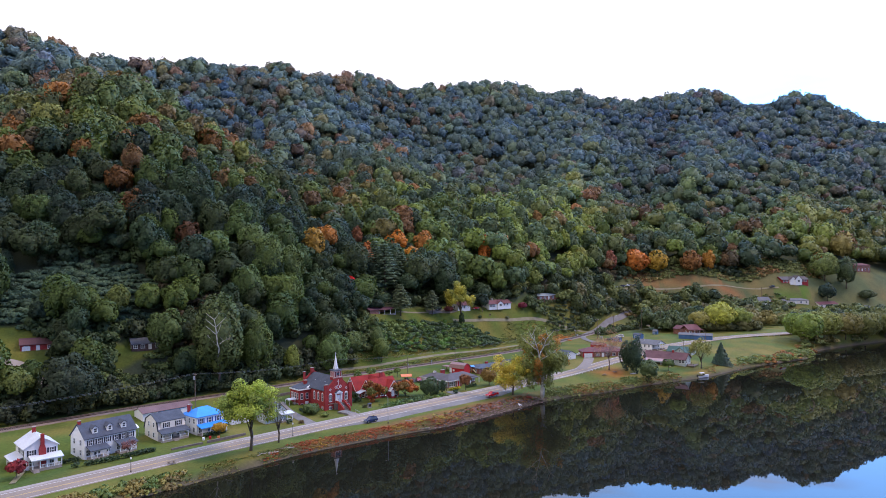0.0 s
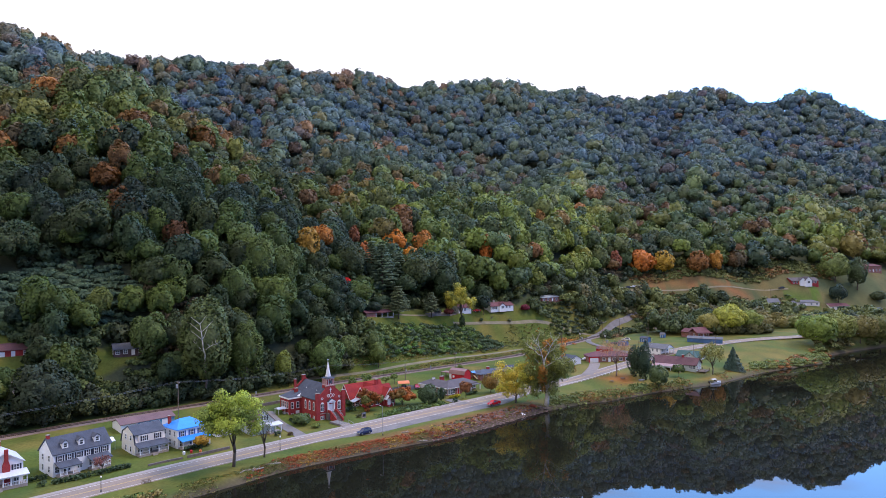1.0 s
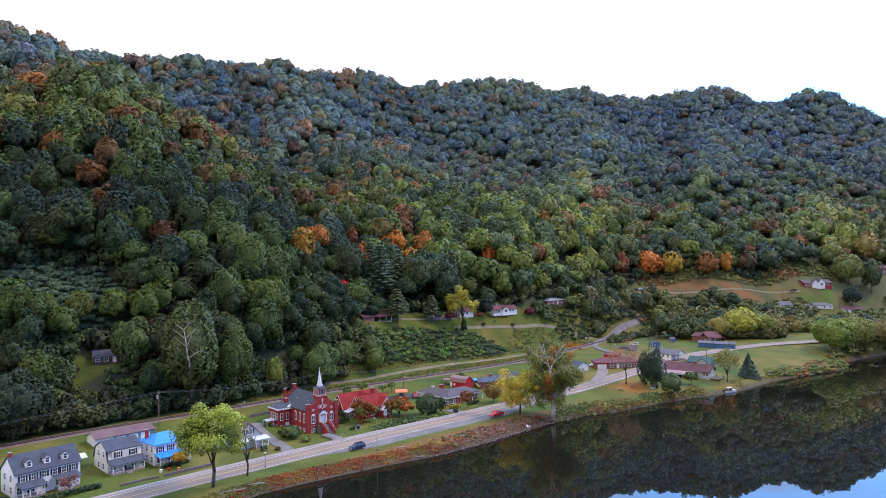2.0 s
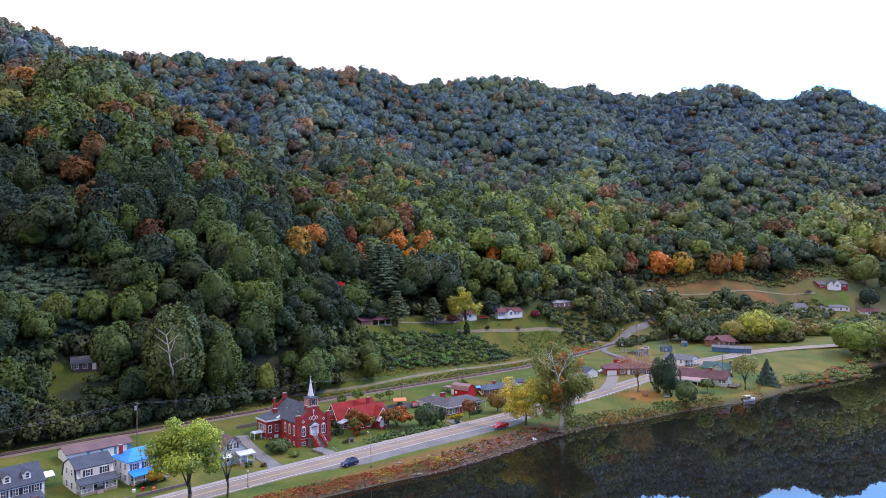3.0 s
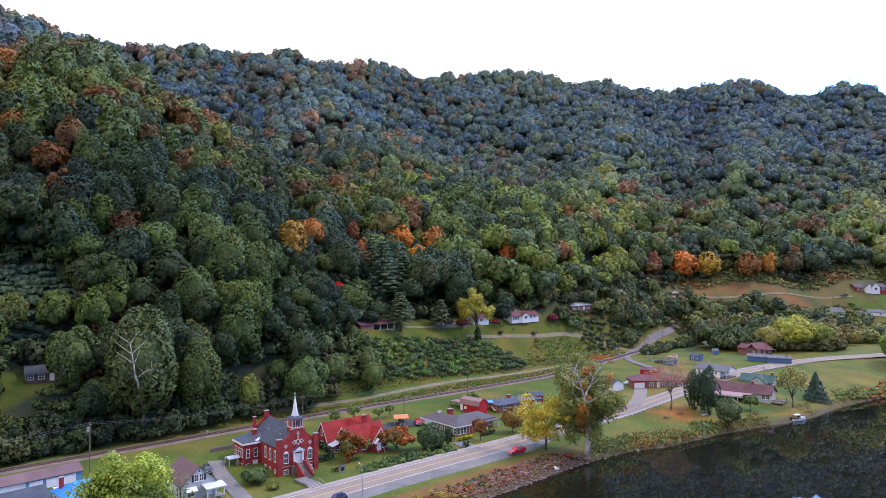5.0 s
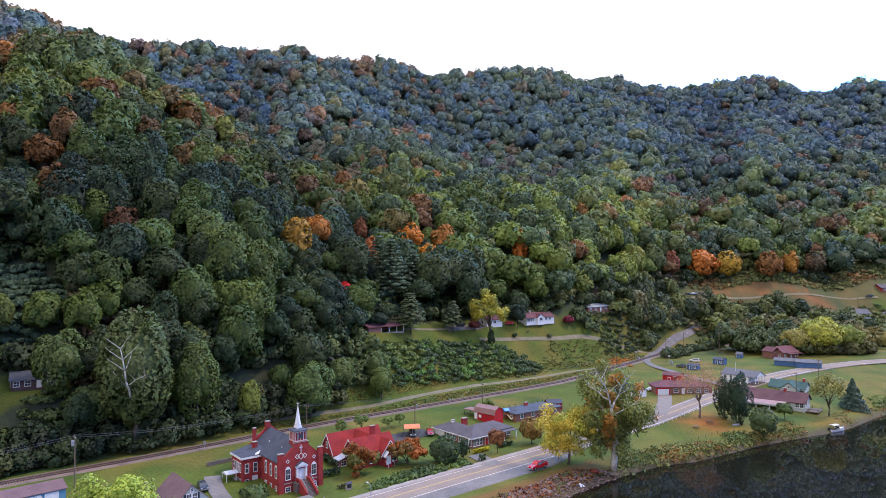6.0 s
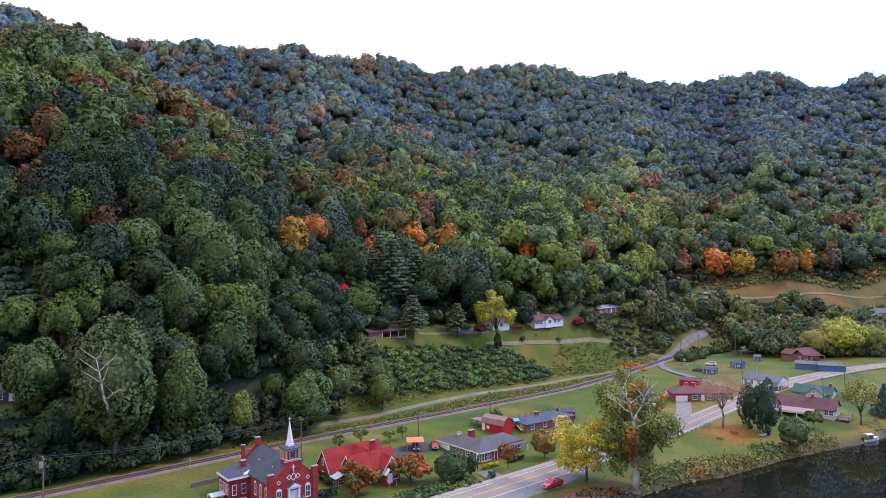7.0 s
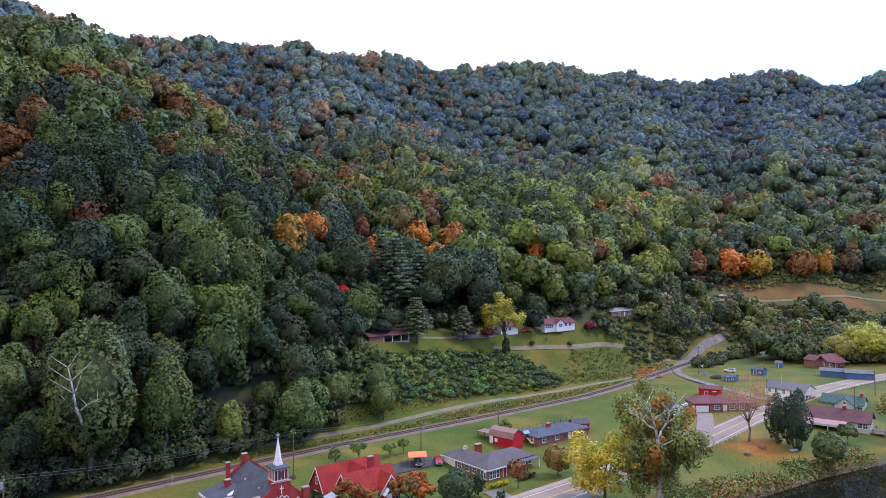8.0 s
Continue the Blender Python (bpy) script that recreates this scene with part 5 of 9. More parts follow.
def gambrel_house():
    h = thing("house", -103.2, 180.2, 56, "cream gambrel-roofed house with a front porch", "house", z=1.9)
    w, d = 8.6, 8.4
    prof = [(0, -1.2), (d, -1.2), (d, 3.3), (d - 0.9, 5.9), (d / 2, 7.6), (0.9, 5.9), (0, 3.3)]
    part("wall", shape().along_x(prof, 0, w), M_CREAM, h)
    part("wall", shape().box(1.0, 0.05, 2.8, w - 0.8, 2.2, 5.75), M_CREAM, h)
    part("roof", shape().along_x([(0.0, 5.55), (d / 2, 7.62), (d - 0.85, 5.95), (d + 0.3, 2.9), (d + 0.3, 3.1), (d - 0.7, 6.1), (d / 2, 7.82), (0.0, 5.75)], -0.25, w + 0.25), M_SLATE, h, "grey shingles")
    part("roof_edge", shape().along_x([(-0.25, 3.0), (0.0, 3.3), (0.9, 5.95), (0.7, 6.0), (-0.25, 3.3)], -0.25, 0.1), M_SHUTTER, h)
    for x in (2.6, 6.4):
        window_at(h, front(x, 3.85, 0.048), 1.0, 1.35)
        shutters(h, front(x, 3.85, 0.048), 1.0, 1.35, M_SHUTTER)
    for x in (1.4, 6.6):
        window_at(h, front(x, 0.9, -0.002), 1.2, 1.5)
    door_at(h, front(4.2, 0.6, -0.002), 0.95, 2.05, M_SHUTTER)
    for y in (2.6, 5.6):
        window_at(h, left(y, 4.0, -0.002), 0.8, 1.3)
        window_at(h, left(y, 0.9, -0.002), 0.8, 1.4)
    porch(h, 0.1, w - 0.3, -2.7, -0.003, 0.6, 2.6, M_SLATE, 4, 0.9, step_at=4.2)


gambrel_house()


def blue_roof_house():
    h = thing("house", -94.8, 187.6, 57, "white two-storey house under a bright blue metal roof", "house", z=1.9)
    w, d = 9.0, 8.4
    part("wall", shape().box(0, 0, -1.2, w, d, 5.5), M_SIDING, h)
    part("roof", shape().hip(-0.5, -0.5, w + 0.5, d + 0.5, 5.65, 2.1, 3.4), M_BLUE_ROOF, h, "bright blue standing-seam metal")
    for x in (1.5, 4.4, 7.2):
        window_at(h, front(x, 3.5, -0.002), 1.0, 1.4)
        shutters(h, front(x, 3.5, -0.002), 1.0, 1.4, M_NAVY)
    for y in (1.6, 4.2, 6.8):
        window_at(h, left(y, 3.5, -0.002), 0.85, 1.4)
        window_at(h, left(y, 0.9, -0.002), 0.85, 1.4)
    for x in (1.2, 6.8):
        window_at(h, front(x, 0.8, -0.002), 1.1, 1.5)
    door_at(h, front(4.2, 0.5, -0.002), 0.95, 2.05, M_NAVY)
    porch(h, 0.2, w - 0.2, -2.6, -0.003, 0.5, 2.6, M_BLUE_ROOF, 4, 0.8, step_at=4.2)
    chimney(h, 0.9, 6.2, 5.5, 8.6, 0.75, 0.75)


blue_roof_house()


def sage_house():
    h = thing("house", -79.2, 203.4, 50, "grey-green gabled house with pale awnings", "house", z=2.0)
    w, d = 7.6, 11.0
    part("wall", gable_house_y(w, d, 3.6, 7.2), M_GREY_SIDING, h)
    part("roof", shape().along_y(flip(gable_profile(0, w, 3.6, 7.25, 0.18, 0.35)), -0.3, d + 0.3), M_MAUVE_ROOF, h, "faded maroon shingles")
    for x in (3.2, 4.4):
        window_at(h, front(x, 4.1, -0.002), 0.85, 1.4)
    shutters(h, front(3.8, 4.1, -0.002), 2.1, 1.4, M_SHUTTER)
    window_at(h, front(3.8, 6.0, -0.002), 0.5, 0.6)
    window_at(h, front(2.0, 0.9, -0.002), 1.6, 1.4)
    part("awning", shape().along_x([(-1.1, 2.2), (-0.003, 2.9), (-0.003, 3.0), (-1.1, 2.3)], 0.8, 3.2), M_TRIM, h, "white metal awning")
    porch(h, 4.8, w + 1.2, -2.4, -0.003, 0.5, 2.6, M_LIGHT_ROOF, 3, 0.5, rail=False, step_at=6.6)
    door_at(h, front(6.2, 0.5, -0.002), 0.95, 2.05)
    for y in (2.5, 6.0, 8.8):
        window_at(h, left(y, 0.9, -0.002), 0.9, 1.4)
        window_at(h, right(y, 0.9, w + 0.002), 0.9, 1.4)


sage_house()


def white_neighbour():
    h = thing("house", -89.6, 200.6, 50, "white boarded house with a faded maroon roof", "house")
    w, d = 6.5, 7.0
    part("wall", gable_house_x(w, d, 4.2, 6.4, -1.0), M_SIDING, h)
    part("roof", shape().along_x(gable_profile(0, d, 4.2, 6.45, 0.2, 0.4), -0.35, w + 0.35), M_MAUVE_ROOF, h, "faded maroon shingles")
    for x in (1.5, 4.8):
        window_at(h, front(x, 2.4, -0.002), 0.85, 1.3)
    door_at(h, front(3.1, 0.1, -0.002), 0.95, 2.05)
    for y in (1.8, 4.6):
        window_at(h, left(y, 2.2, -0.002), 0.85, 1.3)


white_neighbour()


def ranch(name, x, y, turn, w, d, wall_mat, roof_mat, label, eave=2.7, rise=1.7, hip=True, windows=4, z=None, side=2, chim=None, door=True):
    h = thing(name, x, y, turn, label, "house", z=z)
    if hip:
        part("wall", shape().box(0, 0, -2.0, w, d, eave), wall_mat, h)
        part("roof", shape().hip(-0.5, -0.5, w + 0.5, d + 0.5, eave + 0.18, rise), roof_mat, h)
    else:
        part("wall", gable_house_x(w, d, eave, eave + rise, -2.0), wall_mat, h)
        part("roof", shape().along_x(gable_profile(0, d, eave, eave + rise + 0.03, 0.18, 0.45), -0.4, w + 0.4), roof_mat, h)
    for i in range(windows):
        u = w * (i + 0.5) / windows
        if door and i == windows // 2:
            door_at(h, front(u, 0.2, -0.002), 0.95, 2.05)
        else:
            window_at(h, front(u, 0.9, -0.002), 1.3, 1.3)
    for i in range(side):
        window_at(h, left(d * (i + 0.5) / side, 0.9, -0.002), 1.1, 1.3)
        window_at(h, right(d * (i + 0.5) / side, 0.9, w + 0.002), 1.1, 1.3)
    if chim:
        chimney(h, chim[0], chim[1], eave, eave + rise + 1.0, 1.3, 0.8)
    return h


def garage_door(parent, m, w=2.7, h=2.1):
    d = part("garage_door", shape().box(-w / 2, -0.05, 0, w / 2, 0.03, h), M_TRIM, parent, "white panelled garage door", m)
    for i in range(4):
        s = shape()
        for k in range(4):
            c = -w / 2 + (k + 0.5) * w / 4
            s.box(c - w / 9, -0.075, 0.08 + i * h / 4, c + w / 9, -0.048, h / 4 - 0.06 + i * h / 4)
        part("door_panel", s, M_TRIM, d)


def corner_ranch():
    h = thing("house", -25.9, 266.2, 48.5, "low brick corner house with a weathered grey hip roof", "house", z=2.3)
    part("wall", shape().box(0, 0, -1.5, 7.6, 17.0, 2.7), M_BROWN_BRICK, h)
    part("wall", shape().box(7.602, 2.2, -1.5, 17.6, 9.6, 2.7), M_BROWN_BRICK, h)
    part("roof", shape().hip(-0.6, -0.6, 8.2, 17.6, 2.9, 1.9), M_WARM_SHINGLE, h, "weathered grey-purple shingles")
    part("roof", shape().hip(2.0, 1.7, 18.3, 10.2, 2.88, 1.85), M_WARM_SHINGLE, h)
    part("fascia", shape().box(-0.66, -0.66, 2.66, -0.605, 17.6, 2.9).box(-0.66, -0.66, 2.66, 8.2, -0.605, 2.9), M_TRIM, h)
    part("white_wall", shape().box(-0.05, 12.2, -1.2, -0.002, 17.0, 2.65), M_SIDING, h)
    garage_door(h, left(14.6, 0.0, -0.052), 3.6, 2.1)
    for y in (10.4, 7.6, 4.9):
        window_at(h, left(y, 1.0, -0.002), 1.4, 1.3)
    # bay of tall windows at the corner
    for x in (0.9, 2.1, 3.3):
        window_at(h, front(x, 0.5, -0.002), 0.95, 1.8)
    for y in (0.8, 2.0):
        window_at(h, left(y, 0.5, -0.002), 0.95, 1.8)
    door_at(h, front(5.6, 0.2, -0.002), 1.0, 2.05, M_RED_BOARD)
    for x in (9.0, 11.2):
        window_at(h, front(x, 0.8, 2.198), 1.5, 1.4)
    part("porch_roof", shape().box(12.2, -0.4, 2.45, 18.0, 2.19, 2.62), M_WARM_SHINGLE, h)
    for x in (12.5, 17.6):
        part("porch_post", shape().box(x - 0.12, -0.3, -1.0, x + 0.12, -0.06, 2.45), M_TRIM, h)
    for x in (13.8, 15.2, 16.6):
        window_at(h, front(x, 0.8, 2.198), 1.1, 1.3)
    chimney(h, 7.2, 11.5, 2.9, 5.4, 1.8, 1.0)
    chimney(h, 3.6, 12.5, 4.2, 5.2, 0.9, 0.9, M_TRIM)


corner_ranch()
patio = part("patio", shape().box(0, 0, -1.0, 8, 6.5, 0.08), M_CONCRETE, m=pose(-26.0, 281.5, one(-26, 281.5) + 0.1, 0, 0, 48.5))
tagged(patio, "pale concrete patio slab behind the brick house", "patio")


def barn():
    h = thing("barn", -28.4, 294.4, -33, "red gambrel barn shed with brown metal roof", "shed")
    w, d = 8.2, 4.6
    prof = [(0, -1.0), (d, -1.0), (d, 2.3), (d - 0.6, 3.5), (d / 2, 4.3), (0.6, 3.5), (0, 2.3)]
    part("wall", shape().along_x(prof, 0, w), M_RED_BOARD, h)
    part("roof", shape().along_x([(-0.2, 2.1), (0.5, 3.55), (d / 2, 4.35), (d - 0.5, 3.55), (d + 0.2, 2.1), (d + 0.3, 2.15), (d - 0.45, 3.7), (d / 2, 4.5), (0.45, 3.7), (-0.3, 2.15)], -0.2, w + 0.2), M_BROWN_METAL, h, "brown ribbed metal")
    door_at(h, front(0.7, 0.0, -0.002), 0.9, 2.0, M_TRIM)
    part("hatch", shape().box(1.9, -0.05, 0.6, 2.9, -0.002, 1.5), M_TRIM, h)
    part("lean_roof", shape().box(-5.0, 0.4, 2.2, -0.3, 4.0, 2.4), M_BROWN_METAL, h)
    for x in (-4.8, -2.4):
        for y in (0.6, 3.8):
            part("lean_post", shape().box(x - 0.09, y - 0.09, -1.0, x + 0.09, y + 0.09, 2.2), M_WOOD, h)


barn()
ranch("house", -15.0, 295.4, 44, 20, 8.5, M_BROWN_BRICK, M_SLATE, "low brick house with a blue-grey roof behind a yellow tree", eave=2.4, rise=1.15, chim=(8.0, 4.2))


def small_shed(name, x, y, turn, w, d, wall_mat, roof_mat, label, eave=2.1, rise=0.9, lower=0.0, cat="shed", door=True):
    h = thing(name, x, y, turn, label, cat)
    part("wall", gable_house_x(w, d, eave, eave + rise, -1.2 - lower), wall_mat, h)
    part("roof", shape().along_x(gable_profile(0, d, eave, eave + rise + 0.02, 0.12, 0.25), -0.2, w + 0.2), roof_mat, h)
    if door:
        door_at(h, front(w * 0.35, 0.0, -0.002), 0.95, 1.9, wall_mat)
        if w > 3.5:
            window_at(h, front(w * 0.75, 0.8, -0.002), 0.7, 0.8)
    return h


small_shed("garden_shed", -4.9, 311.4, 20, 5.2, 3.2, M_RED_BOARD, M_SLATE, "red garden shed with a blue-grey roof", 2.3, 1.0)


def long_garage():
    h = thing("garage", -116.6, 194.6, 54, "long low garage with teal wall and maroon roof", "garage")
    w, d = 16.5, 6.4
    part("wall", gable_house_x(w, d, 2.5, 3.6), M_SIDING, h)
    part("teal_wall", shape().box(5.0, -0.05, -1.0, w, -0.002, 2.45), M_TEAL, h, "teal painted front")
    part("roof", shape().along_x(gable_profile(0, d, 2.5, 3.65, 0.15, 0.4), -0.3, w + 0.3), M_MAUVE_ROOF, h)
    for x in (7.0, 10.4, 13.8):
        garage_door(h, front(x, 0.0, -0.052))


long_garage()


def carport(x, y, turn, w, d, mat, label, hgt=2.4):
    h = thing("carport", x, y, turn, label, "carport")
    n = 7
    arc = [(d * i / n, hgt + 0.75 * math.sin(math.pi * i / n)) for i in range(n + 1)]
    part("canopy", shape().along_x([(a, b) for a, b in arc] + [(a, b + 0.07) for a, b in arc[::-1]], 0, w), mat, h)
    for px in (0.15, w / 2, w - 0.15):
        for py in (0.1, d - 0.1):
            part("post", shape().box(px - 0.05, py - 0.05, -1.0, px + 0.05, py + 0.05, hgt), M_STEEL, h)


carport(-46.3, 270.4, 18, 4.7, 4.6, M_ORANGE_METAL, "open carport under an orange arched canopy")
carport(-113.8, 180.0, 54, 4.5, 4.5, M_TRIM, "small white carport behind the houses", 2.3)
carport(-104.0, 196.0, 54, 5.0, 4.6, M_TRIM, "white carport beside the long garage", 2.3)


# ---------------------------------------------------------------- houses round the crossing
def garage_block():
    h = thing("garage", 26.5, 333.0, 40, "white garage with a grey gable roof", "garage")
    w, d = 6.4, 7.5
    part("wall", gable_house_y(w, d, 2.7, 4.3), M_SIDING, h)
    part("roof", shape().along_y(flip(gable_profile(0, w, 2.7, 4.35, 0.15, 0.35)), -0.3, d + 0.3), M_SLATE, h)
    garage_door(h, front(w / 2, 0, -0.002), 4.4, 2.2)


garage_block()


def brick_ranch():
    h = thing("house", 35.4, 339.8, 10, "long red brick house with maroon roof and white garage door", "house")
    w, d = 21.0, 8.5
    part("wall", shape().box(0, 0, -2.0, w, d, 2.8), M_BROWN_BRICK, h)
    part("roof", shape().hip(-0.5, -0.5, w + 0.5, d + 0.5, 3.0, 1.9), M_MAROON_ROOF, h)
    part("red_front", shape().box(0, -0.06, -1.0, 5.2, -0.002, 2.75), M_RED_BOARD, h)
    garage_door(h, front(2.6, 0, -0.062), 4.2, 2.2)
    for x in (7.4, 12.6, 15.8, 19.0):
        window_at(h, front(x, 0.9, -0.002), 1.5, 1.3)
    door_at(h, front(10.2, 0.2, -0.002), 1.0, 2.05)
    chimney(h, 8.5, 4.2, 4.0, 5.9, 1.2, 0.8)


brick_ranch()
small_shed("workshop", 41.5, 364.0, -20, 7.5, 5.0, M_RED_BOARD, M_MAROON_ROOF, "red workshop with maroon roof near the crossing", 2.8, 0.9)


def cottage():
    h = thing("house", 73.0, 358.2, 48, "small white cottage with grey roof and front porch", "house")
    w, d = 8.0, 11.0
    part("wall", gable_house_y(w, d, 3.3, 5.1, -2.2), M_SIDING, h)
    part("roof", shape().along_y(flip(gable_profile(0, w, 3.3, 5.15, 0.15, 0.4)), -3.2, d + 0.3), M_SHINGLE, h, "pale grey shingles")
    part("porch_gable", shape().along_y([(0.2, 3.35), (w - 0.2, 3.35), (w / 2, 5.0)], -3.0, -2.9), M_TRIM, h)
    part("porch_floor", shape().box(0, -3.0, -1.5, w, -0.003, 0.7), M_WOOD, h)
    for x in (0.15, 2.7, 5.3, w - 0.15):
        part("porch_post", shape().box(x - 0.09, -2.95, 0.7, x + 0.09, -2.77, 3.3), M_TRIM, h)
    door_at(h, front(4, 0.7, -0.002), 0.95, 2.05)
    for x in (1.6, 6.4):
        window_at(h, front(x, 1.5, -0.002), 0.9, 1.3)
    for y in (1.8, 4.4, 7.0, 9.4):
        window_at(h, left(y, 1.6, -0.002), 0.85, 1.3)
    for y in (1.0, 4.0, 7.0, 10.0):
        part("foundation_vent", shape().box(-0.05, y - 0.5, -2.0, -0.003, y + 0.5, 0.4), M_DARK, h)
    part("aerial", shape().tube((2, 6, 4.5), (2, 6, 8.0), 0.05, 0.04, 5), M_TRIM, h)


cottage()


def river_house():
    h = thing("house", 64.6, 334.0, -30, "long white riverside house with brown roof and porch", "house", z=3.4)
    w, d = 20.0, 8.4
    part("wall", gable_house_x(w, d, 2.7, 5.2, -3.0), M_GREY_SIDING, h)
    part("roof", shape().along_x(gable_profile(0, d, 2.7, 5.25, 0.2, 0.6), -0.5, w + 0.6), M_PURPLE_ROOF, h, "dark brown shingles")
    part("porch_roof", shape().along_x([(-5.2, 1.75), (-0.003, 2.35), (-0.003, 2.55), (-5.2, 1.95)], 1.0, 14.5), M_PINK_ROOF, h, "faded red metal porch roof")
    part("porch_fascia", shape().box(1.0, -5.28, 1.35, 14.5, -5.205, 1.9), M_GREY_SIDING, h)
    for x in (1.2, 5.6, 10.0, 14.3):
        part("porch_post", shape().box(x - 0.1, -5.1, -3.0, x + 0.1, -4.9, 1.75), M_TRIM, h)
    part("porch_floor", shape().box(1.0, -5.2, -3.0, 14.5, -0.003, -0.4), M_WOOD, h)
    window_at(h, front(1.6, 1.0, -0.002), 1.1, 1.4)
    for x in (5.0, 9.5, 14.0):
        window_at(h, front(x, 0.8, -0.002), 1.6, 1.3)
    for x in (17.6, 19.0):
        window_at(h, front(x, 0.9, -0.002), 1.1, 1.4)
    for y in (2.0, 6.2):
        window_at(h, right(y, 0.8, w + 0.002), 1.1, 1.4)
    window_at(h, right(4.2, 3.2, w + 0.002), 0.9, 0.8)
    # deck on posts
    dk = part("deck", shape().box(w + 0.003, 0.5, -0.4, w + 4.0, d - 0.5, -0.2), M_WOOD, h)
    for x in (w + 0.8, w + 3.8):
        for y in (0.7, d - 0.7):
            part("deck_post", shape().box(x - 0.1, y - 0.1, -3.4, x + 0.1, y + 0.1, 0.75), M_WOOD, dk)
    part("deck_rail", shape().box(w + 3.85, 0.5, 0.55, w + 3.95, d - 0.5, 0.65).box(w, 0.5, 0.55, w + 3.9, 0.6, 0.65), M_WOOD, dk)
    chimney(h, 13.0, 4.2, 4.5, 6.3, 0.9, 0.9)


river_house()


def green_house():
    h = thing("house", 80.5, 357.0, -30, "house with green shingle roof and cross gables", "house", z=one(80.5, 357.0) - 2.4)
    w, d = 12.5, 8.0
    part("wall", gable_house_x(w, d, 2.9, 5.0, -2.5), M_GREY_SIDING, h)
    part("roof", shape().along_x(gable_profile(0, d, 2.9, 5.05, 0.18, 0.5), -0.4, w + 0.4), M_GREEN_ROOF, h)
    part("wall", shape().along_y([(4.5, -2.0), (10.5, -2.0), (10.5, 2.9), (7.5, 5.2), (4.5, 2.9)], -3.0, 4.0), M_GREY_SIDING, h)
    part("roof", shape().along_y(flip(gable_profile(4.5, 10.5, 2.9, 5.25, 0.18, 0.5)), -3.4, 4.2), M_GREEN_ROOF, h)
    window_at(h, front(7.5, 0.9, -3.002), 1.6, 1.3)
    window_at(h, front(7.5, 3.3, -3.002), 0.7, 0.8)
    for x in (2.2, 11.5):
        window_at(h, front(x, 0.9, -0.002), 1.2, 1.3)
    chimney(h, 11.5, 4.0, 4.4, 6.2, 0.8, 0.8)


green_house()


def blue_garage(x, y, turn, w, d, label):
    h = thing("garage", x, y, turn, label, "garage")
    part("wall", gable_house_x(w, d, 2.5, 3.4, -1.5), M_BLUE_WALL, h)
    part("roof", shape().along_x(gable_profile(0, d, 2.5, 3.45, 0.15, 0.4), -0.3, w + 0.3), M_SHINGLE, h)
    for i in range(int(w / 4)):
        part("garage_door", shape().box(1.0 + 4 * i, -0.05, 0, 3.6 + 4 * i, -0.002, 2.1), M_BLUE_WALL, h)


blue_garage(97.0, 404.0, -22, 9.0, 5.0, "low dark blue shed with grey roof")
blue_garage(104.6, 398.8, -16, 10.0, 6.2, "blue double garage with grey gable roof")
bh = ranch("house", 107.5, 424.5, 30, 10.0, 8.5, M_BROWN_BRICK, M_MAROON_ROOF, "brown house with a steep maroon roof and porch", 3.0, 2.6, hip=False, windows=3, side=2)
part("rear_roof", shape().along_y(flip(gable_profile(-4, 2, 3.4, 5.2, 0.18, 0.4)), 2.5, 9), M_MAROON_ROOF, bh)
part("rear_wall", shape().box(-3.9, 2.9, -2, 0.0, 8.8, 3.4), M_BROWN_BRICK, bh)
part("porch_roof", shape().box(2.0, -2.6, 2.5, 10.4, -0.003, 2.7), M_MAROON_ROOF, bh)
for px in (2.2, 6.0, 10.2):
    part("porch_post", shape().box(px - 0.1, -2.5, -2.0, px + 0.1, -2.3, 2.5), M_WOOD, bh)
small_shed("outhouse", 86.0, 425.5, -30, 2.8, 2.6, M_BLUE_WALL, M_SHINGLE, "small blue hut on the lawn")
small_shed("garden_shed", 71.0, 407.0, -40, 5.0, 3.6, M_BLUE_WALL, M_SLATE, "blue shed beside the railway track", 2.3, 0.8)
small_shed("garden_shed", 56.5, 391.5, -30, 4.6, 3.8, M_BLUE_WALL, M_SLATE, "low blue hut near the crossing", 1.9, 0.7)


# ---------------------------------------------------------------- houses on the slope
def terrace_house():
    h = thing("house", -14.6, 390.0, 44, "white hillside house with a red roof and cross gable", "house", z=26.6)
    w, d = 17.5, 7.2
    part("wall", gable_house_x(w, d, 2.3, 4.2, -1.2), M_SIDING, h)
    part("roof", shape().along_x(gable_profile(0, d, 2.3, 4.25, 0.2, 0.45), -0.4, w + 0.4), M_MAROON_ROOF, h, "dull red shingles")
    part("wall", shape().along_y([(6.0, -1.2), (10.4, -1.2), (10.4, 2.3), (8.2, 3.85), (6.0, 2.3)], -0.9, 3.4), M_SIDING, h)
    part("roof", shape().along_y(flip(gable_profile(6.0, 10.4, 2.3, 3.9, 0.2, 0.35)), -1.2, 3.5), M_MAROON_ROOF, h)
    for x in (0.8, 1.9, 3.0, 4.1):
        window_at(h, front(x, 0.55, -0.002), 0.9, 1.4)
    window_at(h, front(8.2, 0.8, -0.902), 1.7, 1.3)
    for x in (12.2, 14.6):
        window_at(h, front(x, 0.9, -0.002), 1.1, 1.4)
    chimney(h, 5.0, 3.4, 3.4, 5.3, 1.1, 0.8, M_CONCRETE)


terrace_house()
tg = ranch("garage", -31.8, 375.8, 44, 9.0, 6.5, M_SIDING, M_MAROON_ROOF, "white hillside garage with a red roof", 2.7, 1.8, hip=False, windows=1, side=1, z=26.4, door=False)
tg["category"] = "garage"
garage_door(tg, front(2.4, 0, -0.002), 2.6, 2.1)


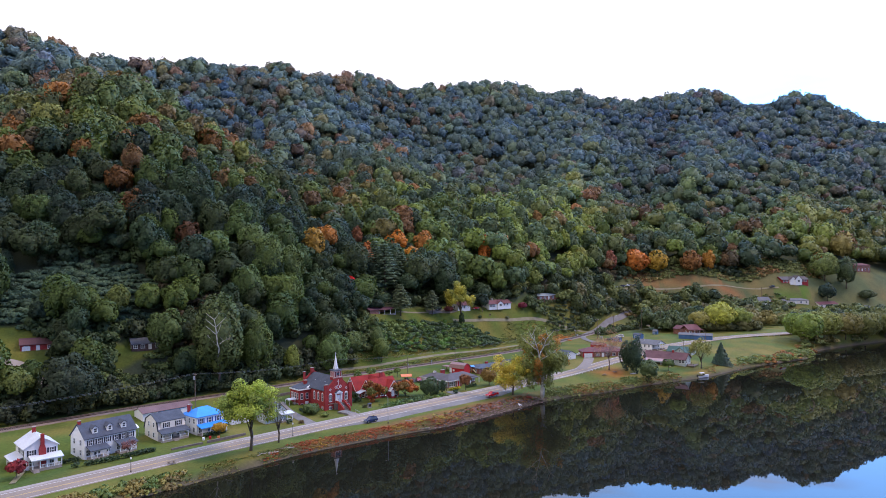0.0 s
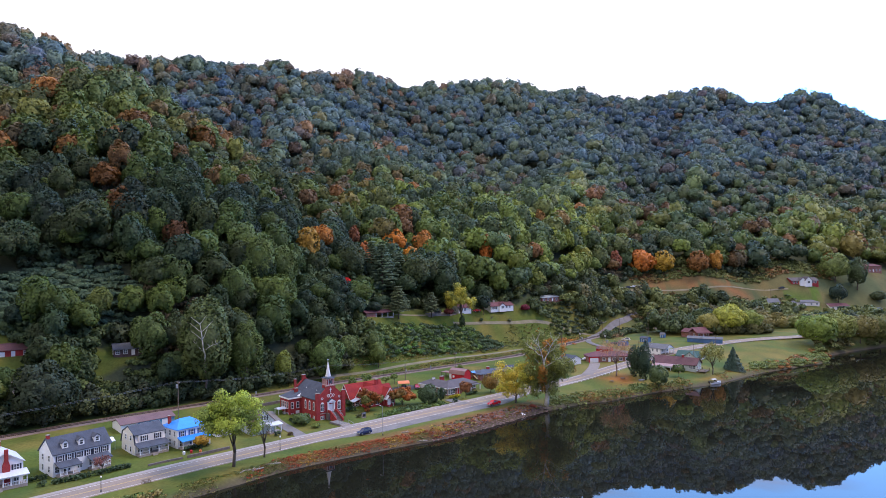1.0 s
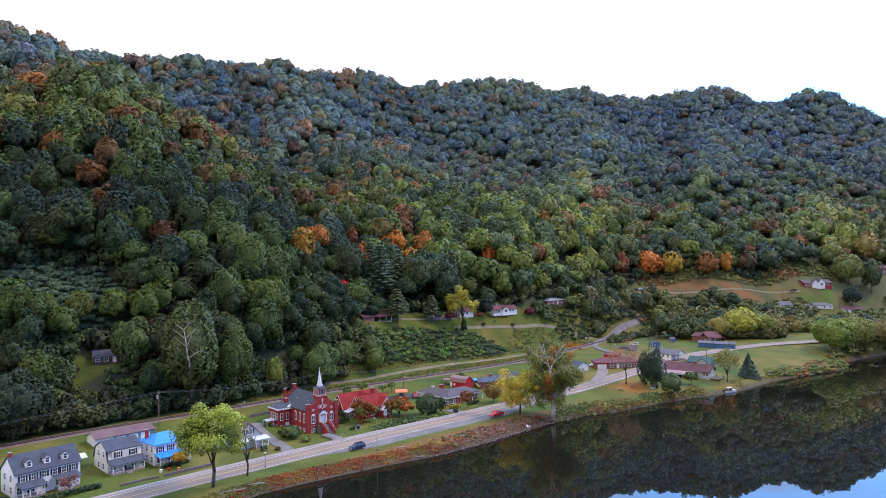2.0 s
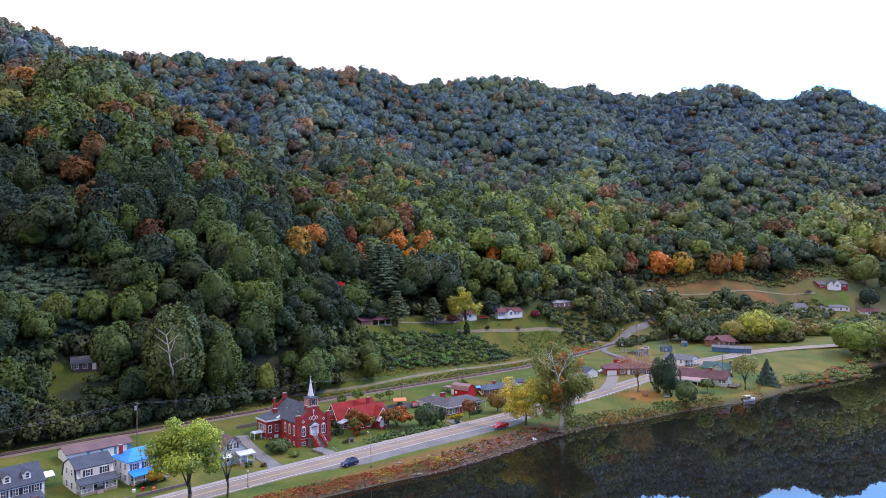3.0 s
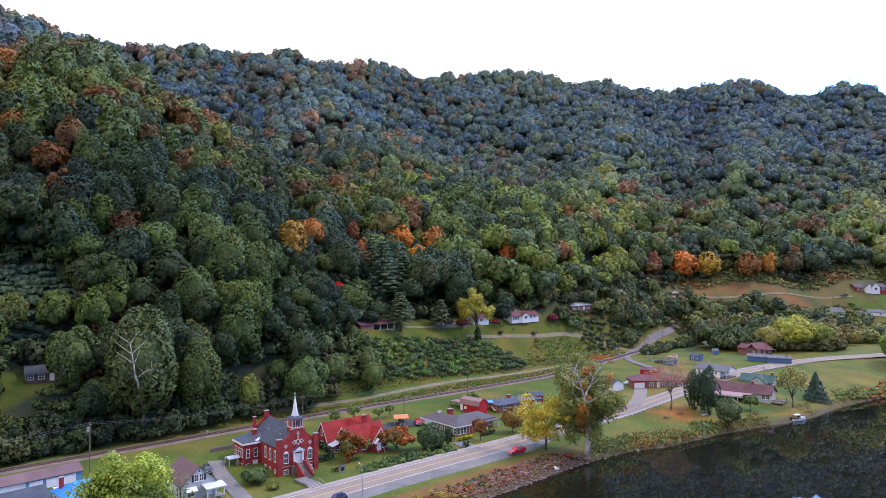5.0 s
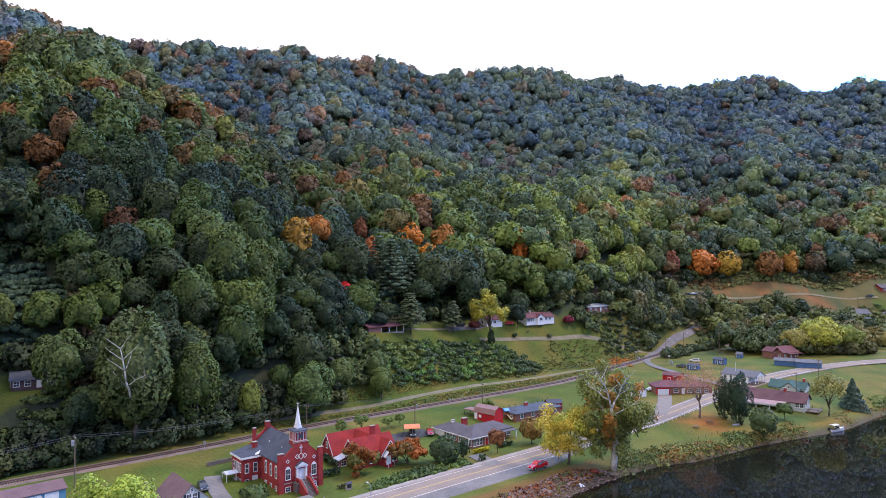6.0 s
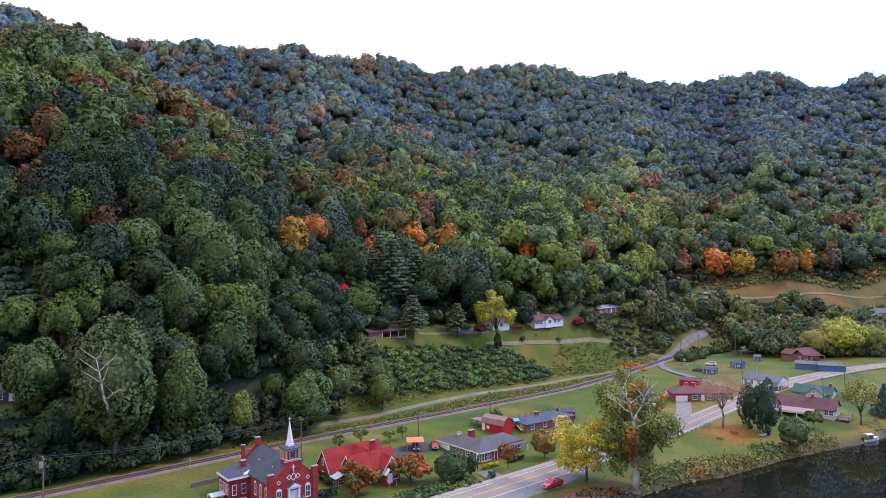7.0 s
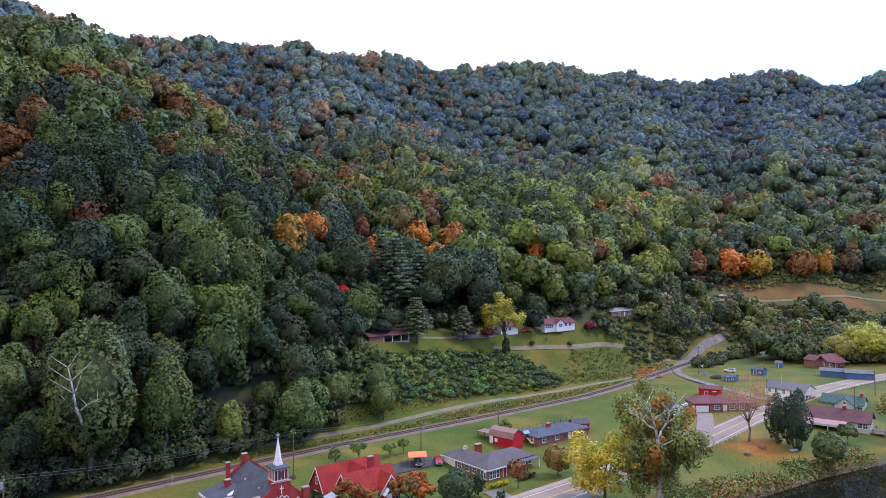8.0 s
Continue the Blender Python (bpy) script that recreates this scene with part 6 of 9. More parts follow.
def open_shed():
    h = thing("carport", -72.0, 324.5, 52, "long open-fronted shed with a red roof", "carport", z=27.6)
    w, d = 17.5, 6.0
    part("rear_wall", shape().box(0, d - 0.2, -3, w, d, 2.6).box(0, 0, -3, 6.0, d - 0.202, 2.4), M_BROWN_BRICK, h)
    part("floor_slab", shape().box(6.0, 0, -3, w, d - 0.202, 0.05), M_CONCRETE, h)
    part("roof", shape().along_x(gable_profile(0, d, 2.6, 3.7, 0.2, 0.5), -0.5, w / 2), M_MAROON_ROOF, h)
    part("roof", shape().along_x(gable_profile(0, d, 2.4, 3.4, 0.2, 0.5), w / 2 + 0.01, w + 0.5), M_MAROON_ROOF, h)
    for x in (6.2, 10.0, 13.8, w - 0.2):
        part("post", shape().box(x - 0.1, 0.0, 0.05, x + 0.1, 0.2, 2.4), M_TRIM, h)


open_shed()
ranch("house", 15.5, 428.0, 50, 21, 8, M_BROWN_BRICK, M_PALE_ROOF, "low hillside house with a pale flat-pitched roof", 2.8, 1.3, windows=5, z=28.6)
small_shed("garden_shed", 47.5, 479.5, 50, 5.5, 3.6, M_SIDING, M_LIGHT_ROOF, "white shed on the wooded slope", 3.0, 1.0, lower=1.5)


def gabled_farmhouse():
    h = thing("house", 218.5, 573.0, 16, "low brick house with dark roof and white front gables", "house")
    w, d = 24, 9
    part("wall", gable_house_x(w, d, 2.7, 5.0, -3.0), M_BRICK, h)
    part("roof", shape().along_x(gable_profile(0, d, 2.7, 5.05, 0.2, 0.5), -0.4, w + 0.4), M_WARM_SHINGLE, h)
    for x0, x1, top in ((6.5, 11.5, 5.0), (10.5, 16.5, 5.9)):
        part("gable", shape().along_y([(x0, -2.0), (x1, -2.0), (x1, 3.0), ((x0 + x1) / 2, top), (x0, 3.0)], -1.5 - (x1 > 12) * 0.8, 4.0), M_SIDING, h, "white gable")
        part("roof", shape().along_y(flip(gable_profile(x0, x1, 3.0, top + 0.05, 0.2, 0.4)), -1.8 - (x1 > 12) * 0.8, 4.2), M_WARM_SHINGLE, h)
    for x in (2.0, 4.8, 18.5, 21.5):
        window_at(h, front(x, 0.8, -0.002), 1.6, 1.4)
    window_at(h, front(13.5, 0.8, -2.302), 1.8, 1.6)


gabled_farmhouse()
ranch("house", -146.0, 236.2, 40, 10.5, 6.5, M_DARK_BRICK, M_SLATE, "dark brick house with a blue-grey roof in a clearing", 2.6, 1.8, hip=False, windows=4, z=21.2)
hl = ranch("house", -175.0, 213.8, 40, 11, 7.5, M_BRICK, M_PURPLE_ROOF, "red brick house with a white garage door under trees", 2.8, 1.8, hip=False, windows=3, z=23.4)
garage_door(hl, front(1.8, 0, -0.01), 2.6, 2.1)


def far_houses():
    h = thing("house", 190.0, 543.0, 12, "white two-storey house among trees", "house")
    part("wall", gable_house_x(9.5, 8, 6.0, 8.6, -3.0), M_SIDING, h)
    part("roof", shape().along_x(gable_profile(0, 8, 6.0, 8.65, 0.2, 0.4), -0.4, 9.9), M_SHINGLE, h)
    for x in (2, 4.8, 7.5):
        window_at(h, front(x, 3.8, -0.002), 0.9, 1.4)
        window_at(h, front(x, 1.0, -0.002), 0.9, 1.4)
    ranch("house", 211.0, 553.0, 14, 23, 8, M_CREAM, M_SHINGLE, "long low house with pale grey roof", 2.8, 1.6, windows=5)
    ranch("house", 241.5, 559.0, 18, 17, 8, M_CREAM, M_MAROON_ROOF, "low house with a dull red roof", 2.8, 1.8, hip=False, windows=4)
    ranch("house", 265.0, 563.0, 18, 22, 8, M_RED_BOARD, M_SHINGLE, "low red house with grey roof", 2.8, 1.7, hip=False, windows=5)
    ranch("house", 299.0, 626.0, 30, 22, 9, M_BROWN_BRICK, M_MAROON_ROOF, "brick house high on the grassy hill", 5.0, 2.0, windows=5)


far_houses()
small_shed("house", -133.0, 140.0, 50, 6.0, 8.0, M_YELLOW, M_SLATE, "pale yellow house corner beside the road", 5.0, 2.0, cat="house", door=False)


# ---------------------------------------------------------------- trees that stand alone
def tree(x, y, h, r, colour, label, kind="round", quads=700, leaf=0.42, bark=None, z=None, sink=0.0, name="tree", trunk_r=None, group="", second=None, share=0.0):
    """A tree or shrub: trunk with limbs, and a crown of leaf clumps. second: another leaf colour on some clumps."""
    t = thing(name, x, y, 0, label, name if name != "tree" else "tree", z=(one(x, y) if z is None else z) - sink, group=group)
    seed = int(abs(x * 13 + y * 7)) % 97
    scale = np.array((r, r, h))
    g = np.random.default_rng(seed)
    loose = kind in ("open", "shaggy", "draped", "pine")
    clumps = int(quads * 2.0) if loose else int(min(max(quads * 1.6, 600), 5000))
    at, side, up, face, centre, heart, heart_face = crown(clumps, 500 + seed, kind, 0.62, 0.08, (5, 10))
    c = np.broadcast_to(np.array(colour), (clumps, 3)) * g.uniform(0.8, 1.2, clumps)[:, None]
    if second is not None:
        lump = wobble(at[:, 0] * r + 40, at[:, 1] * r + at[:, 2] * h, 1.6, seed)
        c = np.where((lump > 0.9 - 1.8 * share)[:, None], np.array(second) * g.uniform(0.8, 1.2, clumps)[:, None], c)
    if loose:
        v = leaf_mesh(at * scale, side, up, leaf * 0.6).reshape(-1, 3)
        c, face, f = np.repeat(c, 4, 0), np.repeat(face, 4, 0), halves(clumps)
    else:
        size = np.sqrt(5.4 * r * (0.87 * r + 0.37 * h) / clumps) * g.uniform(0.7, 1.3, clumps)
        v = leaf_tris(at * scale, side, up, size).reshape(-1, 3)
        c, face, f = np.repeat(c, 3, 0), np.repeat(face, 3, 0), np.arange(3 * clumps).reshape(-1, 3)
    if len(heart):
        f = np.r_[f, halves(len(heart)) + len(v)]
        v, face = np.r_[v, heart.reshape(-1, 3) * scale], np.r_[face, heart_face.reshape(-1, 3)]
        c = np.r_[c, np.broadcast_to(np.array(colour), (len(v) - len(c), 3))]
    sheet("crown", v, f, M_LEAF, t, True, c, face / np.linalg.norm(face, axis=1)[:, None])
    k = trunk_r or 0.018 * h
    s = shape()
    upright = kind in ("cone", "pine")
    fork = 0.9 * h if upright else 0.32 * h
    s.tube((0, 0, -1.0), (0.02 * h, 0, fork * 0.55), k * 1.25, k, 8).tube((0.02 * h, 0, fork * 0.55), (0, 0.01 * h, fork), k, k * 0.8, 8)
    if kind == "pine":
        for p in centre[: -6: 2]:
            s.tube((0, 0, (p[2] - 0.02) * h), p * scale, k * 0.22, k * 0.06, 4)
    if not upright:
        for p in centre[: 9]:
            q = p * scale
            mid = (q * (0.5, 0.5, 0) + (0, 0, fork + (q[2] - fork) * 0.62))
            s.tube((0, 0.01 * h, fork * g.uniform(0.7, 1)), mid, k * 0.55, k * 0.3, 5).tube(mid, q, k * 0.3, k * 0.08, 5)
    part("trunk", s, bark or M_BARK, t, smooth=True)
    return t


tree(-71.8, 173.6, 22.5, 10.4, (0.31, 0.37, 0.055), "tall yellow-green maple on the riverbank lawn", "shaggy", 8000, 0.30, second=(0.22, 0.28, 0.055), share=0.35, sink=0.3, trunk_r=0.4)
tree(-66.9, 182.2, 13.5, 2.6, (0.16, 0.19, 0.06), "slim half-bare tree beside the road", "open", 200, 0.2)
tree(0.5, 255.8, 17.0, 9.2, (0.56, 0.43, 0.06), "golden yellow tree beside the road", "draped", 4600, 0.31, second=(0.42, 0.40, 0.06), share=0.35)


def boughs(s, g, a, way, length, r, depth, bend=0.14):
    """A bare limb that bends upward and forks."""
    a, way = np.array(a, float), np.array(way, float)
    n = 4
    for k in range(n):
        way = way + g.normal(size=3) * bend + (0, 0, 0.1)
        way /= np.linalg.norm(way)
        b = a + way * length / n
        s.tube(a, b, r * (1 - 0.7 * k / n), r * (1 - 0.7 * (k + 1) / n), 6)
        if depth and k:
            for sign in (-1, 1):
                boughs(s, g, b, way * 0.7 + np.array((0.72 * sign, 0.45 * sign, 0.25)) + g.normal(size=3) * 0.2, length * g.uniform(0.32, 0.5), r * 0.4, depth - 1, bend)
        a = b


def sycamore():
    t = tree(11.8, 255.6, 31, 10.4, (0.175, 0.195, 0.05), "huge sycamore with pale forked limbs at the waterside", "draped", 9000, 0.36, M_PALE_BARK, trunk_r=0.75, second=(0.36, 0.17, 0.035), share=0.2)
    g = np.random.default_rng(3)
    s = shape().tube((0, 0.3, 9), (-0.6, -6.4, 14.5), 0.4, 0.34, 7).tube((-0.6, -6.4, 14.5), (-1.0, -7.6, 17.0), 0.34, 0.3, 7)
    boughs(s, g, (-1.0, -7.6, 17.0), (-0.5, -0.2, 0.9), 9.5, 0.26, 1)
    boughs(s, g, (-0.9, -7.4, 16.5), (0.45, -0.2, 0.9), 8.5, 0.24, 1)
    boughs(s, g, (-0.6, -6.6, 15.0), (0.95, 0.2, 0.45), 6.5, 0.16, 1)
    boughs(s, g, (-1.4, -8.0, 19.0), (-0.9, 0.0, 0.5), 6.5, 0.16, 1)
    part("limb", s, M_PALE_BARK, t, "bare white limbs", smooth=True)
    return t


sycamore()
tree(44.2, 309.0, 18.5, 8.4, (0.42, 0.22, 0.12), "almost bare tree with a few orange leaves", "open", 1900, 0.16, material("grey-brown bark", (0.24, 0.18, 0.15), (0.15, 0.11, 0.1), 1.2, 0.9), trunk_r=0.3)
tree(56.0, 306.4, 20.0, 4.1, (0.034, 0.062, 0.036), "dense dark green cedar on the lawn", "low", 3000, 0.40, sink=3.6)
tree(52.4, 310.8, 17.5, 3.3, (0.040, 0.068, 0.038), "slimmer dark green cedar beside its neighbour", "low", 1800, 0.38, sink=3.0)
tree(101.9, 336.0, 12.0, 5.6, (0.045, 0.08, 0.058), "blue-green spruce on the riverside lawn", "cone", 1300, 0.36, sink=1.6)
tree(58.9, 292.5, 9.5, 4.4, (0.085, 0.12, 0.045), "leafy green tree at the waterside", "low", 900, 0.34)
tree(88.6, 322.0, 14.5, 5.8, (0.24, 0.23, 0.065), "thin olive-yellow tree beside the boat landing", "open", 900, 0.36)
tree(72.0, 314.0, 5.5, 3.0, (0.085, 0.13, 0.038), "green shrub tree before the porch", "round", 420, 0.3)
tree(-51.2, 240.6, 10.4, 5.2, (0.27, 0.095, 0.025), "rust-orange maple before the red house", "shaggy", 3200, 0.34, second=(0.12, 0.12, 0.03), share=0.45, sink=2.3)
tree(-41.0, 250.2, 10.2, 5.2, (0.32, 0.10, 0.022), "orange-brown maple beside the red house", "shaggy", 3200, 0.34, second=(0.17, 0.10, 0.03), share=0.4, sink=2.3)
tree(-31.6, 252.6, 8.8, 4.4, (0.050, 0.080, 0.034), "round dark green tree on the lawn", "low", 1500, 0.32, sink=1.4)
tree(-27.2, 256.8, 6.6, 2.1, (0.042, 0.070, 0.032), "slender dark green shrub tree", "tall", 520, 0.28, sink=0.9)
tree(-18.6, 263.2, 6.6, 2.9, (0.20, 0.085, 0.035), "small red-brown ornamental tree", "round", 700, 0.28)
tree(-9.5, 273.0, 7.4, 3.7, (0.21, 0.13, 0.035), "bronze tree beside the yellow one", "low", 800, 0.32)
tree(15.5, 252.0, 1.8, 1.5, (0.17, 0.022, 0.022), "low dark red bush below the sycamore", "round", 260, 0.2, sink=0.4, name="bush")
tree(6.8, 250.6, 1.6, 1.3, (0.20, 0.05, 0.03), "low russet bush below the sycamore", "round", 240, 0.2, sink=0.4, name="bush")
tree(-68.6, 218.2, 4.6, 3.6, (0.085, 0.125, 0.04), "spreading green shrub tree on the church lawn", "round", 900, 0.26, sink=1.0)
tree(-62.6, 214.8, 2.0, 1.7, (0.15, 0.19, 0.045), "low bright green bush on the church lawn", "round", 260, 0.2, sink=0.5, name="bush")
tree(-120.4, 145.2, 4.4, 2.8, (0.24, 0.03, 0.035), "dark red ornamental maple", "round", 500, 0.22)
tree(-103.4, 166.0, 4.6, 2.4, (0.22, 0.09, 0.08), "pinkish small tree before a porch", "open", 320, 0.2)
tree(-87.6, 187.6, 4.4, 2.6, (0.38, 0.22, 0.03), "small orange-yellow tree on the lawn", "round", 480, 0.22)
tree(-30.0, 369.2, 24, 8.8, (0.44, 0.38, 0.055), "great yellow willow on the terrace", "shaggy", 4200, 0.36, second=(0.30, 0.30, 0.06), share=0.4, trunk_r=0.5)
tree(-29.2, 367.6, 8.5, 2.2, (0.03, 0.055, 0.024), "ivy-clad stump under the willow", "tall", 420, 0.34, sink=1.5)
tree(-18.8, 387.0, 12.5, 4.3, (0.03, 0.05, 0.032), "dark evergreen beside the white house", "round", 700, 0.38, sink=1.0)
tree(4.8, 408.0, 6.0, 3.3, (0.19, 0.028, 0.05), "deep red tree beside the white house", "round", 420, 0.3, sink=0.8)
tree(-4.2, 393.2, 2.6, 1.5, (0.09, 0.10, 0.045), "round clipped bush beside the gravel track", "round", 260, 0.2, sink=0.6, name="bush")
tree(-19.6, 380.6, 2.8, 1.3, (0.05, 0.085, 0.036), "small dark bush below the hillside house", "round", 240, 0.2, sink=0.5, name="bush")
tree(-36.6, 371.0, 5.4, 3.2, (0.16, 0.045, 0.045), "maroon shrub tree near the garage", "round", 380, 0.3, sink=0.6)
tree(-59.2, 340.6, 16.5, 5.6, (0.105, 0.13, 0.062), "pine standing on the terrace lawn", "pine", 2600, 0.46)
tree(-45.0, 360.6, 13.5, 4.2, (0.09, 0.115, 0.06), "smaller pine on the terrace lawn", "pine", 2000, 0.44)
tree(-83.6, 330.5, 8.5, 2.7, (0.46, 0.02, 0.02), "small scarlet maple in the woods", "full", 320, 0.32)
for px, py, ph, pr in PINES:
    tree(px, py, ph, pr, (0.085, 0.125, 0.070), "tall white pine at the edge of the woods", "pine", 4200, 0.50, group="pines at the edge of the woods")
for px, py, ph, pr, pc, pl, pk in HILLSIDE:
    tree(px, py, ph * 1.12, pr * 1.18, pc, pl, pk, 620, 0.60, sink=1.0, group="autumn trees on the hillside")
for px, py, ph, pr, pc, pl in (
        (132, 445, 19, 13.0, (0.33, 0.34, 0.055), "broad yellow-green tree behind the houses"), (118, 440, 14, 8.0, (0.27, 0.24, 0.06), "olive tree behind the brown house"), (146, 448, 16, 9.0, (0.20, 0.24, 0.055), "green tree with yellowing crown beside the road"),
        (170, 410, 19, 11.5, (0.17, 0.23, 0.045), "round green tree on the riverbank"), (186, 422, 19, 10.5, (0.19, 0.21, 0.05), "yellowing green tree on the riverbank"), (203, 432, 17.5, 10.0, (0.17, 0.15, 0.045), "bronze-green tree on the riverbank"),
        (219, 442, 19, 10.5, (0.14, 0.15, 0.045), "olive tree on the riverbank"), (237, 454, 20, 11.0, (0.13, 0.14, 0.045), "olive-brown tree on the riverbank"), (256, 465, 19, 11.0, (0.12, 0.14, 0.045), "green tree on the riverbank"),
        (263, 600, 25, 13.0, (0.15, 0.19, 0.055), "large pale green tree on the hill meadow"), (279, 597, 27, 9.0, (0.07, 0.10, 0.045), "tall green tree on the hill meadow"), (252, 570, 15, 7.0, (0.03, 0.055, 0.04), "dark evergreen behind the long houses"), (292, 590, 9, 7.0, (0.07, 0.095, 0.045), "low dark tree on the hill meadow"),
        (-133.0, 239.0, 18, 8.6, (0.084, 0.120, 0.034), "broad leafy green tree beside the house in the clearing"), (-123.0, 238.0, 15, 6.6, (0.068, 0.100, 0.032), "leafy green tree at the foot of the slope"),
        (-144.5, 197.5, 21, 10.5, (0.036, 0.050, 0.027), "broad dark tree at the foot of the slope"), (-103.0, 254.5, 26, 6.4, (0.096, 0.132, 0.034), "light green tree above the track"), (-115.0, 274.0, 24, 8.2, (0.080, 0.120, 0.034), "rounded green tree on the slope"),
        (-113.0, 291.0, 27, 9.6, (0.100, 0.140, 0.037), "large light green tree on the slope"), (-122.0, 297.0, 25, 8.6, (0.092, 0.132, 0.037), "large green tree beside its lighter neighbour"), (-105.5, 300.0, 23, 7.4, (0.096, 0.132, 0.037), "tall light green tree on the slope"),
        (-109.5, 262.0, 20, 7.5, (0.056, 0.080, 0.032), "spreading green tree above the track"), (-81, 287.5, 13, 5.6, (0.10, 0.14, 0.045), "leafy green tree above the lane"), (-74, 296.5, 11, 4.6, (0.13, 0.17, 0.05), "light green tree above the lane"), (-64.5, 309, 12, 4.2, (0.11, 0.15, 0.05), "slender green tree above the lane"),
        (-92.5, 267.0, 13.5, 4.0, (0.17, 0.20, 0.04), "bright yellow-green tree by the track"), (-79.0, 280.5, 18.5, 8.0, (0.095, 0.145, 0.042), "leafy tree by the track"), (-62.0, 304.6, 12, 4.6, (0.12, 0.16, 0.04), "light green tree beside the lane")):
    tree(px, py, ph, pr, pc, pl, "low", 2600, 0.36)
def slope_sycamore():
    t = tree(-113.0, 240.5, 38, 10.6, (0.080, 0.105, 0.034), "tall sycamore with bleached limbs showing through its leaves", "low", 2800, 0.36, trunk_r=0.45)
    g = np.random.default_rng(5)
    s = shape()
    s.tube((0, 0, 10), (4.0, -7.6, 17.0), 0.4, 0.32, 7)
    boughs(s, g, (4.0, -7.6, 17.0), (0.1, -0.35, 1.0), 12.0, 0.32, 1)
    boughs(s, g, (4.2, -8.2, 18.5), (0.7, -0.2, 0.8), 5.0, 0.18, 1)
    boughs(s, g, (4.0, -8.0, 18.0), (-0.8, -0.4, 0.7), 5.5, 0.18, 1)
    part("limb", s, M_PALE_BARK, t, "bare white limbs", smooth=True)


slope_sycamore()
for px, py, ph, pr in ((-63.4, 264.0, 5.0, 1.7), (-59.0, 269.5, 6.0, 2.4), (-57.5, 262.5, 3.4, 2.6), (-52.5, 275.5, 3.5, 2.2), (-49.5, 278.5, 4.2, 1.6), (-24.5, 301.5, 4.6, 2.2)):
    tree(px, py, ph, pr, (0.14, 0.19, 0.05), "young green tree beside the railway", "open", 420, 0.24, group="saplings beside the railway", name="sapling")


# ---------------------------------------------------------------- undergrowth, bank plants, stones
def scatter_in(poly, step, seed):
    g = np.random.default_rng(seed)
    xs, ys = [p[0] for p in poly], [p[1] for p in poly]
    gx, gy = np.meshgrid(np.arange(min(xs), max(xs), step), np.arange(min(ys), max(ys), step))
    x, y = (gx + g.uniform(-0.5, 0.5, gx.shape) * step).ravel(), (gy + g.uniform(-0.5, 0.5, gx.shape) * step).ravel()
    k = within(poly, x, y)
    return x[k], y[k], g


def shrubs(name, poly, step, hgt, wide, palette, quads, leaf, label, seed, keep=None, sink=0.4, kinds=("low", "low", "open"), upward=0.0):
    x, y, g = scatter_in(poly, step, seed)
    if keep is not None:
        k = keep(x, y)
        x, y = x[k], y[k]
    n = len(x)
    if not n:
        return None
    h = g.uniform(*hgt, n)
    pick = (0.5 + 0.62 * wobble(x, y, 4.5 * step, seed) + g.uniform(-0.22, 0.22, n)) * len(palette)
    c = np.array(palette)[np.clip(pick.astype(int), 0, len(palette) - 1)] * g.uniform(0.85, 1.15, n)[:, None]
    ob = scatter_trees(name, x, y, h, g.uniform(*wide, n), c, int(quads * 1.5) if kinds[0] == "open" else int(max(30, quads * 1.5)), 0.9 if kinds[0] != "open" else leaf * 0.85, label, kinds=kinds, sink=sink, upward=upward, grid=(3, 7))
    ob["category"] = "shrubs"
    return ob


GREENS = [(0.070, 0.095, 0.040), (0.094, 0.118, 0.043), (0.058, 0.082, 0.044), (0.122, 0.142, 0.046)]
off_lane = lambda x, y: np.abs(beside(LANE_LINE, x, y)[0]) > 3.0
BANK_TOP = [(-74, 298), (-52, 322), (-31, 346), (-12, 366), (-4, 372), (-12, 373), (-20, 371.5), (-29, 369), (-34, 365), (-48, 349), (-57, 337.5), (-65, 327.5), (-74, 316)]
shrubs("undergrowth", BANK_TOP, 1.7, (0.8, 2.9), (1.1, 2.3), [(0.075, 0.115, 0.055), (0.085, 0.135, 0.045), (0.12, 0.19, 0.05), (0.075, 0.115, 0.06), (0.10, 0.20, 0.045), (0.075, 0.12, 0.05), (0.15, 0.20, 0.055)], 110, 0.46, "dense green shrubs on the bank above the lane", 5, off_lane)
shrubs("tall_grass", [(-92, 262), (-72, 282), (-36, 321), (3, 366), (22, 392), (20, 400), (0, 383), (-36, 345), (-56, 320), (-78, 292), (-98, 270)], 0.95, (0.4, 1.2), (0.5, 1.0), [(0.13, 0.16, 0.045), (0.16, 0.18, 0.05), (0.20, 0.19, 0.055), (0.21, 0.16, 0.05), (0.12, 0.16, 0.045)], 14, 1.2, "tall yellowing grass beside the lane", 6, lambda x, y: (np.abs(beside(LANE_LINE, x, y)[0]) > 2.2) & (np.abs(beside(RAIL_LINE[::2], x, y)[0]) > 3.5), 0.2, ("open",), 0.9)
shrubs("thicket", [(40, 447), (52, 452), (66, 476), (84, 489), (120, 488), (165, 489), (196, 500), (205, 535), (186, 538), (150, 532), (100, 518), (66, 500), (40, 462), (20, 440)], 6.4, (6, 17), (3.4, 6.8), GREENS + [(0.16, 0.18, 0.06), (0.13, 0.12, 0.055), (0.05, 0.08, 0.045), (0.2, 0.19, 0.06)], 330, 0.46, "thick green trees between the houses and the hill", 8, lambda x, y: (np.abs(beside(CROSS_LINE, x, y)[0]) > 4.5))
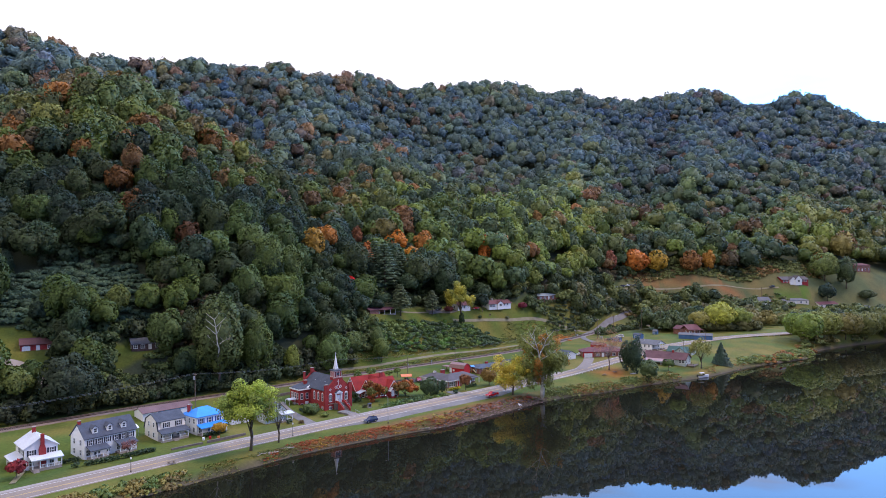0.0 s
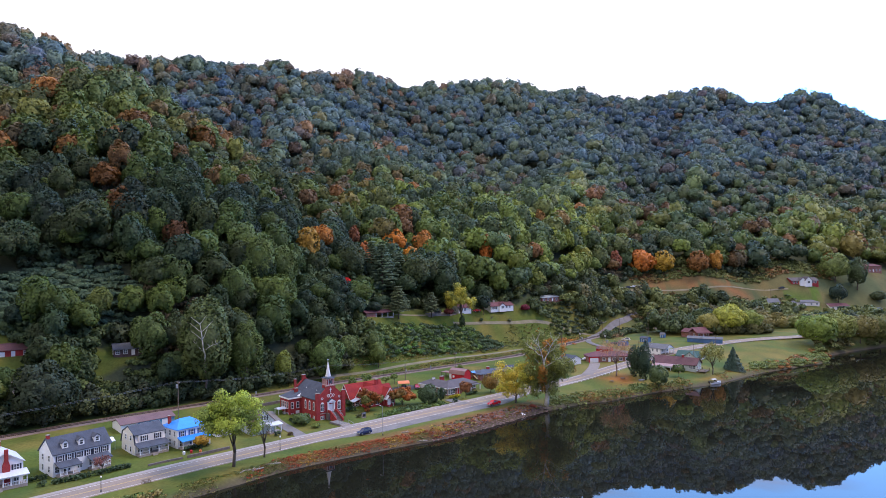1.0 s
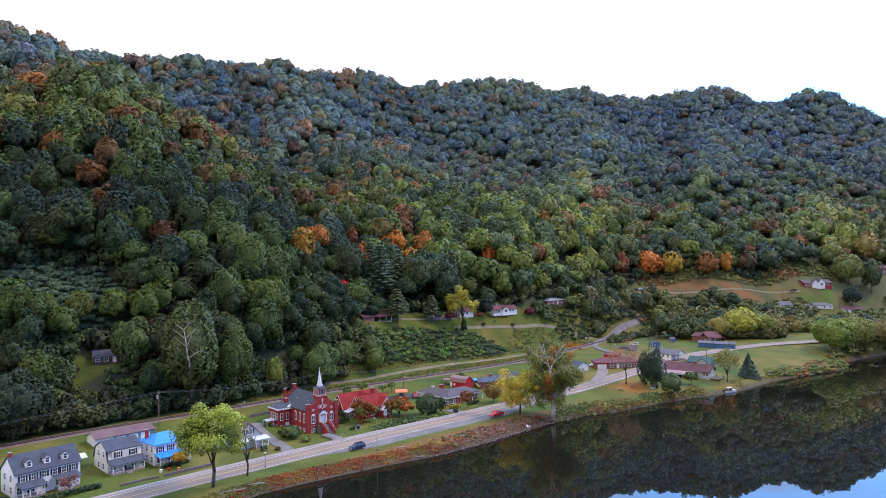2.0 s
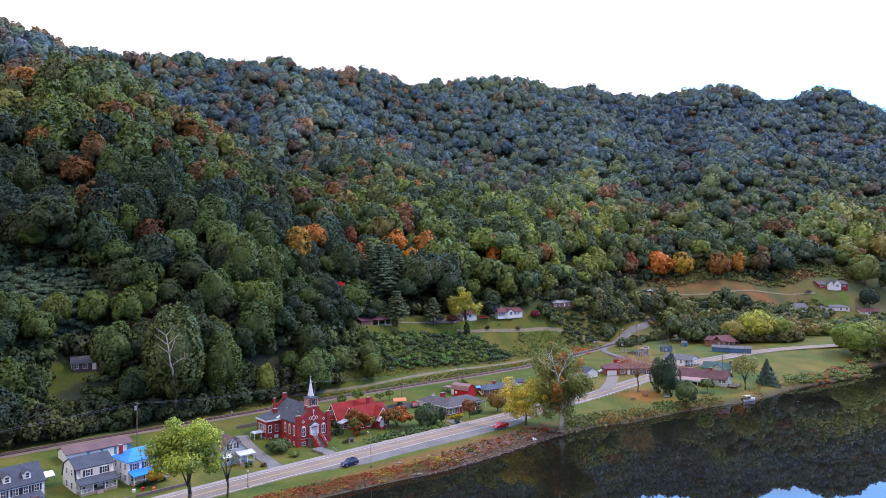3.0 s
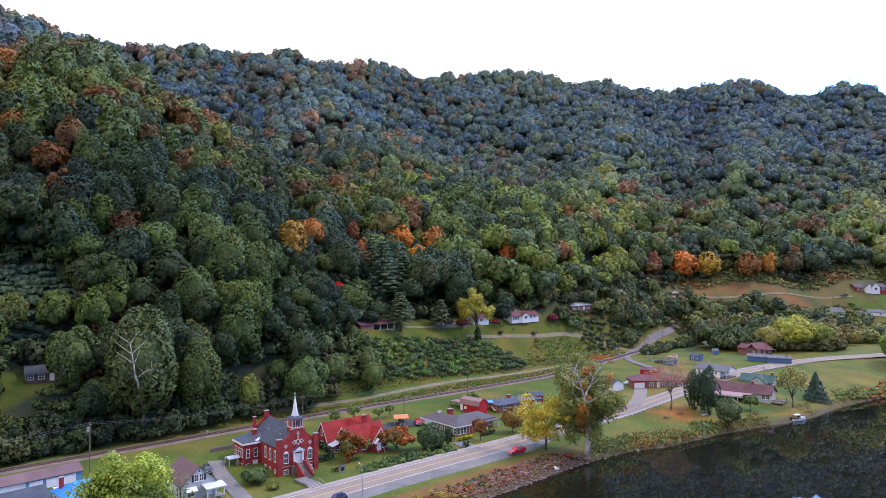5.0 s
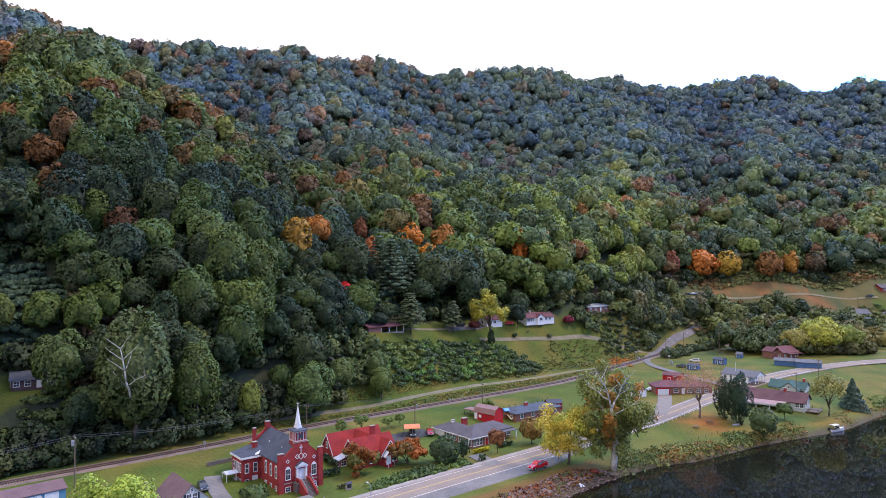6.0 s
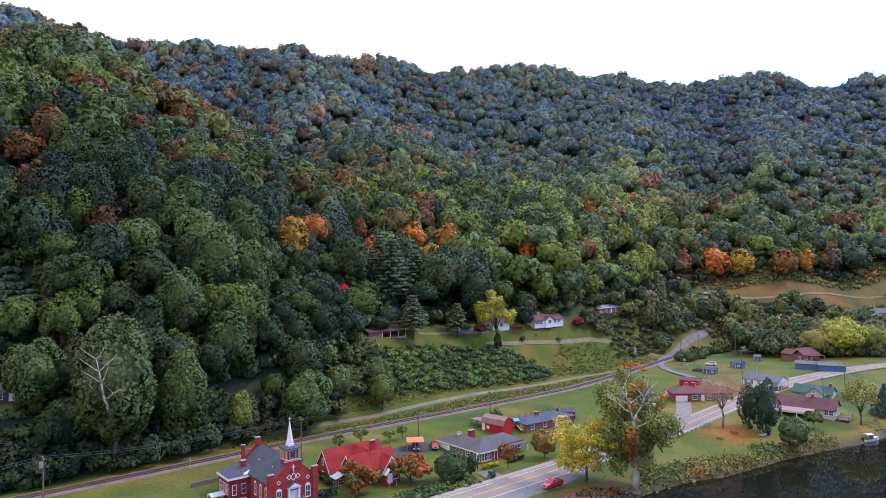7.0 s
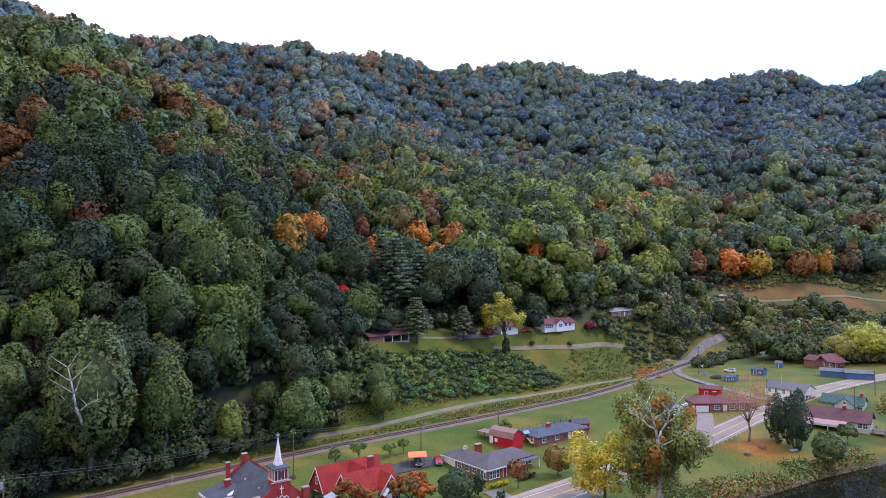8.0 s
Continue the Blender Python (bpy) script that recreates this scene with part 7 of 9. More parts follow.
shrubs("thicket", [(118, 455), (150, 462), (190, 470), (250, 492), (330, 530), (330, 575), (262, 545), (205, 520), (165, 488), (120, 486), (100, 470)], 7.0, (4, 11), (3.2, 6.2), GREENS + [(0.05, 0.08, 0.05), (0.17, 0.19, 0.06), (0.21, 0.18, 0.06)], 320, 0.46, "leafy trees between road and railway", 9, lambda x, y: (beside(ROAD_LINE[::2], x, y)[0] > 6) & (y - 0.42 * x < 478))
shrubs("thicket", [(10, 422), (30, 428), (44, 440), (56, 464), (66, 486), (58, 500), (38, 482), (12, 444)], 5.8, (5, 17), (3.0, 6.2), GREENS + [(0.18, 0.21, 0.06), (0.05, 0.08, 0.05)], 420, 0.40, "leafy trees on the slope above the side road", 22, lambda x, y: (np.abs(beside(CROSS_LINE, x, y)[0]) > 4.5) & ~within(ROOF_VIEW, x, y))
shrubs("thicket", [(84, 439), (100, 436), (126, 452), (110, 466), (84, 458)], 5.0, (9, 15), (3.2, 5.2), [(0.06, 0.09, 0.045), (0.09, 0.12, 0.05)], 420, 0.42, "dark trees beside the brown house", 10)
shrubs("kudzu", KUDZU, 2.6, (1.2, 3.2), (2.2, 3.6), [(0.080, 0.128, 0.074), (0.090, 0.136, 0.076), (0.072, 0.116, 0.070)], 270, 0.40, "kudzu-draped slope in soft mounds", 12)
shrubs("undergrowth", [(-240, 78), (-137, 204), (-109, 240), (-86, 273), (-72, 292), (-76, 300), (-90, 282), (-112, 252), (-142, 216), (-250, 92)], 2.6, (3.5, 8.5), (2.0, 3.8), [(0.042, 0.060, 0.028), (0.050, 0.074, 0.030), (0.046, 0.056, 0.030), (0.085, 0.095, 0.034)], 230, 0.6, "dark undergrowth where the woods meet the track", 13, lambda x, y: (beside(RAIL_LINE[::2], x, y)[0] > 4.5) & ~within(HOLLOW, x, y) & (x > -190))

shrubs("undergrowth", [(-245, 100), (-150, 216), (-110, 256), (-88, 288), (-78, 304), (-74, 330), (-66, 350), (-90, 352), (-130, 310), (-165, 290), (-215, 285), (-250, 262), (-260, 190)], 4.2, (4, 11), (2.8, 5.4), [(0.05, 0.077, 0.034), (0.062, 0.092, 0.034), (0.05, 0.068, 0.034), (0.085, 0.115, 0.038), (0.09, 0.07, 0.04)], 220, 0.56, "understorey of small trees on the lower slope", 21, lambda x, y: ~within(CLEARING, x, y) & ~within(FOREGROUND, x, y) & ~within(HOLLOW, x, y) & ~within(KUDZU, x, y) & (beside(WOODS_EDGE, x, y)[0] < 75), 0.8)

SHORE_BAND = lambda lo, hi: (lambda x, y: (beside(SHORE_LINE[::2], x, y)[0] > lo) & (beside(SHORE_LINE[::2], x, y)[0] < hi) & (beside(ROAD_LINE[::2], x, y)[0] < -7.5) & (wobble(x, y, 1.7, 2.5) + 0.6 * wobble(x, y, 7.0, 1.5) > -0.1))
shrubs("bank_plants", [(-130, 82), (-74, 140), (-84, 160), (-130, 122)], 1.0, (0.4, 1.7), (0.6, 1.2), [(0.20, 0.15, 0.06), (0.24, 0.20, 0.06), (0.10, 0.15, 0.04), (0.13, 0.17, 0.045), (0.19, 0.19, 0.05), (0.12, 0.16, 0.045), (0.22, 0.17, 0.05)], 40, 0.9, "rank green growth along the riverbank", 14, lambda x, y: (beside(SHORE_LINE[::2], x, y)[0] > -0.1) & (beside(SHORE_LINE[::2], x, y)[0] < 6.5 + 2 * wobble(x, y, 5, 1.0)) & (beside(ROAD_LINE[::2], x, y)[0] < -7.5), 0.4, ("low", "open"), 0.6)
shrubs("bank_plants", [(-84, 140), (-58, 166), (-58, 178), (-66, 178), (-88, 158)], 0.8, (0.15, 0.6), (0.4, 0.8), [(0.12, 0.15, 0.045), (0.17, 0.17, 0.055), (0.10, 0.15, 0.04), (0.22, 0.18, 0.06), (0.15, 0.16, 0.05)], 20, 0.9, "low weeds and grass on the stony bank", 35, lambda x, y: (beside(SHORE_LINE[::2], x, y)[0] > -0.1) & (beside(SHORE_LINE[::2], x, y)[0] < 6 + 2 * wobble(x, y, 5, 1.0)) & (wobble(x, y, 3.0, 2.0) > -0.4), 0.1, ("open",), 0.9)
shrubs("bank_plants", [(-66, 168), (-48, 184), (-20, 208), (-14, 226), (-30, 218), (-62, 186)], 0.62, (0.25, 0.8), (0.35, 0.7), [(0.16, 0.16, 0.05), (0.20, 0.13, 0.05), (0.27, 0.085, 0.035), (0.34, 0.08, 0.030), (0.30, 0.075, 0.032), (0.34, 0.12, 0.035), (0.32, 0.19, 0.04)], 14, 1.25, "rust-red and gold brush along the riverbank", 15, lambda x, y: (beside(SHORE_LINE[::2], x, y)[0] > 0.2) & (beside(SHORE_LINE[::2], x, y)[0] < 5.5) & (beside(ROAD_LINE[::2], x, y)[0] < -7.5), 0.15, ("open",), 0.9)
shrubs("bank_plants", [(-34, 200), (-18, 208), (-16, 218), (-28, 216)], 2.0, (1.0, 2.0), (0.9, 1.7), [(0.42, 0.30, 0.03), (0.30, 0.26, 0.05), (0.36, 0.16, 0.03)], 50, 0.6, "golden brush at the water's edge", 16, SHORE_BAND(0.2, 7), 0.2, ("open",), 0.9)
shrubs("bank_plants", [(14, 250), (45, 276), (75, 300), (72, 310), (40, 288), (12, 262)], 0.9, (0.4, 1.9), (0.5, 1.2), [(0.12, 0.16, 0.045), (0.15, 0.18, 0.05), (0.20, 0.19, 0.05), (0.18, 0.18, 0.05), (0.22, 0.12, 0.035), (0.15, 0.17, 0.05), (0.12, 0.16, 0.045), (0.16, 0.18, 0.05)], 12, 1.3, "green and russet growth along the riverbank", 17, lambda x, y: (beside(SHORE_LINE[::2], x, y)[0] > -0.1) & (beside(SHORE_LINE[::2], x, y)[0] < 6.5 + 3.5 * wobble(x, y, 4, 2.0)), 0.2, ("open",), 0.6)
shrubs("bank_plants", [(92, 312), (125, 345), (162, 374), (176, 400), (160, 396), (118, 356), (88, 322)], 0.75, (0.12, 0.5), (0.3, 0.75), [(0.19, 0.20, 0.06), (0.22, 0.19, 0.06), (0.20, 0.20, 0.06), (0.30, 0.14, 0.05), (0.17, 0.19, 0.055), (0.20, 0.20, 0.06)], 11, 1.3, "tangled meadow growth at the river bend", 18, SHORE_BAND(0.2, 8), 0.2, ("open",), 0.9)
shrubs("bank_plants", [(160, 376), (175, 398), (235, 446), (330, 500), (330, 520), (235, 462), (165, 410)], 4.5, (3, 7), (2.4, 4.2), [(0.12, 0.14, 0.045), (0.15, 0.14, 0.05), (0.10, 0.13, 0.04)], 130, 0.8, "bushes under the bank trees", 19, SHORE_BAND(0.2, 14), 0.6, ("open",), 0.9)
shrubs("ivy_bank", [(-48, 232), (-44, 229), (-33, 241), (-24, 252), (-27, 256), (-38, 246)], 1.3, (0.6, 1.5), (0.7, 1.3), [(0.10, 0.16, 0.05), (0.13, 0.19, 0.05), (0.07, 0.11, 0.04)], 40, 0.75, "leafy ground cover on the roadside bank", 20, lambda x, y: beside(ROAD_LINE[::2], x, y)[0] > 6.0, 0.25)

shrubs("meadow_brush", [(60, 500), (96, 518), (120, 530), (152, 537), (186, 552), (212, 562), (226, 548), (206, 528), (190, 500), (150, 492), (100, 492), (70, 484)], 2.8, (0.8, 3.6), (1.4, 3.0), [(0.10, 0.135, 0.05), (0.13, 0.15, 0.055), (0.08, 0.115, 0.045), (0.17, 0.12, 0.05), (0.14, 0.13, 0.06)], 34, 1.15, "rough brush on the slope under the clay bank", 23, lambda x, y: ~within(CLAY_BANK, x, y), 0.5, ("low", "open"))
shrubs("bank_plants", [(-24, 206), (-6, 224), (9, 245), (13, 254), (2, 252), (-14, 236), (-26, 222)], 1.5, (0.3, 1.0), (0.4, 1.0), [(0.26, 0.09, 0.04), (0.20, 0.15, 0.05), (0.13, 0.14, 0.045), (0.30, 0.13, 0.04)], 16, 1.5, "rusty brush growing between the stones", 24, lambda x, y: (beside(SHORE_LINE[::2], x, y)[0] > 1.0) & (beside(SHORE_LINE[::2], x, y)[0] < 8) & (beside(ROAD_LINE[::2], x, y)[0] < -9.0), 0.1, ("open",), 0.9)

shrubs("undergrowth", FOREGROUND, 2.6, (1.8, 4.2), (1.6, 3.0), [(0.055, 0.082, 0.036), (0.07, 0.10, 0.036), (0.10, 0.13, 0.04)], 110, 0.75, "low shrubs below the clearing", 25, lambda x, y: ~within(CLEARING, x, y) & (np.hypot(x + 142, y - 231) > 5), 0.6)
shrubs("undergrowth", [(-60, 352), (-45, 372), (-19, 394), (2, 412), (14, 434), (46, 476), (73, 514), (97, 542), (124, 557), (162, 569), (194, 581), (186, 592), (150, 580), (112, 568), (84, 552), (58, 522), (30, 486), (0, 444), (-12, 424), (-32, 408), (-62, 378)], 4.2, (3, 8), (2.4, 4.2), GREENS + [(0.05, 0.075, 0.045), (0.10, 0.085, 0.05)], 110, 0.7, "shrubs and young trees along the edge of the woods", 26, lambda x, y: ~within(ROOF_VIEW, x, y), 0.6)

shrubs("undergrowth", [(110, 434), (128, 437), (150, 441), (162, 450), (142, 458), (116, 448)], 3.2, (4, 9), (2.6, 4.6), [(0.10, 0.11, 0.05), (0.13, 0.13, 0.05), (0.09, 0.115, 0.045), (0.16, 0.17, 0.05)], 170, 0.6, "brownish shrubs under the yellow-green tree", 31, None, 0.5)
shrubs("slope_scrub", [(-8, 376), (2, 380), (22, 398), (36, 412), (44, 430), (38, 432), (20, 415), (-4, 391)], 1.5, (0.15, 0.6), (0.6, 1.3), [(0.12, 0.15, 0.04), (0.14, 0.15, 0.045), (0.10, 0.14, 0.04), (0.17, 0.15, 0.05)], 14, 1.5, "rough weeds on the grassy bank", 7, off_lane, 0.1, ("open",), 0.9)
shrubs("undergrowth", [(-84, 286), (-78, 291), (-70, 301), (-64, 310), (-68, 322), (-76, 322), (-84, 308), (-90, 294)], 3.0, (3, 7.5), (2.0, 3.8), [(0.06, 0.09, 0.04), (0.08, 0.115, 0.045), (0.11, 0.14, 0.05)], 170, 0.5, "shrubs between the lane and the woods", 33, off_lane, 0.6)
shrubs("bank_plants", [(112, 340), (140, 358), (162, 373), (178, 402), (164, 402), (140, 376), (116, 356)], 1.7, (0.6, 1.9), (0.9, 1.9), [(0.15, 0.19, 0.055), (0.19, 0.21, 0.06), (0.13, 0.17, 0.05), (0.30, 0.14, 0.05), (0.26, 0.16, 0.05)], 60, 0.8, "mounded brush at the river bend", 34, lambda x, y: (beside(SHORE_LINE[::2], x, y)[0] > 0.3) & (beside(SHORE_LINE[::2], x, y)[0] < 9 + 4 * wobble(x, y, 6, 2.0)) & (beside(ROAD_LINE[::2], x, y)[0] < -9), 0.2, ("low", "open"), 0.4)
clear_view = lambda x, y: (np.abs(beside(CROSS_LINE, x, y)[0]) > 3.4) & ~within(ROOF_VIEW, x, y) & (np.abs(beside(RAIL_LINE[::2], x, y)[0]) > 5)
shrubs("thicket", [(8, 410), (22, 419), (38, 436), (50, 444), (58, 456), (66, 468), (78, 482), (92, 498), (84, 508), (62, 492), (44, 468), (36, 456), (46, 442), (24, 412), (6, 424)], 3.6, (3, 9), (2.4, 4.4), GREENS + [(0.15, 0.19, 0.06)], 180, 0.6, "dense leafy shrubs between lane and side road", 27, clear_view, 0.6)
shrubs("undergrowth", ROOF_VIEW, 2.6, (1.2, 2.6), (1.5, 2.6), GREENS, 110, 0.8, "low green shrubs before the hillside house", 28, None, 0.4)
shrubs("undergrowth", [(50, 424), (58, 440), (66, 456), (78, 472), (94, 488), (100, 478), (84, 458), (66, 436), (56, 420)], 2.6, (1.5, 5), (1.8, 3.2), GREENS + [(0.15, 0.18, 0.055)], 130, 0.66, "green shrubs between the side road and the track", 29, clear_view, 0.4)
shrubs("bank_plants", [(22, 407), (38, 426), (33, 397), (21, 389)], 1.6, (0.5, 1.4), (0.8, 1.4), [(0.42, 0.14, 0.03), (0.36, 0.17, 0.04), (0.2, 0.17, 0.05), (0.14, 0.16, 0.05)], 30, 1.1, "orange brush beside the crossing", 30, lambda x, y: np.abs(beside(RAIL_LINE[::2], x, y)[0]) > 3, 0.2, ("open",), 0.9)

shrubs("undergrowth", [(-168, 224), (-152, 210), (-146, 222), (-149, 231), (-156, 238)], 2.6, (3, 6.5), (2.0, 3.4), [(0.055, 0.082, 0.036), (0.07, 0.10, 0.036), (0.05, 0.075, 0.036)], 130, 0.7, "dark shrubs beside the house in the clearing", 32, lambda x, y: ~within(HOLLOW, x, y), 0.6)


def stones():
    x, y, g = scatter_in([(-24, 206), (-6, 224), (9, 245), (13, 254), (2, 252), (-14, 236), (-26, 222)], 0.62, 31)
    s = beside(SHORE_LINE[::2], x, y)[0]
    r = beside(ROAD_LINE[::2], x, y)[0]
    k = (s > -0.8) & (s < 8) & (r < -8.6)
    x, y = x[k], y[k]
    base = np.array([(0, 0, 1), (1, 0, 0.1), (0.2, 1, 0), (-1, 0.3, 0.1), (-0.2, -1, 0), (0, 0, -0.8)])
    tri = np.array([(0, 1, 2), (0, 2, 3), (0, 3, 4), (0, 4, 1), (5, 2, 1), (5, 3, 2), (5, 4, 3), (5, 1, 4)])
    n = len(x)
    v = base[None] * g.uniform(0.6, 1.3, (n, 6, 1)) * g.uniform(0.18, 0.5, (n, 1, 1)) * (1, 1, 0.7)
    a = g.uniform(0, 6.28, n)
    c, q = np.cos(a)[:, None], np.sin(a)[:, None]
    v = np.stack([c * v[..., 0] - q * v[..., 1], q * v[..., 0] + c * v[..., 1], v[..., 2]], -1) + np.stack([x, y, height(x, y) + 0.12], -1)[:, None]
    f = (tri[None] + 6 * np.arange(n)[:, None, None]).reshape(-1, 3)
    ob = sheet("riprap", v.reshape(-1, 3), f, material("pinkish broken stone", (0.25, 0.175, 0.155), (0.14, 0.09, 0.08), 0.8, 0.9, island=0.3))
    tagged(ob, "pinkish broken stones armouring the riverbank", "stones", kind="stuff")


stones()
shrubs("meadow_tufts", [(84, 524), (126, 546), (166, 561), (215, 582), (262, 602), (262, 626), (206, 606), (160, 586), (118, 566), (80, 540)], 2.1, (0.5, 1.9), (1.0, 2.3), [(0.13, 0.16, 0.055), (0.16, 0.175, 0.06), (0.11, 0.14, 0.05), (0.20, 0.16, 0.06), (0.22, 0.12, 0.05)], 16, 1.25, "rough grass and weeds on the hill meadow", 29, None, 0.2, ("low", "open"), 0.5)


# ---------------------------------------------------------------- pavement, drives, walls
walk_strip = ribbon("pavement", ROAD_LINE, LANE + 2.3, LANE + 0.95, M_CONCRETE, 0.16, road_z, np.argmax(near_x > -118), np.argmax(near_x > 25), skirt=0.2)
tagged(walk_strip, "narrow concrete pavement beside the road", "pavement", kind="structure")


def drive(points, half, mat, label, lift=0.14):
    d = ribbon("driveway", curve(points, 2.0), half, -half, mat, lift)
    return tagged(d, label, "driveway", kind="structure")


drive([(-63.5, 203.8), (-67, 208), (-73, 215), (-80, 222.5), (-84, 228)], 1.9, M_SHOULDER, "grey asphalt drive beside the church")
drive([(-18.5, 252.6), (-21.5, 256.5), (-24.5, 260.5)], 2.2, M_SHOULDER, "dark asphalt drive to the brick house")
drive([(-51.5, 266), (-46, 271.5), (-40.5, 277)], 2.6, M_DARK_DRIVE, "asphalt yard beside the carport")
drive([(31.5, 309.5), (34, 318), (36.5, 328), (38.2, 339)], 2.5, M_DRIVE, "pale concrete drive to the red brick house")
drive([(52.6, 487.1), (81, 513.5), (104, 527.7), (140, 540), (183, 561), (214, 568)], 0.65, M_GRAVEL, "pale gravel track along the hill")
drive([(-47.5, 360.5), (-43, 367), (-38, 372), (-33, 376)], 1.6, M_SHOULDER, "asphalt drive across the terrace")
drive([(-63, 340), (-57, 347.5), (-50, 357), (-46.5, 362)], 0.5, M_GRAVEL, "narrow gravel path over the terrace lawn")
drive([(-34, 367), (-18, 381), (-1.5, 395), (12, 409), (25.5, 422), (38, 433), (50, 441)], 0.8, M_GRAVEL, "gravel track along the terrace edge")
drive([(-196, 200), (-186, 203), (-178, 207), (-170, 209.5), (-163, 208), (-156, 205)], 1.3, M_CONCRETE, "pale concrete drive winding up to the brick house")
drive([(-118, 141), (-122, 149), (-127, 158), (-131, 166)], 0.7, M_GRAVEL, "gravel drive between the houses")


def low_wall(points, hgt, thick, mat, label):
    p = curve(points, 1.2)
    s = shape()
    for a, b in zip(p[:-1], p[1:]):
        d = (b - a) / np.linalg.norm(b - a)
        n = np.array((-d[1], d[0])) * thick / 2
        za, zb = one(*a), one(*b)
        v = [(*(a + n), za - 0.5), (*(a - n), za - 0.5), (*(b - n), zb - 0.5), (*(b + n), zb - 0.5), (*(a + n), za + hgt), (*(a - n), za + hgt), (*(b - n), zb + hgt), (*(b + n), zb + hgt)]
        s.add(v, [(3, 2, 1, 0), (4, 5, 6, 7), (0, 1, 5, 4), (2, 3, 7, 6), (1, 2, 6, 5), (3, 0, 4, 7)])
    return tagged(part("garden_wall", s, mat), label, "wall")


low_wall([(-94.2, 171.5), (-91, 175.8), (-88.5, 178.6)], 0.55, 0.4, M_STONE, "low stone wall beside the pavement")
low_wall([(-87.6, 179.6), (-84, 184.2), (-80, 189.2)], 0.7, 0.4, M_STONE, "dark stone retaining wall below the lawn")
low_wall([(-88, 233), (-80, 243), (-70, 255)], 0.9, 0.4, M_STONE, "old stone wall behind the church")


def hedge(points, hgt, wide, label, colour=(0.055, 0.085, 0.04)):
    p = curve(points, 0.55)
    g = np.random.default_rng(int(abs(p[0, 0] * 10)))
    n = len(p) * 26
    i = g.integers(0, len(p), n)
    x = p[i, 0] + g.uniform(-1, 1, n) * wide / 2
    y = p[i, 1] + g.uniform(-1, 1, n) * wide / 2
    z = height(x, y) + g.uniform(0.05, 1, n) ** 0.6 * hgt
    out = g.normal(size=(n, 3)) + (0, 0, 1.0)
    out /= np.linalg.norm(out, axis=1)[:, None]
    side = np.cross(out, g.normal(size=(n, 3)))
    side /= np.linalg.norm(side, axis=1)[:, None]
    v = leaf_mesh(np.c_[x, y, z], side, np.cross(out, side), 0.22).reshape(-1, 3)
    ob = sheet("hedge", v, np.arange(len(v)).reshape(-1, 4), M_LEAF, smooth=True, colours=np.repeat(np.array(colour) * g.uniform(0.8, 1.2, n)[:, None], 4, 0), normals=np.repeat(out, 4, 0))
    return tagged(ob, label, "hedge")


hedge([(-109.2, 156.2), (-107, 159), (-104.2, 162.6)], 1.1, 1.5, "clipped dark green hedge before the duplex")
hedge([(-103.2, 163.8), (-101, 167), (-98.8, 170.2)], 1.1, 1.5, "clipped dark green hedge before the porch")
hedge([(-111.2, 154.2), (-110.8, 154.8)], 1.3, 1.4, "round clipped bush at the hedge end")
hedge([(-116.5, 157.5), (-114.5, 160)], 1.0, 1.2, "green hedge between two houses")
hedge([(-24.6, 262.4), (-21.5, 265.8)], 0.9, 1.0, "low yellow flowering hedge by the door", (0.42, 0.36, 0.03))
hedge([(-18.5, 268.4), (-15.5, 272)], 1.0, 1.4, "dark green shrubs under the windows")
hedge([(-59.5, 236.5), (-56.5, 240)], 1.4, 1.4, "dark shrubs beside the red house")
hedge([(-62.5, 247), (-59, 244)], 1.6, 1.4, "dark green shrubs under the gable")
hedge([(-91.5, 186), (-87.5, 191.5)], 1.1, 1.3, "dark shrubs before the blue-roofed house")
hedge([(-71.8, 203.8), (-71.2, 204.6)], 1.3, 1.3, "round bush beside the porch")
hedge([(-67.8, 204.8), (-67.4, 205.2)], 0.9, 1.0, "brownish round bush by the drive", (0.14, 0.10, 0.05))
hedge([(-22.2, 255.4), (-21.6, 256.0)], 1.5, 1.5, "round dark bush at the drive's mouth")
hedge([(-52.6, 229.2), (-52, 230)], 0.9, 1.0, "small bush beside the church sign", (0.10, 0.11, 0.05))
hedge([(-74, 222.8), (-71.2, 219.2)], 0.6, 0.8, "low clipped edging beside the path")


# ---------------------------------------------------------------- poles, wires, lamps
def utility_pole(x, y, h, label, z=None, lamp=False, arm=True, box=False):
    t = thing("utility_pole", x, y, 48, label, "utility pole", z=z, group="utility poles")
    part("pole", shape().tube((0, 0, -1.2), (0, 0, h), 0.17, 0.11, 8), M_WOOD, t)
    if arm:
        part("crossarm", shape().box(-0.06, -1.2, h - 0.75, 0.06, 1.2, h - 0.6), M_WOOD, t)
        for y1 in (-1.05, 0.0, 1.05):
            part("insulator", shape().tube((0, y1, h - 0.6), (0, y1, h - 0.38), 0.06, 0.04, 6), M_LAMP_GLASS, t)
    if box:
        part("transformer", shape().tube((-0.4, 0, h - 2.4), (-0.4, 0, h - 1.2), 0.33, 0.33, 10), M_STEEL, t, "pale grey transformer can")
    if lamp:
        part("lamp_arm", shape().tube((0, 0, h - 0.5), (0.9, -1.2, h - 0.1), 0.04, 0.04, 5), M_STEEL, t)
        part("lamp_head", shape().tube((0.9, -1.2, h - 0.25), (1.2, -1.6, h - 0.15), 0.12, 0.18, 6), M_LAMP_GLASS, t)
    return t


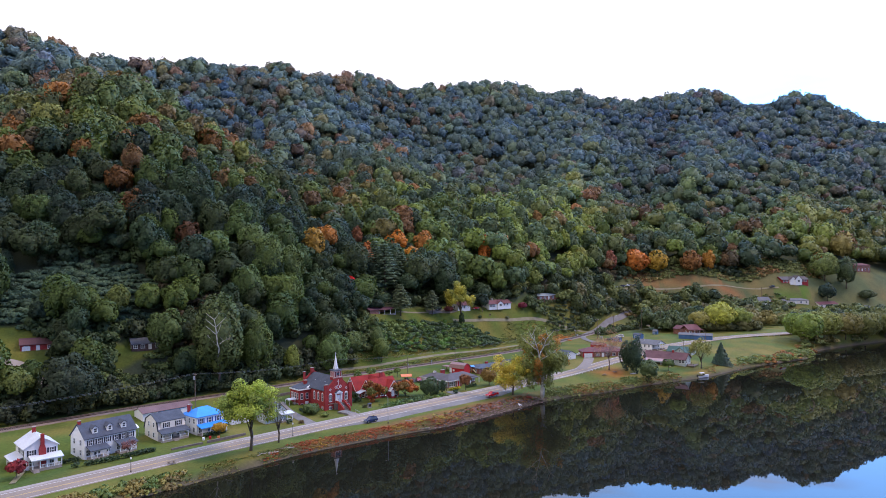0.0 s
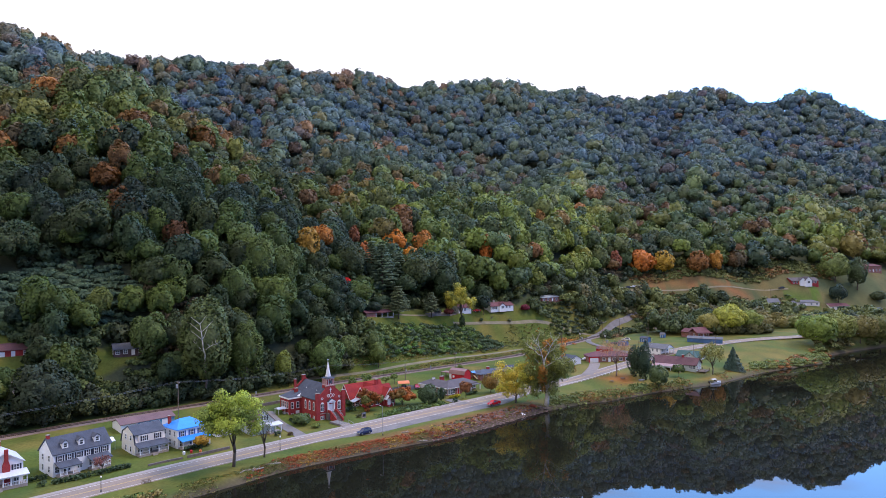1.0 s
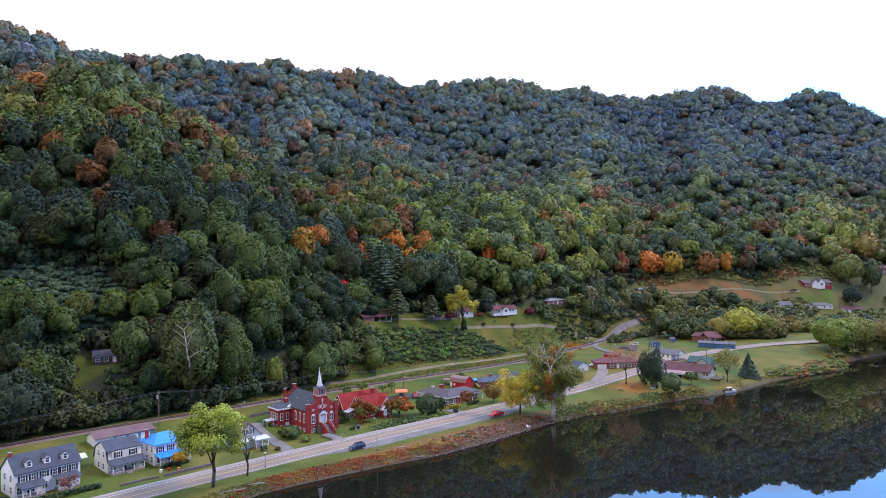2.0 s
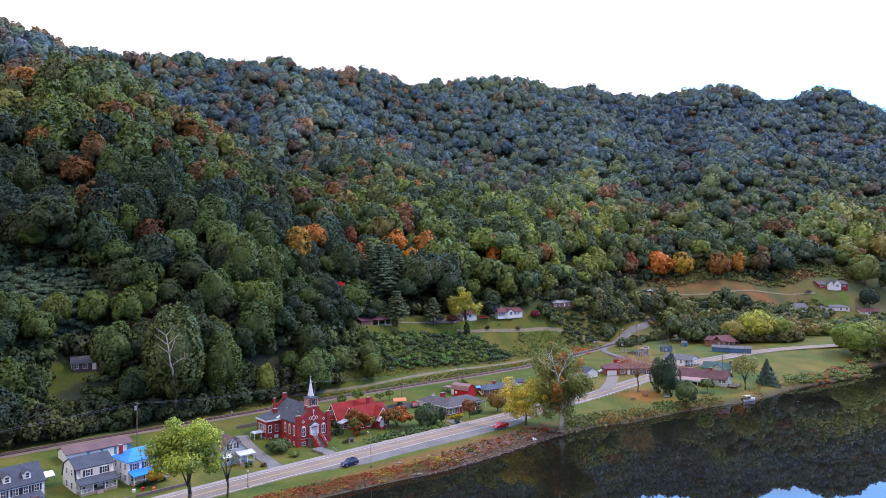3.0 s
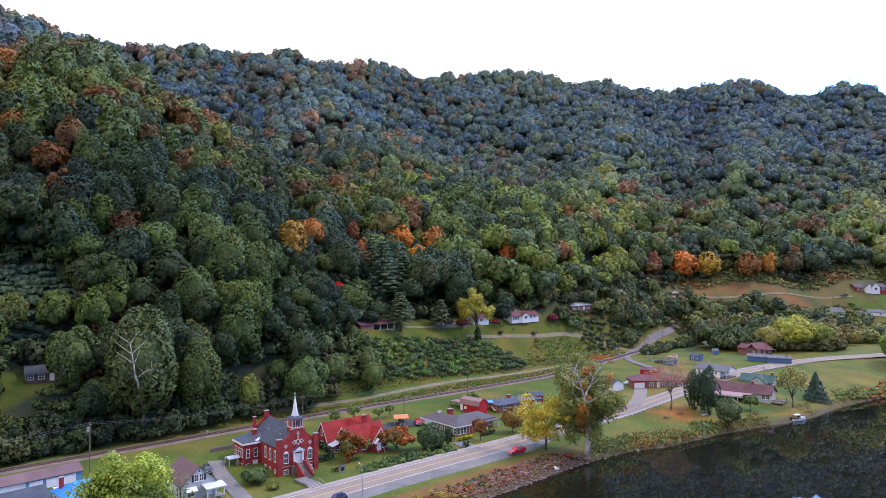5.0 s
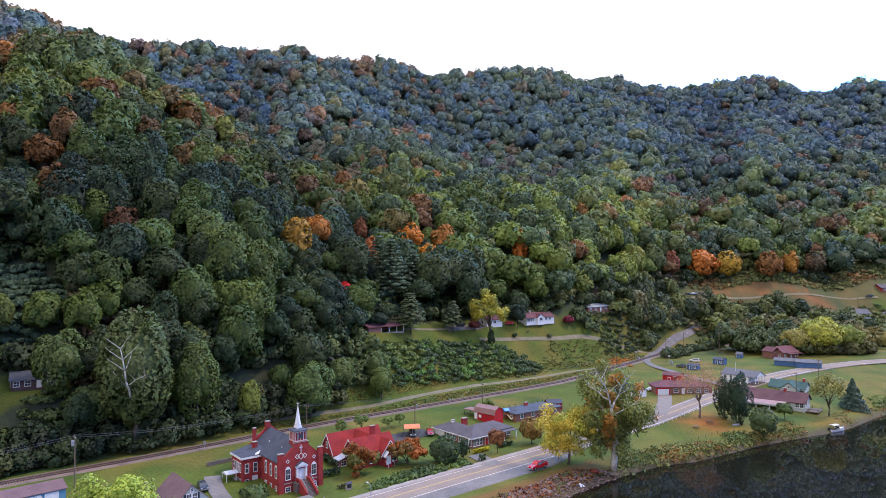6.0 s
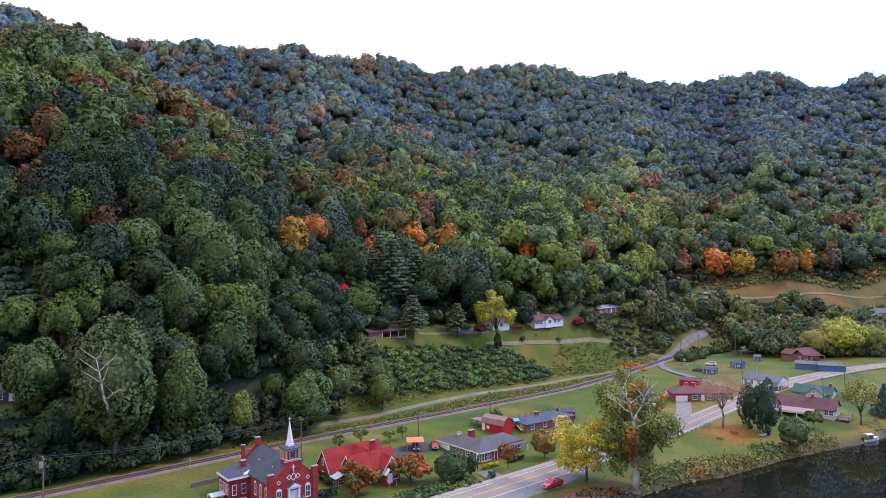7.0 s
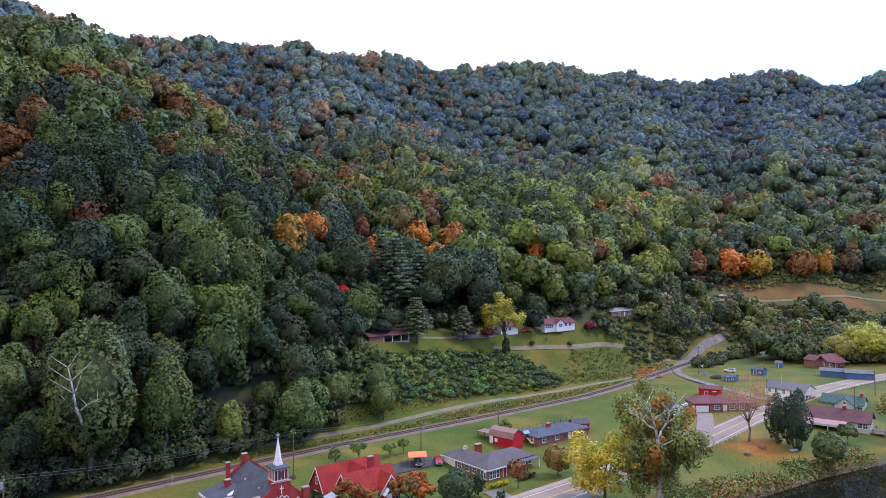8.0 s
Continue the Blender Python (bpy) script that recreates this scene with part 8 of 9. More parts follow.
POLES = [(-165, 130, 11.5), (-107.5, 211.4, 12.5), (-70.2, 254.4, 11.5), (-26.7, 303.6, 9.5), (24, 372, 10), (50, 407, 12)]
for k, (x, y, h) in enumerate(POLES):
    utility_pole(x, y, h, "weathered wooden utility pole beside the railway", box=k in (1,), lamp=k == 5)
for x, y, h in ((-45.5, 282, 8.0), (63.5, 436, 11), (74, 400, 9), (82, 441, 14), (95, 446, 13), (86, 344, 9.5), (61, 350, 9), (104, 372, 9.5), (31, 424, 9), (190, 470, 10), (196, 555, 9), (92, 536, 8)):
    utility_pole(x, y, h, "wooden utility pole near the houses", arm=h > 9.4, lamp=h == 11)


def wires(a, b, ha, hb, sag, label):
    za, zb = one(*a) + ha, one(*b) + hb
    s = shape()
    for off in (-1.0, 1.0):
        pts = []
        for i in range(9):
            t = i / 8
            pts.append((a[0] + (b[0] - a[0]) * t - 0.7 * off, a[1] + (b[1] - a[1]) * t + 0.7 * off, za + (zb - za) * t - 4 * sag * t * (1 - t)))
        for p, q in zip(pts[:-1], pts[1:]):
            s.tube(p, q, 0.018, 0.018, 3)
    return tagged(part("power_line", s, M_STEEL), label, "power line", group="power lines")


for (ax, ay, ah), (bx, by, bh2) in zip(POLES[:-1], POLES[1:]):
    wires((ax, ay), (bx, by), ah - 0.4, bh2 - 0.4, 1.3, "thin wires strung between wooden poles")


def street_lamp(x, y, h, label, globe=True):
    t = thing("street_lamp", x, y, 0, label, "street lamp", group="street lamps along the road")
    part("post", shape().tube((0, 0, -0.5), (0, 0, h), 0.09, 0.06, 8), M_DARK if globe else M_STEEL, t)
    part("base", shape().tube((0, 0, -0.1), (0, 0, 0.5), 0.2, 0.12, 8), M_DARK, t)
    if globe:
        part("globe", shape().tube((0, 0, h), (0, 0, h + 0.25), 0.12, 0.24, 8).tube((0, 0, h + 0.25), (0, 0, h + 0.5), 0.24, 0.08, 8), M_LAMP_GLASS, t)
    else:
        part("lamp_arm", shape().tube((0, 0, h), (-0.8, 0.9, h + 0.25), 0.05, 0.04, 5), M_STEEL, t)
        part("lamp_head", shape().tube((-0.8, 0.9, h + 0.2), (-1.2, 1.3, h + 0.28), 0.14, 0.1, 6), M_LAMP_GLASS, t)


street_lamp(-94.3, 152.0, 3.3, "black lamp post with a white globe")
street_lamp(-64.9, 189.0, 3.6, "black lamp post with a white globe")
street_lamp(-39.3, 207.8, 8.6, "tall slim steel lamp post beside the pull-off", globe=False)
street_lamp(-26.2, 262.5, 3.4, "small lamp post on the lawn")


# ---------------------------------------------------------------- vehicles
def paint(name, a):
    return material(name, a, tuple(v * 0.85 for v in a), 0.8, 0.25, spec=0.6)


M_TYRE = material("black tyre", (0.025, 0.025, 0.026), (0.018, 0.018, 0.018), 3.0, 0.85)
M_CHROME = material("silver rim", (0.5, 0.5, 0.52), (0.4, 0.4, 0.42), 3.0, 0.3, metal=0.8)


def wheels(t, xs, half, r=0.37):
    for x in xs:
        for s in (-1, 1):
            y = s * half
            w = part("wheel", shape().tube((x, y - s * 0.2, r), (x, y + s * 0.02, r), r, r, 14), M_TYRE, t)
            part("rim", shape().tube((x, y + s * 0.021, r), (x, y + s * 0.035, r), r * 0.62, r * 0.55, 10), M_CHROME, w)


def car_body(t, side, roof, half, paint_mat, glass_lift=0.0):
    """side: outline of the lower body (x, z); roof: outline of the cabin (x, z)."""
    part("body", shape().along_y(side, -half, half), paint_mat, t)
    n = len(roof)
    v = [(x, -half * (0.97 if z < 1.2 else 0.80), z) for x, z in roof] + [(x, half * (0.97 if z < 1.2 else 0.80), z) for x, z in roof]
    part("cabin", Shape().add(v, [tuple(range(n)), tuple(range(2 * n - 1, n - 1, -1))] + [((i + 1) % n, i, n + i, n + (i + 1) % n) for i in range(n)]), paint_mat, t)


def windows_of(t, roof, half):
    """Dark glass on the cabin's sides, front and back."""
    (ax, az), (bx, bz), (cx, cz), (dx, dz) = roof[:4]
    for s in (-1, 1):
        lo, hi = half * 0.975, half * 0.815
        v = [(ax + 0.35, s * lo, az + 0.06), (bx - 0.35, s * lo, bz + 0.06), (cx - 0.12, s * hi, cz - 0.1), (dx + 0.12, s * hi, dz - 0.1)]
        f = [(0, 1, 2, 3)] if s < 0 else [(3, 2, 1, 0)]
        part("side_window", Shape().add([(x, y + s * 0.012, z) for x, y, z in v], f), M_GLASS, t)
    for (p, pz), (q, qz), e in (((ax, az), (dx, dz), -1), ((bx, bz), (cx, cz), 1)):
        v = [(p + (q - p) * 0.1 + e * 0.02, -half * 0.85, pz + 0.06), (p + (q - p) * 0.1 + e * 0.02, half * 0.85, pz + 0.06), (q + e * 0.02, half * 0.7, qz - 0.07), (q + e * 0.02, -half * 0.7, qz - 0.07)]
        part("windscreen" if e < 0 else "rear_window", Shape().add(v, [(3, 2, 1, 0)] if e < 0 else [(0, 1, 2, 3)]), M_GLASS, t)


def lamps_of(t, x0, x1, half, z):
    for s in (-1, 1):
        part("headlight", shape().box(x0 - 0.03, s * half * 0.72 - 0.2, z, x0 + 0.02, s * half * 0.72 + 0.2, z + 0.2), M_LAMP_GLASS, t)
        part("tail_light", shape().box(x1 - 0.02, s * half * 0.8 - 0.12, z + 0.05, x1 + 0.03, s * half * 0.8 + 0.12, z + 0.35), M_RED_BOARD, t)
    part("bumper", shape().box(x0 - 0.08, -half * 0.96, 0.38, x0 - 0.004, half * 0.96, 0.58), M_STEEL, t)


def pickup(x, y, turn, colour, label):
    t = thing("pickup_truck", x, y, turn, label, "pickup truck", z=road_z(x) + 0.03)
    side = [(-2.75, 0.42), (2.75, 0.42), (2.75, 1.18), (0.75, 1.18), (-1.0, 1.12), (-2.65, 0.98), (-2.75, 0.8)]
    roof = [(-1.35, 1.1), (0.8, 1.1), (0.62, 1.78), (-0.55, 1.8)]
    car_body(t, side, roof, 0.95, colour)
    windows_of(t, roof, 0.95)
    lamps_of(t, -2.75, 2.75, 0.95, 0.72)
    part("bed", shape().box(0.95, -0.8, 1.181, 2.62, 0.8, 1.2), M_DARK, t)
    part("bed_rail", shape().box(0.85, -0.95, 1.182, 2.75, -0.82, 1.3), colour, t)
    part("bed_rail", shape().box(0.85, 0.82, 1.182, 2.75, 0.95, 1.3), colour, t)
    part("tailgate", shape().box(2.62, -0.82, 1.182, 2.75, 0.82, 1.3), colour, t)
    wheels(t, (-1.75, 1.75), 0.95, 0.4)


def suv(x, y, turn, colour, label, z=None, length=4.7, tall=1.75):
    t = thing("car", x, y, turn, label, "car", z=z)
    k = length / 4.7
    side = [(-2.35 * k, 0.36), (2.35 * k, 0.36), (2.35 * k, 0.98), (2.2 * k, 1.05), (-0.95 * k, 1.05), (-2.2 * k, 0.92), (-2.35 * k, 0.75)]
    roof = [(-1.15 * k, 1.0), (2.25 * k, 1.0), (1.9 * k, tall - 0.03), (-0.35 * k, tall)]
    car_body(t, side, roof, 0.92, colour)
    windows_of(t, roof, 0.92)
    lamps_of(t, -2.35 * k, 2.35 * k, 0.92, 0.66)
    part("roof_rail", shape().box(-0.2, -0.62, tall + 0.002, 1.7 * k, -0.56, tall + 0.06), M_DARK, t)
    part("roof_rail", shape().box(-0.2, 0.56, tall + 0.002, 1.7 * k, 0.62, tall + 0.06), M_DARK, t)
    wheels(t, (-1.45 * k, 1.4 * k), 0.92)


pickup(-7.3, 250.4, 48, paint("red car paint", (0.62, 0.008, 0.015)), "bright red pickup truck parked beside the road")
suv(-45.2, 208.1, 50, paint("navy car paint", (0.015, 0.03, 0.10)), "dark blue estate car parked in the pull-off", z=road_z(-45.2) + 0.03)
M_WHITE_CAR, M_GREY_CAR = paint("white car paint", (0.75, 0.75, 0.75)), paint("dark grey car paint", (0.06, 0.065, 0.075))
suv(-82.8, 221.6, 130, M_GREY_CAR, "dark grey car parked in the church drive", length=4.4, tall=1.5)
suv(34.5, 346.5, 30, M_WHITE_CAR, "white car parked beside the garage", length=4.5, tall=1.6)
suv(64.0, 412.5, -20, M_WHITE_CAR, "white pickup-like car near the track", length=4.8, tall=1.7)
suv(54.8, 396.5, -25, M_GREY_CAR, "dark car beside the blue hut", length=4.4, tall=1.5)
suv(-44.4, 272.9, 108, M_GREY_CAR, "dark car under the orange carport", length=4.4, tall=1.5)
suv(-39.6, 275.4, 108, paint("crimson car paint", (0.35, 0.01, 0.02)), "crimson car beside the carport", length=4.3, tall=1.5)
suv(-42.8, 369.0, 50, M_GREY_CAR, "grey car parked on the terrace drive", length=4.5, tall=1.6)
suv(-22.6, 386.0, 40, paint("scarlet car paint", (0.5, 0.02, 0.015)), "scarlet car parked beside the hillside house", length=4.4, tall=1.5)
for k, (x, y) in enumerate(((75, 511), (81, 516), (86, 520), (91, 523))):
    suv(x, y, 30, (M_WHITE_CAR, M_GREY_CAR)[k % 2], "car parked on the hill clearing", length=4.5, tall=1.6)
suv(208.5, 567.5, 15, M_GREY_CAR, "dark car before the gabled house", length=4.5, tall=1.5)
suv(-101.8, 199.0, 54, M_GREY_CAR, "black car under the white carport", length=4.5, tall=1.5)


# ---------------------------------------------------------------- the waterside
def motor_boat():
    t = thing("motor_boat", 86.5, 310.5, 30, "small white motor boat with a pale canopy", "boat", z=0.0)
    n = 9
    rows = []
    for i in range(n):
        u = i / (n - 1)
        x = -3.0 + 6.4 * u
        half = 1.1 * (1 - max(0, (u - 0.45) / 0.55) ** 2.2)
        rows.append([(x, -half, 0.85 + 0.3 * u), (x, -half * 0.75, 0.1), (x, 0, -0.25 + 0.3 * u ** 3), (x, half * 0.75, 0.1), (x, half, 0.85 + 0.3 * u)])
    v = [p for r in rows for p in r]
    f = [(5 * i + j, 5 * i + j + 1, 5 * (i + 1) + j + 1, 5 * (i + 1) + j) for i in range(n - 1) for j in range(4)] + [(0, 4, 3, 2, 1)]
    part("hull", Shape().add(v, f), M_TRIM, t)
    part("deck", Shape().add([(0.6, -0.95, 1.0), (3.3, 0, 1.14), (0.6, 0.95, 1.0), (0.6, 0.95, 0.9), (0.6, -0.95, 0.9)], [(0, 1, 2), (2, 3, 4, 0)]), M_TRIM, t)
    part("cockpit_floor", shape().box(-2.7, -0.8, 0.25, 0.6, 0.8, 0.32), M_STEEL, t)
    part("windscreen", shape().along_y([(0.5, 1.0), (0.6, 1.0), (0.1, 1.6), (0.0, 1.6)], -0.8, 0.8), M_GLASS, t)
    part("canopy", shape().along_x([(-0.95, 2.1), (0, 2.3), (0.95, 2.1), (0.95, 2.16), (0, 2.36), (-0.95, 2.16)], -2.2, 0.3), M_LIGHT_ROOF, t)
    for x in (-2.1, 0.2):
        for y in (-0.9, 0.9):
            part("canopy_post", shape().tube((x, y, 0.85), (x, y, 2.1), 0.03, 0.03, 5), M_STEEL, t)
    part("outboard", shape().box(-3.5, -0.25, 0.5, -3.02, 0.25, 1.35).box(-3.35, -0.08, -0.4, -3.15, 0.08, 0.5), M_DARK, t)


motor_boat()


def jetty(x, y, turn, w, l, label, z=0.75):
    t = thing("jetty", x, y, turn, label, "jetty", z=z)
    for i in range(int(l / 0.3)):
        part("plank", shape().box(-w / 2, i * 0.3, 0, w / 2, i * 0.3 + 0.27, 0.06), M_WOOD, t)
    for px in (-w / 2 + 0.1, w / 2 - 0.1):
        for py in (0.15, l - 0.2):
            part("pile", shape().tube((px, py, -3.0), (px, py, 0.5), 0.1, 0.1, 6), M_WOOD, t)
    for px in (-w / 2 + 0.1, w / 2 - 0.1):
        part("beam", shape().box(px - 0.07, 0, -0.16, px + 0.07, l, -0.002), M_WOOD, t)


jetty(83.0, 313.5, -60, 1.6, 5.0, "small wooden landing beside the boat")
jetty(10.6, 252.2, -35, 3.0, 2.6, "short wooden platform under the sycamore", 1.0)


def waterside_steps():
    t = thing("steps", 6.2, 258.6, -40, "red wooden steps down to the water", "steps", z=1.9)
    for i in range(8):
        part("tread", shape().box(-0.8, -0.35 * i - 0.33, -0.18 * i - 0.06, 0.8, -0.35 * i, -0.18 * i), M_RED_BOARD, t)
    for x in (-0.85, 0.8):
        part("stringer", shape().along_x([(0, -0.4), (0, -0.05), (-2.9, -1.55), (-2.9, -1.9)], x, x + 0.05), M_RED_BOARD, t)
        part("handrail", shape().along_x([(0, 0.85), (0, 0.95), (-2.9, -0.55), (-2.9, -0.65)], x, x + 0.05), M_RED_BOARD, t)


waterside_steps()
pale_rock = part("rock", Shape().add([(0, 0, 0.9), (1.3, 0.1, 0.2), (0.4, 0.9, 0.3), (-1.1, 0.6, 0.2), (-1.3, -0.4, 0.3), (0.1, -0.9, 0.2), (-0.6, 0.1, 0.8), (0, 0, -0.6)],
                                   [(0, 1, 2), (0, 2, 6), (6, 2, 3), (6, 3, 4), (6, 4, 5), (0, 6, 5), (0, 5, 1), (7, 2, 1), (7, 3, 2), (7, 4, 3), (7, 5, 4), (7, 1, 5)]), M_TRIM, m=pose(3.0, 243.8, 0.35))
tagged(pale_rock, "white-painted rock at the water's edge", "rock")


def picnic_table(x, y, turn):
    t = thing("picnic_table", x, y, turn, "weathered wooden picnic table on the lawn", "picnic table", group="picnic tables")
    part("tabletop", shape().box(-0.95, -0.38, 0.7, 0.95, 0.38, 0.76), M_WOOD, t)
    for y0 in (-0.85, 0.6):
        part("bench", shape().box(-0.95, y0, 0.42, 0.95, y0 + 0.26, 0.47), M_WOOD, t)
    for x0 in (-0.7, 0.66):
        part("leg", shape().along_x([(-0.75, -0.1), (-0.65, -0.1), (-0.2, 0.7), (-0.3, 0.7)], x0, x0 + 0.06), M_WOOD, t)
        part("leg", shape().along_x([(0.65, -0.1), (0.75, -0.1), (0.3, 0.7), (0.2, 0.7)], x0, x0 + 0.06), M_WOOD, t)
        part("crossbar", shape().box(x0 + 0.061, -0.85, 0.36, x0 + 0.1, 0.85, 0.42), M_WOOD, t)


for x, y, r in ((46.2, 303.5, 20), (40.8, 297.3, 60), (-87.5, 159.5, 50)):
    picnic_table(x, y, r)


def rowing_boat(x, y, turn, label):
    s = shape()
    n = 7
    v = []
    for i in range(n):
        u = 2 * i / (n - 1) - 1
        h = 0.62 * (1 - u * u) ** 0.6 + 0.02
        v += [(1.9 * u, -h, 0.1), (1.9 * u, 0, 0.55), (1.9 * u, h, 0.1)]
    f = [(3 * i + j, 3 * i + j + 1, 3 * i + j + 4, 3 * i + j + 3) for i in range(n - 1) for j in range(2)]
    return tagged(part("rowing_boat", s.add(v, [q[::-1] for q in f]), M_STEEL, m=pose(x, y, one(x, y) - 0.05, 0, 0, turn)), label, "boat")


rowing_boat(54.4, 303.6, 30, "upturned grey metal rowing boat on the grass")
rowing_boat(70.5, 290.6, 15, "upturned pale boat at the water's edge")


def bank_steps():
    t = thing("steps", 47.8, 290.2, -50, "old timber steps down the riverbank", "steps", z=1.9)
    for i in range(9):
        part("tread", shape().box(-0.9, -0.75 * i - 0.3, -0.2 * i - 0.3, 0.9, -0.75 * i, -0.2 * i), M_WOOD, t)
    for x in (-1.0, 0.9):
        part("stringer", shape().along_x([(0.2, -0.5), (0.2, 0.1), (-6.8, -1.75), (-6.8, -2.3)], x, x + 0.12), M_WOOD, t)


bank_steps()


def lawn_steps():
    t = thing("steps", -14.2, 388.6, -30, "pale timber steps down the terrace lawn", "steps", z=one(-14.2, 388.6) + 0.2)
    drop = (one(-14.2, 388.6) - one(-11.4, 383.8)) / 10
    for i in range(10):
        part("tread", shape().box(-0.6, -0.55 * i - 0.3, -drop * i - 0.5, 0.6, -0.55 * i, -drop * i), M_WOOD, t)
    for x in (-0.72, 0.62):
        part("rail", shape().along_x([(0, 0.75), (0, 0.85), (-5.5, 0.85 - 10 * drop), (-5.5, 0.75 - 10 * drop)], x, x + 0.1), M_WOOD, t)
        for i in (0, 5, 9):
            part("post", shape().box(x, -0.55 * i - 0.12, -drop * i - 0.5, x + 0.1, -0.55 * i - 0.02, 0.76 - drop * i), M_WOOD, t)


lawn_steps()


def log(x, y, turn, l, r, label):
    s = shape().tube((-l / 2, 0, 0.1), (l / 2, 0, 0.22), r, r * 0.6, 7).tube((l * 0.1, 0, 0.15), (l * 0.3, 0.9, 0.5), r * 0.4, r * 0.15, 5)
    tagged(part("log", s, material("pale driftwood", (0.42, 0.36, 0.31), (0.26, 0.21, 0.18), 1.2, 0.9), m=pose(x, y, max(one(x, y), 0.0), 0, 0, turn), smooth=True), label, "log")


for lx, ly, lt, ll in ((-66.2, 171.6, 35, 4.2), (-64.6, 172.4, 50, 3.2), (-67.6, 170.0, 70, 2.4)):
    log(lx, ly, lt, ll, 0.22, "bleached driftwood log on the bank")
log(-62.5, 176.8, 30, 4.5, 0.28, "bleached driftwood log on the bank")
log(-27.5, 206.8, 20, 4.2, 0.25, "driftwood branch in the shallows")
log(-33.0, 211.5, 10, 2.4, 0.22, "pale fallen log among the brush")
log(-23.0, 219.0, -40, 2.0, 0.2, "short pale log on the bank")


def fence(points, hgt, gap, label, mat, rails=2):
    p = curve(points, gap)
    t = thing("fence", p[0, 0], p[0, 1], 0, label, "fence", z=0)
    t.matrix_basis = Matrix()
    for x, y in p:
        z = one(x, y)
        part("fence_post", shape().box(x - 0.05, y - 0.05, z - 0.4, x + 0.05, y + 0.05, z + hgt), mat, t)
    for k in range(rails):
        s = shape()
        for a, b in zip(p[:-1], p[1:]):
            z0, z1 = one(*a), one(*b)
            h = hgt * (k + 0.9) / rails
            s.tube((a[0], a[1], z0 + h), (b[0], b[1], z1 + h), 0.035, 0.035, 4)
        part("fence_rail", s, mat, t)


fence([(-23.5, 302.5), (-14, 312.5), (-5, 323)], 1.3, 2.4, "dark garden fence below the track", M_DARK)
fence([(-20.5, 299.5), (-23.5, 302.5)], 1.3, 1.6, "dark garden fence beside the barn", M_DARK)
fence([(18, 284.5), (28, 295.5), (38, 307.5), (47, 319)], 0.75, 2.6, "low white roadside guard rail", M_TRIM, 1)
fence([(22, 272), (32, 279), (46, 292.5), (54, 298)], 1.0, 3.0, "slight post fence along the bank", M_WOOD, 1)
fence([(96, 377), (112, 392), (134, 408), (160, 420)], 0.7, 4.0, "roadside guard rail at the bend", M_STEEL, 1)


def church_sign():
    t = thing("sign", -50.4, 229.0, 48, "grey stone church sign with a small roof", "sign")
    part("pillar", shape().box(-0.7, -0.25, -0.5, 0.7, 0.25, 1.5), M_CONCRETE, t)
    part("sign_board", shape().box(-0.55, -0.29, 0.5, 0.55, -0.252, 1.35), M_DARK, t)
    part("cap", shape().along_x([(-0.35, 1.5), (0.35, 1.5), (0, 1.85)], -0.85, 0.85), M_SLATE, t)


church_sign()


def front_steps():
    t = thing("steps", -53.2, 215.3, 53, "concrete steps from the pavement with iron rails", "steps", z=1.95)
    for i in range(5):
        part("tread", shape().box(0, 0.5 * i, -0.6, 3.4, 0.5 * i + 0.5, 0.1 + 0.12 * i), M_CONCRETE, t)
    for x in (0.05, 3.35):
        part("handrail", shape().tube((x, 0, 1.0), (x, 2.5, 1.6), 0.04, 0.04, 5).tube((x, 0, 0), (x, 0, 1.0), 0.04, 0.04, 5).tube((x, 2.5, 0.5), (x, 2.5, 1.6), 0.04, 0.04, 5), M_STEEL, t)
    part("path", shape().box(0.2, 2.5, -0.6, 3.2, 8.5, 0.62), M_SHOULDER, t)


front_steps()


def playset():
    t = thing("playset", -18.6, 297.4, 40, "wooden climbing frame with a blue canopy and yellow slide", "playset")
    for x in (0, 1.6):
        for y in (0, 1.6):
            part("post", shape().box(x - 0.06, y - 0.06, -0.4, x + 0.06, y + 0.06, 2.6), M_ORANGE_METAL, t)
    part("platform", shape().box(-0.1, -0.1, 1.2, 1.7, 1.7, 1.28), M_WOOD, t)
    part("canopy", shape().along_x([(-0.2, 2.5), (1.8, 2.5), (0.8, 3.2)], -0.2, 1.8), M_BLUE_ROOF, t)
    part("slide", shape().along_x([(-0.1, 1.25), (-2.4, 0.1), (-2.4, 0.18), (-0.1, 1.35)], 0.5, 1.1), M_YELLOW, t)


